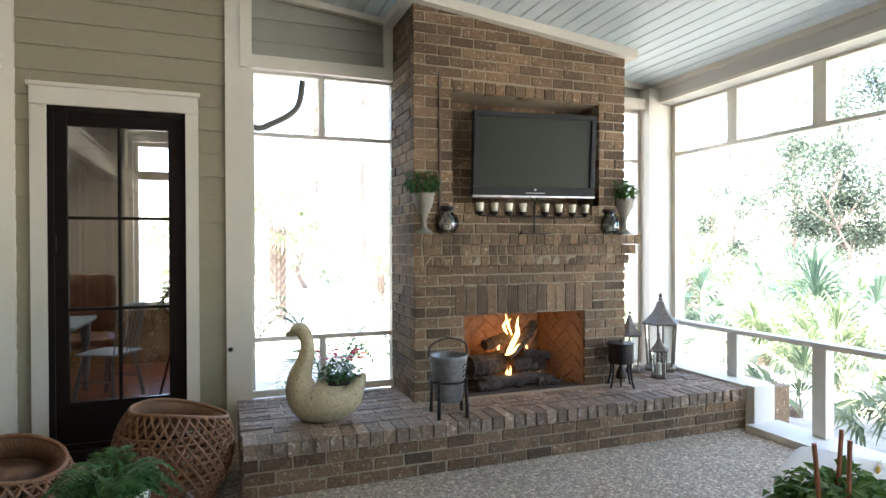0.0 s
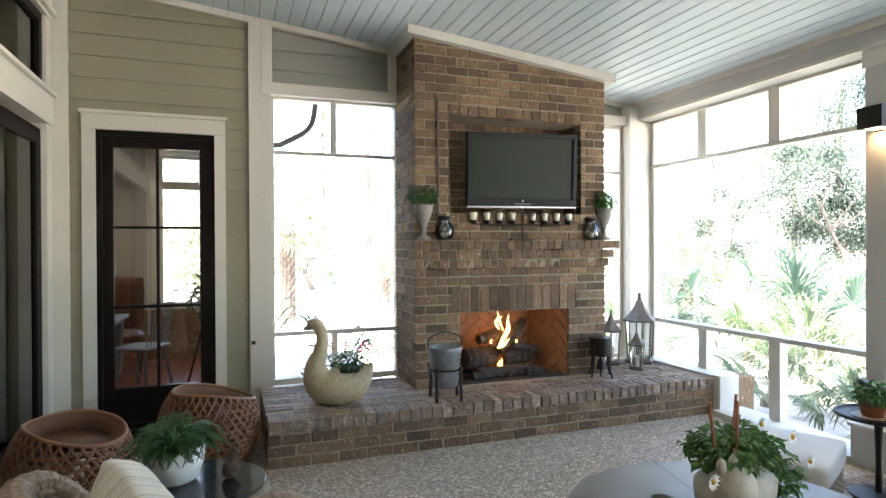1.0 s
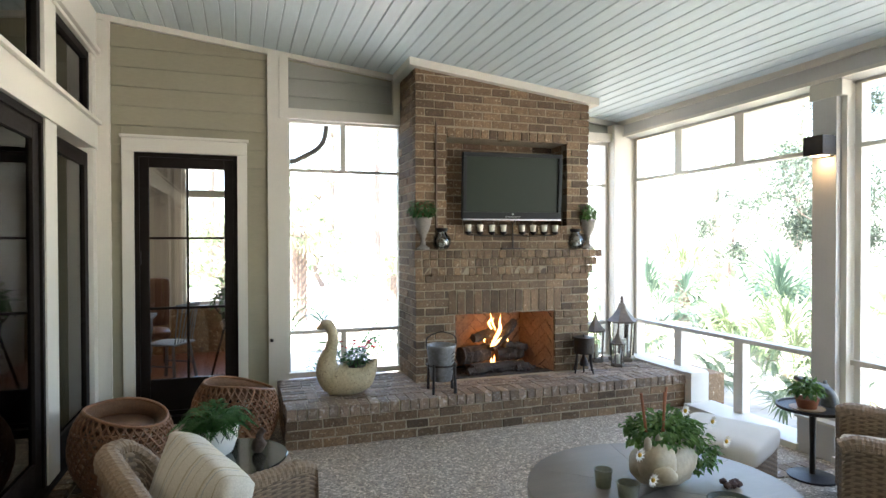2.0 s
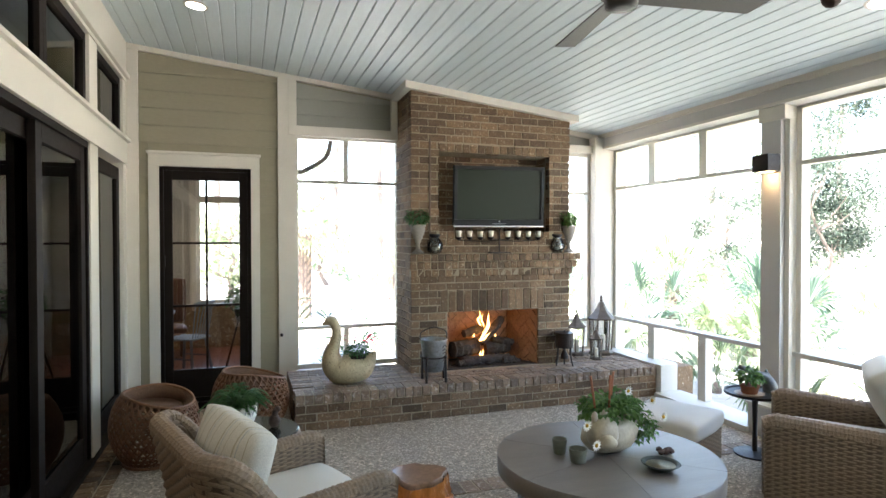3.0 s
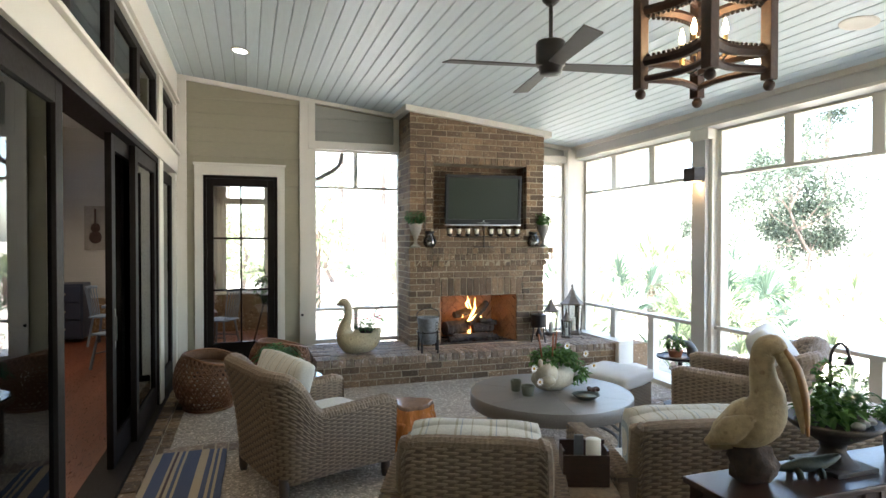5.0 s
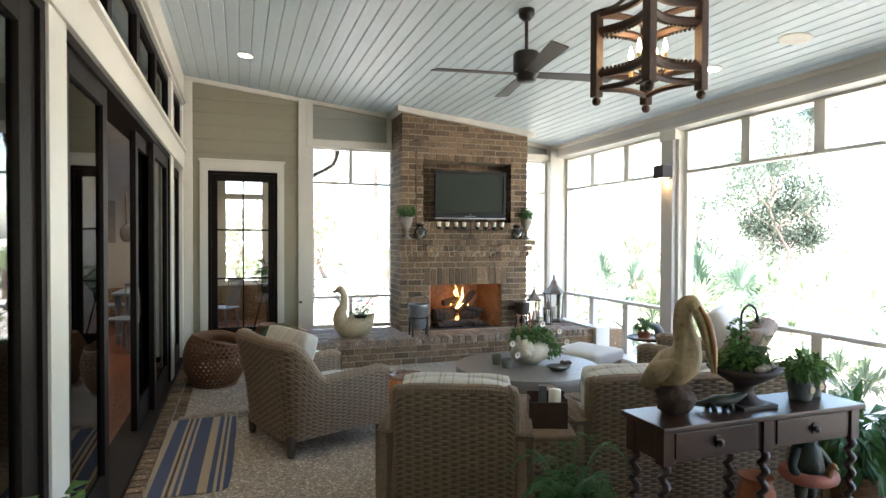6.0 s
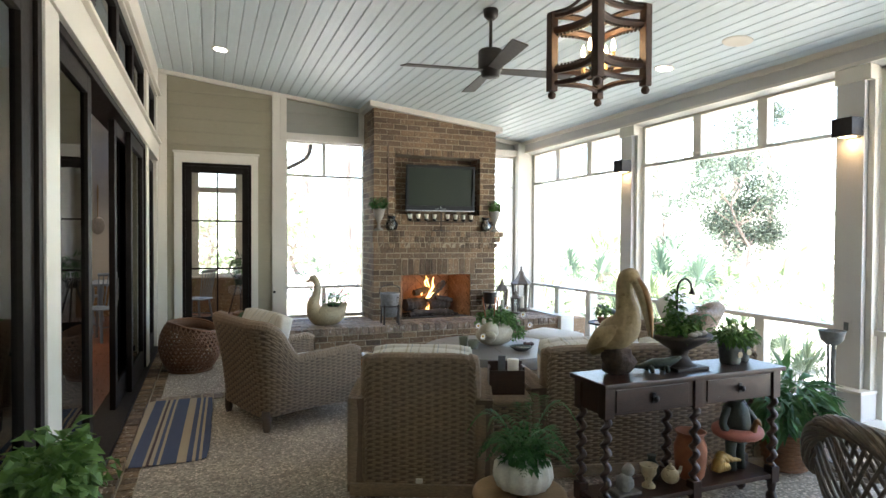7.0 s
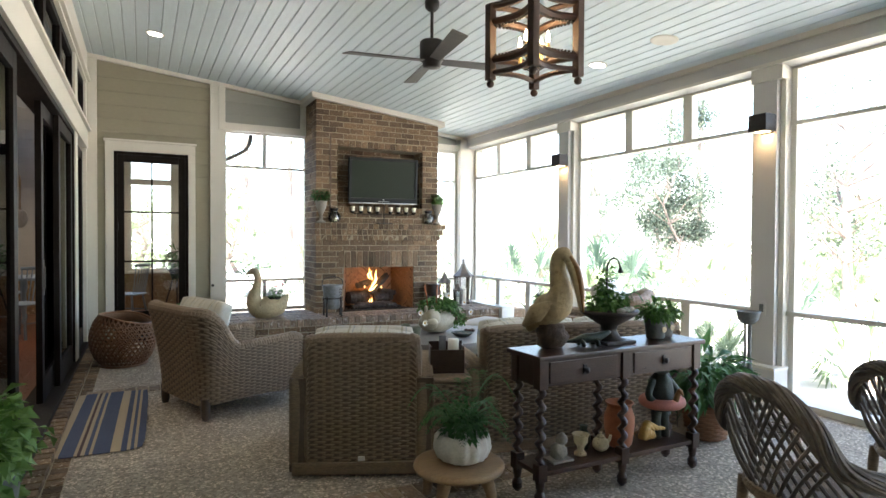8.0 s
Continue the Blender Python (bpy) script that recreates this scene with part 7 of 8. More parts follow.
part("stand", lathe([(0.12, 0), (0.12, 0.02), (0.03, 0.05), (0.03, 0.50), (0.11, 0.53), (0.11, 0.552)], 20), M_DARKWOOD, iv)
part("foliage", bush(random.Random(61), (-0.07, 0, 0.80), 0.15, 0.28, 0.18, 560, 0.06, 0.048, -0.6, 0.7), M_IVY, iv)
part("trailing_ivy", bush(random.Random(62), (-0.03, 0, 0.52), 0.12, 0.22, 0.22, 300, 0.058, 0.046, -1, 1.2), M_IVY, iv)
pp = thing("pumpkin_planter", pose(-0.68, -5.53, 0.222), "white ribbed pumpkin planter with a fern on the stool", "planter")
part("pot", lathe([(0.08, 0), (0.13, 0.025), (0.152, 0.08), (0.145, 0.13), (0.125, 0.155), (0.115, 0.15), (0.12, 0.12), (0.0, 0.11)], 72, None, None, 0.0, (14, 0.10)), mat("chalky_white_glaze", (0.66, 0.63, 0.56), 0.6, var=0.15, scale=10, bump=0.15), pp, "", True)
part("fern", fern(random.Random(71), (0, 0, 0.13), 22, 0.27, 1.0, 0.011), M_LEAFDK, pp)
part("foliage", bush(random.Random(72), (0, 0, 0.20), 0.15, 0.15, 0.13, 260, 0.06, 0.025, -0.4, 0.4), M_LEAFDK, pp)

# fern in a latticed white pot on the wicker side table
fp = thing("fern_pot", pose(-1.75, -1.883, 0.492), "white latticed ceramic pot with a full fern", "planter")
part("pot", lathe([(0.07, 0), (0.10, 0.02), (0.125, 0.09), (0.13, 0.16), (0.12, 0.165), (0.11, 0.15), (0.0, 0.14)], 32), M_WHITE, fp, "", True)
bm = bmesh.new()
for sgn in (1, -1):
    for c in range(12):
        pts = []
        for i in range(9):
            f = i / 8
            z = 0.01 + 0.15 * f
            r = 0.085 + 0.047 * math.sin(f * 1.57)
            a = 2 * math.pi * c / 12 + sgn * f * 0.52
            pts.append((r * math.cos(a), r * math.sin(a), z))
        tube(pts, 0.0035, 4, bm)
part("lattice", bm, M_STEEL, fp, "raised grey lattice lines")
part("fern", fern(random.Random(81), (0, 0, 0.14), 30, 0.23, 0.6, 0.013), M_LEAFDK, fp)
part("foliage", bush(random.Random(82), (0, 0, 0.19), 0.16, 0.16, 0.08, 420, 0.06, 0.016, -0.4, 0.5), M_LEAFDK, fp)
bm = bmesh.new()
ball(bm, (0, 0, 0.045), 0.045, (0.9, 0.7, 1.0), 2, None, 0.012)
tube(smooth_path([(0, 0, 0.07), (0.01, 0, 0.11), (0.03, 0, 0.13)], 4), 0.02, 8, bm)
o = part("stone_ornament", bm, M_BARK, None, "", True)
o.matrix_world = pose(-1.51, -1.927, 0.492)
tagged(o, "small dark carved ornament on the glass top", "ornament")

# coffee table things
T2 = 0.4755
rb = thing("ceramic_planter", pose(0.39, -3.03, T2, 0, 0, 14) @ Matrix.Diagonal((1.2, 1.2, 1.1, 1)), "cream ceramic animal-shaped planter full of greenery", "planter")
bm = bmesh.new()
ball(bm, (0.03, 0, 0.10), 0.13, (1.35, 0.85, 0.80), 3, None, 0.014)
ball(bm, (-0.085, -0.055, 0.135), 0.085, (0.95, 0.85, 1.1), 3, None, 0.012)
ball(bm, (-0.125, -0.12, 0.115), 0.04, (1.1, 1.3, 0.9), 3, None, 0.006)
for x in (-0.13, -0.06):
    ball(bm, (x, -0.045, 0.225), 0.022, (0.8, 0.7, 1.6), 2)
for v in bm.verts:
    v.co.z = max(v.co.z, 0.0)
part("body", bm, mat("mottled_cream_glaze", (0.43, 0.375, 0.27), 0.5, var=0.2, scale=9, second=(0.3, 0.24, 0.15), second_at=0.64), rb, "", True)
part("foliage", bush(random.Random(91), (0.06, 0.02, 0.235), 0.23, 0.17, 0.09, 620, 0.045, 0.028, -0.5, 0.6), M_LEAF, rb)
part("trailing", bush(random.Random(92), (0.20, -0.05, 0.13), 0.11, 0.09, 0.11, 220, 0.04, 0.024, -1, 0.8), M_LEAF, rb)
for x, y, z in ((-0.20, -0.05, 0.20), (0.12, -0.03, 0.33), (0.27, -0.06, 0.26), (-0.21, -0.12, 0.12), (0.31, -0.10, 0.17)):
    b = bmesh.new()
    for k in range(11):
        a = 2 * math.pi * k / 11
        leaf(b, Vector((x, y, z)), Vector((math.cos(a), -0.6, math.sin(a))), Vector((0, -1, 0.3)), 0.036, 0.013, 0.1)
    fw = part("daisy", b, M_WHITE, rb, "white daisy")
    b = bmesh.new()
    ball(b, (x, y - 0.012, z), 0.010, (1, .6, 1), 2)
    part("daisy_centre", b, M_YEL, fw)
for x, y, dx in ((-0.05, 0.02, -0.04), (0.0, -0.02, 0.01), (0.06, 0.03, 0.03)):
    part("twig", tube([(x, y, 0.2), (x + dx * 0.5, y, 0.32), (x + dx, y, 0.43)], 0.006, 6), M_TERRA, rb)
for x, y, r, h in ((0.11, -2.96, 0.046, 0.09), (0.14, -3.12, 0.055, 0.08)):
    t = thing("green_pot", pose(x, y, T2), "small grey-green ceramic pot on the coffee table", "pot", "small table pots")
    part("pot", lathe([(r * .75, 0), (r * .8, 0.004), (r, h), (r * .9, h), (r * .7, 0.02), (0.0, 0.02)], 22), mat("grey_green_glaze", (0.13, 0.14, 0.10), 0.5, var=0.2), t, "", True)
ds = thing("ceramic_dish", pose(0.52, -3.37, T2), "round glazed dish with a dark rim", "dish")
part("dish", lathe([(0.05, 0), (0.06, 0.004), (0.10, 0.035), (0.108, 0.04), (0.10, 0.042), (0.06, 0.012), (0.0, 0.010)], 32), M_VERD, ds, "", True)
part("glaze", lathe([(0.0, 0.013), (0.06, 0.0145), (0.085, 0.028)], 28), mat("milky_glaze", (0.42, 0.40, 0.30), 0.2, var=0.25, scale=20), ds, "pale glossy glaze", True)
bm = bmesh.new()
for k in range(9):
    ball(bm, (PR.uniform(-.06, .06), PR.uniform(-.035, .035), 0.018), 0.02, (1.2, 1, 0.85), 1, None, 0.008)
o = part("seed_pods", bm, mat("dark_seed_pod", (0.06, 0.03, 0.022), 0.8), None)
o.matrix_world = pose(0.72, -3.16, T2)
tagged(o, "cluster of dark dried seed pods", "seed pods")

# side table by the screen: plant, tray, alligator head
sp2 = thing("herb_pot", pose(2.205, -2.37, 0.508), "small terracotta pot with bright green herb", "plant pot")
part("pot", lathe([(0.055, 0), (0.075, 0.075), (0.08, 0.08), (0.07, 0.078), (0.0, 0.07)], 22), M_TERRA, sp2, "", True)
part("saucer", lathe([(0.10, 0), (0.115, 0.012), (0.0, 0.012)], 22), M_TANWOOD, sp2)
part("foliage", bush(random.Random(101), (0, 0, 0.14), 0.12, 0.11, 0.09, 200, 0.055, 0.03, -0.4, 0.3), M_LEAF, sp2)
bm = bmesh.new()
tube(smooth_path([(-0.20, 0, 0.22), (-0.12, 0, 0.19), (-0.04, 0, 0.15), (0.03, 0, 0.12), (0.07, 0, 0.06), (0.08, 0, 0.0)], 4), lerp_radii([0.022, 0.028, 0.036, 0.055, 0.065, 0.07], 4), 14, bm, 0.8)
for k in range(7):
    f = k / 6
    ball(bm, (0.04 + 0.10 * f - 0.03 * f * f, 0, 0.175 - 0.15 * f), 0.016, (1, .6, 1), 1)
o = part("alligator_ornament", bm, M_ZINC, None, "", True)
o.matrix_world = pose(2.355, -2.35, 0.508, 0, 0, -10)
tagged(o, "grey cast metal alligator head ornament", "ornament")

# caddy on the wicker box
cy = thing("wooden_caddy", pose(-0.455, -4.91, 0.552, 0, 0, -20), "dark red-brown wooden caddy with remote and candle", "caddy")
part("box", boxes([(-0.11, 0.11, -0.06, -0.05, 0, 0.15), (-0.11, 0.11, 0.05, 0.06, 0, 0.19), (-0.11, -0.10, -0.05, 0.05, 0, 0.17), (0.10, 0.11, -0.05, 0.05, 0, 0.17), (-0.10, 0.10, -0.05, 0.05, 0, 0.012)], 0.003), M_DARKWOOD, cy)
part("remote", box(-0.05, -0.005, -0.02, 0.0, 0.02, 0.235, 0.005), mat("grey_remote_plastic", (0.14, 0.14, 0.15), 0.5), cy, "grey remote control")
part("candle", lathe([(0.036, 0.015), (0.036, 0.21), (0.0, 0.21)], 20, None, pose(0.045, 0.0, 0)), M_WAX, cy, "white pillar candle", True)
o = part("small_bowl", lathe([(0.03, 0), (0.05, 0.02), (0.055, 0.06), (0.05, 0.06), (0.04, 0.02), (0.0, 0.015)], 22), M_TERRA, None, "", True)
o.matrix_world = pose(-0.555, -4.79, 0.552)
tagged(o, "small reddish clay bowl on the wicker box", "bowl")

# ---------- rooms behind the glass ----------
M_BLUEP = mat("grey_blue_chair_paint", (0.20, 0.25, 0.31), 0.5, var=0.1, scale=8)
M_LEATHER = mat("brown_leather", (0.13, 0.06, 0.035), 0.5, var=0.2, scale=6, bump=0.1)
M_PEWTER = mat("tarnished_metal_spoon", (0.35, 0.32, 0.29), 0.4, metal=0.7, var=0.25, scale=10)


def spindle_chair(m, material, label):
    t = thing("spindle_chair", m, label, "chair", "dining chairs")
    part("seat", pillow(0.42, 0.42, 0.035, 0.0, 4, pose(0, 0, 0.45)), material, t)
    for x in (-1, 1):
        for y in (-1, 1):
            part("leg", tube([(0.15 * x, 0.15 * y, 0.44), (0.21 * x, 0.21 * y, 0.0)], [0.016, 0.020], 8), material, t)
        part("stretcher", tube([(0.175 * x, -0.175, 0.2), (0.175 * x, 0.175, 0.2)], 0.010, 6), material, t)
    part("top_rail", tube(smooth_path([(-0.20, -0.24, 0.90), (0, -0.29, 0.91), (0.20, -0.24, 0.90)], 5), 0.024, 8), material, t)
    for k in range(7):
        f = -1 + 2 * k / 6
        part("spindle", tube([(0.16 * f, -0.18, 0.46), (0.19 * f, -0.245 - 0.035 * (1 - f * f), 0.90)], 0.008, 6), material, t)
    return t


sc = spindle_chair(pose(-2.40, 2.15, 0.068, 0, 0, 60), M_BLUEP, "grey-blue painted spindle-back dining chair")
for m in (pose(-3.62, 1.2, 0.068, 0, 0, 150), pose(-4.12, 3.15, 0.068, 0, 0, -100)):
    copy_thing(sc, m)
dt = thing("dining_table", pose(-3.15, 2.2, 0.068), "grey-blue painted dining table with turned legs", "dining table")
part("tabletop", box(-0.75, 0.55, -0.5, 0.5, 0.72, 0.755, 0.006), M_BLUEP, dt)
for x in (-0.66, 0.46):
    for y in (-0.42, 0.42):
        part("leg", lathe([(0.025, 0), (0.035, 0.05), (0.02, 0.09), (0.045, 0.3), (0.03, 0.45), (0.05, 0.55), (0.045, 0.72)], 14, None, pose(x, y, 0)), M_BLUEP, dt, "", True)
lcz = thing("leather_chair", pose(-2.75, 3.1, 0.068, 0, 0, 190), "high-backed brown leather dining chair", "chair")
part("seat", pillow(0.5, 0.5, 0.12, 0.15, 6, pose(0, 0, 0.44)), M_LEATHER, lcz, "", True)
part("back", pillow(0.54, 0.66, 0.09, 0.2, 6, pose(0, -0.24, 0.83, 84)), M_LEATHER, lcz, "", True)
for x in (-.2, .2):
    for y in (-.2, .2):
        part("leg", tube([(x, y, 0.4), (x, y, 0)], 0.02, 8), M_DARKWOOD, lcz)
for x in (-4.05, -3.72):
    spn = thing("wall_spoon", pose(x, 3.97, 2.0), "oversized tarnished metal spoon hung on the wall", "wall decor", "wall spoons")
    b = bmesh.new()
    ball(b, (0, 0, -0.28), 0.13, (0.85, 0.22, 1.25), 3)
    part("bowl", b, M_PEWTER, spn, "", True)
    part("handle", tube([(0, 0, -0.14), (0, 0, 0.1), (0, 0, 0.32), (0, 0, 0.45)], [0.022, 0.022, 0.045, 0.02], 10, None, 0.4), M_TANWOOD, spn, "", True)
pa = thing("wall_picture", pose(-4.42, 3.97, 1.95), "small framed picture with a guitar shape", "picture")
part("canvas", box(-0.2, 0.2, -0.02, 0.01, -0.4, 0.35, 0.004), M_STONE, pa)
b = bmesh.new()
ball(b, (-0.03, -0.03, -0.18), 0.10, (1, .2, 1.1), 2)
ball(b, (-0.03, -0.03, -0.02), 0.075, (1, .2, 1.1), 2)
add_box(b, -0.045, -0.015, -0.045, -0.02, 0.0, 0.30)
part("shape", b, M_DARKWOOD, pa, "dark guitar shape")
pst = thing("plant_stand", pose(-1.72, 1.75, 0.068), "black iron tripod plant stand with a leafy plant", "plant stand")
for k in range(3):
    a = 2 * math.pi * k / 3 + 0.5
    part("leg", tube([(0.04 * math.cos(a), 0.04 * math.sin(a), 0.78), (0.27 * math.cos(a), 0.27 * math.sin(a), 0.0)], 0.014, 6), M_IRON, pst)
part("hoop", tube([(0.17 * math.cos(2 * math.pi * i / 24), 0.0, 0.95 + 0.17 * math.sin(2 * math.pi * i / 24)) for i in range(25)], 0.010, 6), M_IRON, pst)
part("pot", lathe([(0.08, 0.70), (0.11, 0.85), (0.0, 0.84)], 18), M_IRON, pst)
part("foliage", bush(random.Random(111), (0, 0, 1.0), 0.22, 0.22, 0.22, 150, 0.14, 0.04, -0.5, 0.4), M_LEAFDK, pst)
dr = thing("dresser", pose(-5.02, 3.66, 0.068), "dark blue painted dresser against the room wall", "dresser")
part("body", box(-0.5, 0.5, -0.25, 0.25, 0.06, 0.95, 0.01), mat("navy_dresser_paint", (0.035, 0.045, 0.075), 0.5), dr)
for k in range(3):
    d3 = part("drawer", box(-0.46, 0.46, -0.27, -0.25, 0.1 + k * 0.28, 0.36 + k * 0.28, 0.006), mat("navy_drawer_paint", (0.04, 0.05, 0.085), 0.5), dr)
    for x in (-0.25, 0.25):
        part("knob", lathe([(0.008, 0), (0.018, 0.02), (0.004, 0.028)], 10, None, pose(x, -0.27, 0.23 + k * 0.28, 90)), M_PEWTER, d3)
bs = thing("bookcase", pose(-5.85, 3.78, 0.068), "tall dark bookcase half full of books", "bookcase")
part("carcass", boxes([(-0.5, -0.47, -0.15, 0.15, 0, 2.1), (0.47, 0.5, -0.15, 0.15, 0, 2.1), (-0.47, 0.47, 0.13, 0.15, 0, 2.1)] + [(-0.47, 0.47, -0.15, 0.13, z, z + 0.03) for z in (0.05, 0.5, 0.9, 1.3, 1.7, 2.07)]), M_DARKWOOD, bs)
bc = random.Random(7)
for z in (0.53, 0.93, 1.33, 1.73):
    x = -0.44
    while x < 0.2:
        w = bc.uniform(0.025, 0.05)
        bk2 = part("book", box(x, x + w - 0.003, -0.1, 0.08, z + 0.001, z + bc.uniform(0.2, 0.3)), [M_LEATHER, M_BLUEP, M_RED, M_STONE][bc.randrange(4)], None)
        bk2.matrix_world = pose(-5.85, 3.78, 0.068)
        tagged(bk2, "cloth-bound book standing on the shelf", "book", "books on the shelf")
        x += w
# room lamps
for x, y, z in ((-4.6, 1.2, 3.55), (-5.2, -3.2, 3.55), (-2.1, 2.4, 3.24)):
    t = thing("room_ceiling_light", pose(x, y, z), "round recessed light in the room ceiling", "ceiling light", "room lights")
    part("ring", lathe([(0.075, 0.0), (0.10, 0.0), (0.10, 0.06), (0.07, 0.06)], 24), M_TRIM, t)
    part("lens", lathe([(0.0, 0.004), (0.074, 0.004), (0.074, 0.03)], 20), M_CAN, t)
    d = bpy.data.lights.new("room_lamp", 'SPOT')
    d.energy, d.color, d.spot_size, d.spot_blend, d.shadow_soft_size = (7.0 if x > -3 else 12.0), (1.0, 0.86, 0.68), radians(140), 0.5, 0.08
    so = new("room_lamp", d)
    so.location = (x, y, z - 0.02)

# ---------- brick pieces ----------
def brick_mesh(name, seed):
    rnd = random.Random(seed)
    bm = bmesh.new()
    bmesh.ops.create_cube(bm, size=1.0)
    bmesh.ops.bevel(bm, geom=list(bm.edges), offset=0.028, segments=1, affect='EDGES')
    for v in bm.verts:
        v.co += Vector((rnd.uniform(-.015, .015), rnd.uniform(-.03, .03), rnd.uniform(-.04, .04)))
    me = bpy.data.meshes.new(name)
    bm.to_mesh(me)
    bm.free()
    return me


BR = random.Random(5)
BRICKS = {}
for mname, mm in (("brick", M_BRICK), ("paver", M_PAVER)):
    BRICKS[mname] = []
    for s in range(5):
        me = brick_mesh(mname, s)
        me.materials.append(mm)
        BRICKS[mname].append(me)


def brick(parent, cx, cy, cz, sx, sy, sz, kind="brick", jitter=0.002):
    o = new("brick", BRICKS[kind][BR.randrange(5)])
    o.parent = parent
    f1, f2, f3 = BR.choice((1, -1)), BR.choice((1, -1)), BR.choice((1, -1))
    o.matrix_local = Matrix.LocRotScale((cx + BR.uniform(-jitter, jitter), cy + BR.uniform(-jitter, jitter), cz + BR.uniform(-.0015, .0015)),
                                        Euler((0, BR.uniform(-.008, .008), BR.uniform(-.008, .008))), (sx * f1, sy * f2, sz * f3))
    return o


def course(x0, x1, length, start, joint):
    """Spans of the bricks of one course between x0 and x1."""
    out = []
    x = x0 + start
    if start > 0.03:
        out.append((x0, x0 + start - joint))
    while x < x1 - 0.03:
        e = min(x + length, x1 + joint)
        if x1 - e < 0.05:
            e = x1 + joint
        out.append((x, e - joint))
        x = e
    return out


CP, BL, J = 0.0812, 0.204, 0.0125      # course height, brick length, joint
HT = 0.335                            # top of the hearth
FX0, FX1, FZ1 = 0.41, 1.53, 0.98      # fire opening
NX0, NX1, NZ0, NZ1 = 0.32, 1.675, 1.87, 2.74   # recess for the screen
fireplace = thing("brick_fireplace", pose(0, 0, 0), "tall brown brick chimney breast with a corbelled mantel", "fireplace")
part("mortar", box(0.012, NX0, 0.008, 0.73, 0.0, 3.5), M_MORTAR, fireplace)
part("mortar", box(NX1, 1.928, 0.008, 0.73, FZ1, 3.5), M_MORTAR, fireplace)
part("mortar", box(FX1, 1.928, 0.008, 0.73, 0.0, FZ1), M_MORTAR, fireplace)
part("mortar", box(NX0, FX0, 0.008, 0.73, 0.0, FZ1), M_MORTAR, fireplace)
part("mortar", box(NX0, NX1, 0.008, 0.73, FZ1, NZ0), M_MORTAR, fireplace)
part("mortar", box(NX0, NX1, 0.34, 0.73, NZ0, NZ1), M_MORTAR, fireplace)
part("mortar", box(NX0, NX1, 0.008, 0.73, NZ1, 3.5), M_MORTAR, fireplace)
part("mortar", box(FX0, FX1, 0.60, 0.73, 0.0, FZ1), M_MORTAR, fireplace)
part("lintel", box(FX0 - 0.06, FX1 + 0.06, 0.012, 0.1, FZ1 - 0.002, FZ1 + 0.006), M_IRON, fireplace, "thin black steel lintel")
rest = bmesh.new()
count = 0


def lay(cx, cy, cz, sx, sy, sz):
    """The nearest bricks are parts, the others join one part."""
    global count
    if count < 300:
        brick(fireplace, cx, cy, cz, sx, sy, sz)
        count += 1
    else:
        m = Matrix.LocRotScale((cx + BR.uniform(-.002, .002), cy + BR.uniform(-.003, .003), cz), Euler((0, 0, 0)), (sx, sy, sz))
        add_box(rest, -.5, .5, -.5, .5, -.5, .5, 0.0, m)


D = 0.09
todo = []
i = 0
z = HT
while z < 3.44:
    zc = z + (CP - J) / 2
    st = 0.0 if i % 2 else BL * 0.5
    spans = course(0.0, 1.94, BL, st, J)
    for a, b in spans:
        if z > ceil_z((a + b) / 2) - 0.06:
            continue
        segs = [(a, b)]
        if z < FZ1 - 0.03:
            segs = [(a, min(b, FX0))] if a < FX0 < b else ([(max(a, FX1), b)] if a < FX1 < b else ([] if FX0 <= a and b <= FX1 else [(a, b)]))
        elif z < FZ1 + 0.19:
            lo, hi = FX0 - 0.075, FX1 + 0.075
            segs = [(a, min(b, lo))] if a < lo < b else ([(max(a, hi), b)] if a < hi < b else ([] if lo <= a and b <= hi else [(a, b)]))
        elif 1.375 < zc < 1.63:
            segs = []
        elif NZ0 - 0.085 < zc < NZ0:
            lo, hi = NX0, NX1
            segs = [] if (a >= lo - .1 and b <= hi + .1) else [(a, b)]
        elif NZ0 < zc < NZ1 + 0.085:
            lo, hi = NX0, NX1
            segs = [(a, min(b, lo))] if a < lo < b else ([(max(a, hi), b)] if a < hi < b else ([] if lo <= a and b <= hi else [(a, b)]))
        for p, q in segs:
            if q - p > 0.014:
                todo.append(((p + q) / 2, D / 2, zc, q - p, D, CP - J))
    z += CP
    i += 1
# soldier course over the fire
k = int((FX1 - FX0 + 0.15) / 0.0865)
w = (FX1 - FX0 + 0.15) / k
for j in range(k):
    todo.append((FX0 - 0.075 + (j + 0.5) * w, D / 2, FZ1 + 0.122, w - J, D, 0.228))
# rowlock courses round the recess
k = int((NX1 - NX0) / 0.085)
w = (NX1 - NX0) / k
for j in range(k):
    todo.append((NX0 + (j + 0.5) * w, D / 2 - 0.006, NZ1 + 0.045, w - J, D, 0.088))
    todo.append((NX0 + (j + 0.5) * w, D / 2 - 0.006, NZ0 - 0.042, w - J, D, 0.078))
# mantel: three corbelled rows of headers
for row in range(3):
    out = 0.035 + 0.037 * row
    x0, x1 = -out * 0.45, 1.94 + out * 0.85
    k = int(round((x1 - x0) / 0.079))
    w = (x1 - x0) / k
    for j in range(k):
        todo.append((x0 + (j + 0.5) * w, 0.10 - out, 1.375 + row * 0.0855 + 0.0375, w - J, 0.20, 0.075))
# left flank
i = 0
z = HT
side = []
while z < 3.36:
    zc = z + (CP - J) / 2
    for a, b in course(0.1, 0.66, BL, 0.0 if i % 2 == 0 else BL * 0.5, J):
        side.append((D / 2, (a + b) / 2, zc, D, b - a, CP - J))
        if z < 3.12:
            side.append((1.94 - D / 2, (a + b) / 2, zc, D, b - a, CP - J))
    z += CP
    i += 1
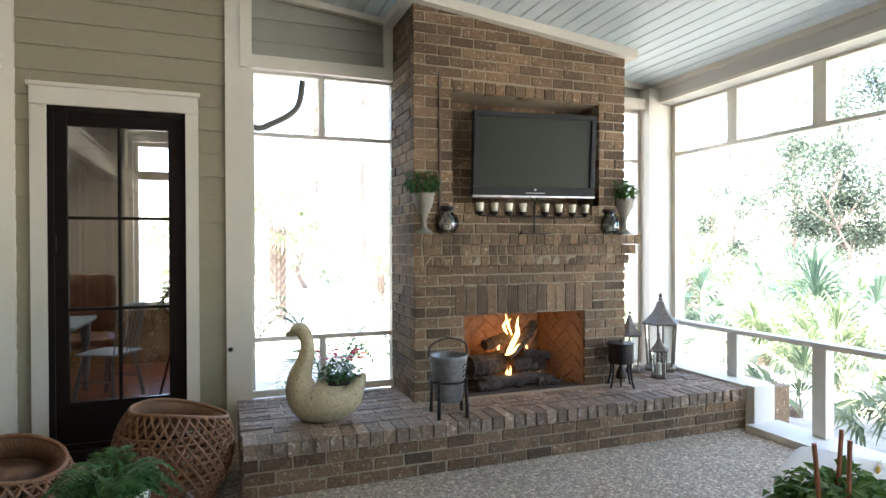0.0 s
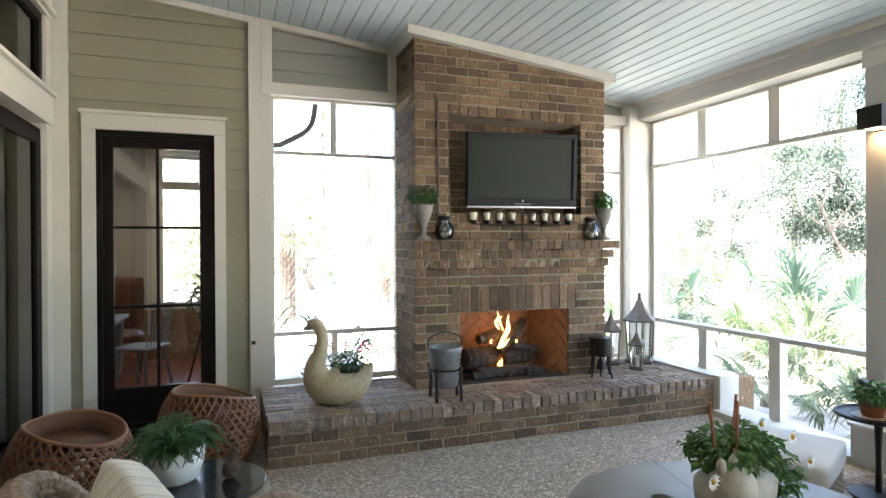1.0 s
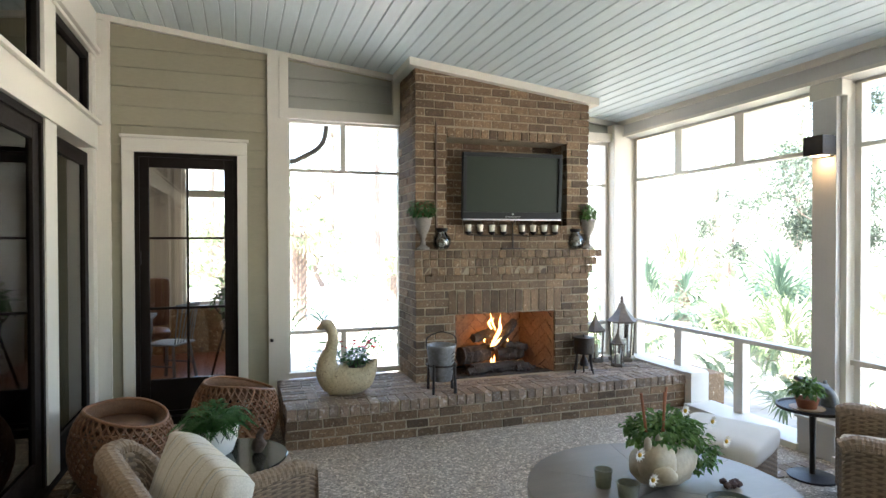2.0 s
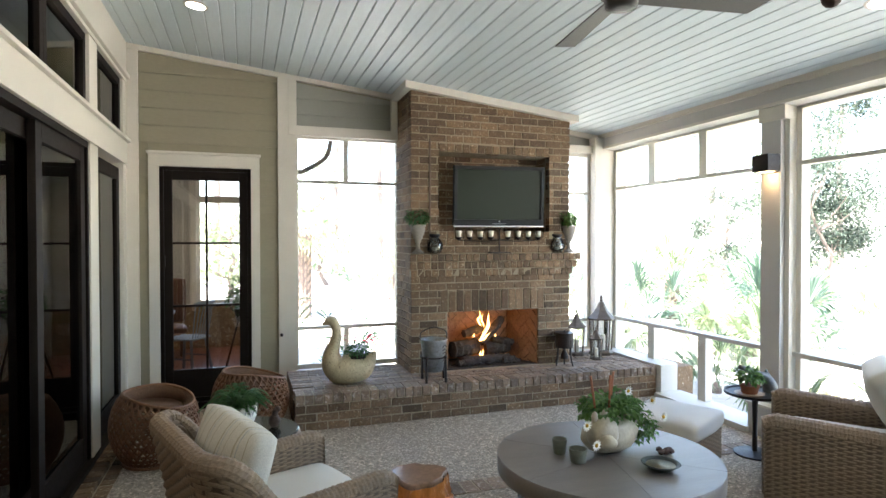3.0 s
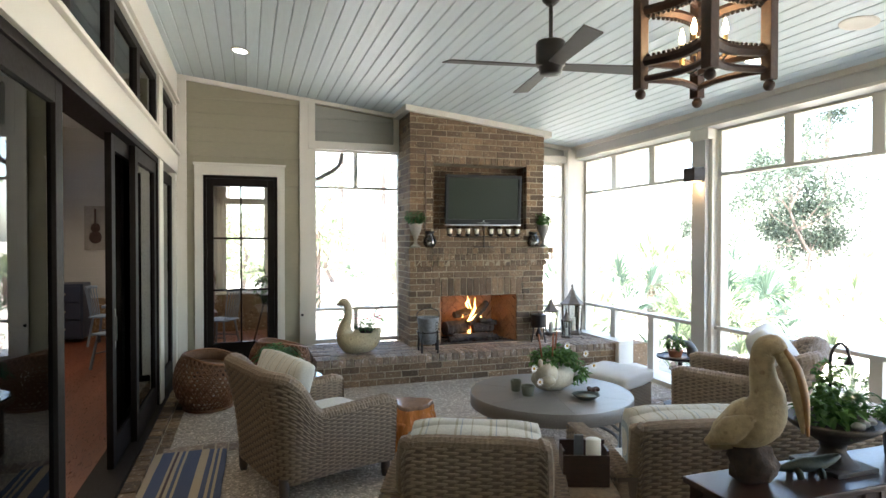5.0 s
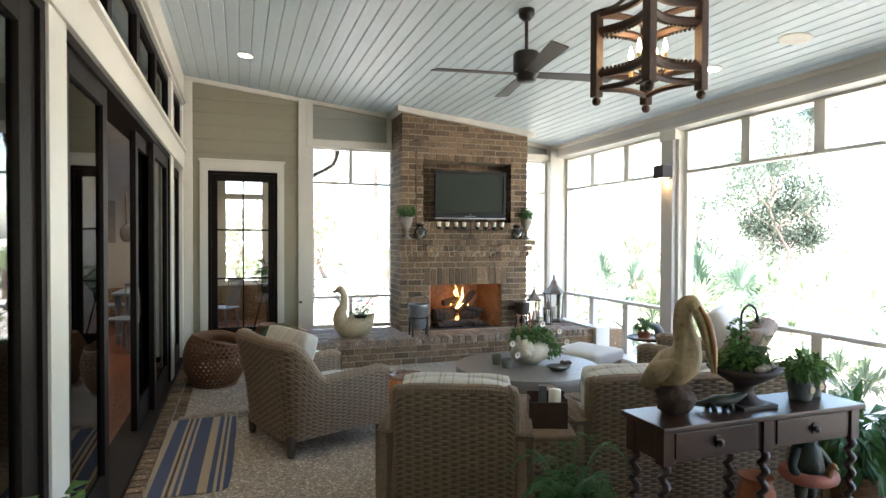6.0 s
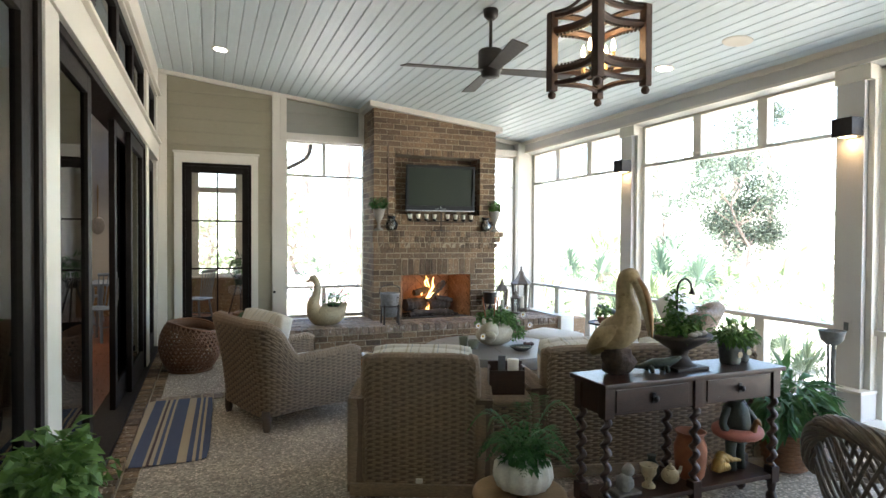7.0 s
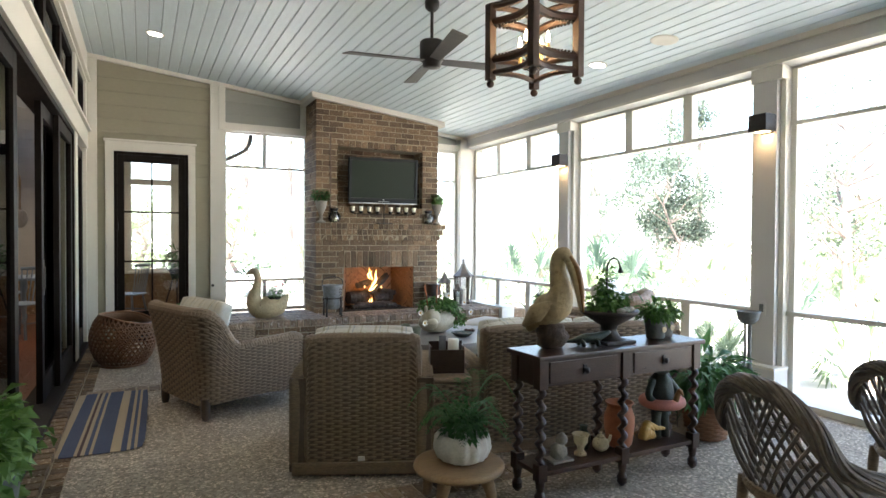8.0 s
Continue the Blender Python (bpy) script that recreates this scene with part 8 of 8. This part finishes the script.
# back of the recess
back = []
i = 0
z = NZ0
while z < NZ1 - 0.05:
    for a, b in course(NX0, NX1, BL, 0.0 if i % 2 else BL * 0.5, J):
        back.append(((a + b) / 2, 0.345, z + 0.036, b - a, 0.03, CP - J))
    for xx in (NX0 - 0.012, NX1 + 0.012):
        back.append((xx, 0.22, z + 0.036, 0.03, 0.2, CP - J))
    z += CP
    i += 1
for b in todo + side + back:
    lay(*b)
part("bricks_rest", rest, M_BRICK_J, fireplace)["kind"] = "stuff"
part("mantel_bed", boxes([(-0.01, 1.96, -0.03, 0.02, 1.38, 1.455), (-0.025, 1.995, -0.065, 0.02, 1.462, 1.54), (-0.04, 2.025, -0.1, 0.02, 1.548, 1.622)]), M_MORTAR, fireplace)

# hearth
hearth = thing("brick_hearth", pose(0, 0, 0), "long raised brick hearth in front of the fireplace", "hearth")
HX0, HX1, HY0 = -1.265, 2.735, -0.555
part("mortar", boxes([(HX0 + 0.012, HX1 - 0.004, HY0 + 0.008, 0.0, 0.0, HT - 0.006), (HX0 + 0.012, 0.0, 0.0, YN - 0.03, 0.0, HT - 0.006), (1.94, HX1 - 0.004, 0.0, YN - 0.03, 0.0, HT - 0.006), (FX0, FX1, 0.0, 0.62, 0.0, HT - 0.004)]), M_MORTAR, hearth)
for i in range(3):
    zc = 0.002 + i * CP + 0.035
    for a, b in course(HX0, HX1, BL, 0.0 if i % 2 else BL * .5, J):
        brick(hearth, (a + b) / 2, HY0 + 0.045, zc, b - a, 0.09, CP - J)
    for a, b in course(HY0 + 0.1, YN - 0.04, BL, 0.0 if i % 2 == 0 else BL * .5, J):
        brick(hearth, HX0 + 0.045, (a + b) / 2, zc, 0.09, b - a, CP - J)
k = int((HX1 - HX0) / 0.086)
w = (HX1 - HX0) / k
for j in range(k):
    brick(hearth, HX0 + (j + .5) * w, HY0 + 0.09, HT - 0.045, w - J, 0.205, 0.09, "paver")
k = 9
for j in range(k):
    w2 = (YN - 0.04 - HY0 - 0.205) / k
    brick(hearth, HX0 + 0.1, HY0 + 0.205 + (j + .5) * w2, HT - 0.045, 0.205, w2 - J, 0.09, "paver")
for i in range(9):
    y0 = HY0 + 0.205 + i * 0.101
    segs = [(HX0 + 0.205, HX1)] if y0 < -0.1 else [(HX0 + 0.205, 0.0), (1.94, HX1)]
    if y0 > YN - 0.1:
        break
    for xa, xb in segs:
        for a, b in course(xa, xb, BL, 0.0 if i % 2 else BL * .5, J):
            brick(hearth, (a + b) / 2, y0 + 0.045, HT - 0.03, b - a, 0.09, 0.06, "paver")

# brick bands in the floor and along the sliding doors
for y0, xa, xb in ((-2.29, -2.66, 2.6), (-5.42, -2.66, 2.6)):
    band = thing("floor_brick_band", pose(0, 0, 0), "red-brown brick band set flush in the floor", "floor", kind="structure")
    part("bed", box(xa, xb, y0, y0 + 0.205, -0.05, 0.0025), M_MORTAR, band)
    k = int((xb - xa) / 0.1)
    w = (xb - xa) / k
    for j in range(k):
        brick(band, xa + (j + .5) * w, y0 + 0.1025, -0.02, w - J, 0.197, 0.052, "paver", 0.001)
kerb = thing("door_brick_border", pose(0, 0, 0), "row of worn bricks along the sliding doors", "floor", kind="structure")
part("bed", box(XL + 0.02, -2.605, -8.0, YN - 0.05, -0.05, 0.0025), M_MORTAR, kerb)
for j in range(84):
    y = 0.5 - j * 0.1012
    brick(kerb, -2.758, y - 0.05, 0.005, 0.10, 0.09, 0.075, "brick", 0.001)
    brick(kerb, -2.655, y - 0.05, -0.02, 0.09, 0.09, 0.052, "brick", 0.001)
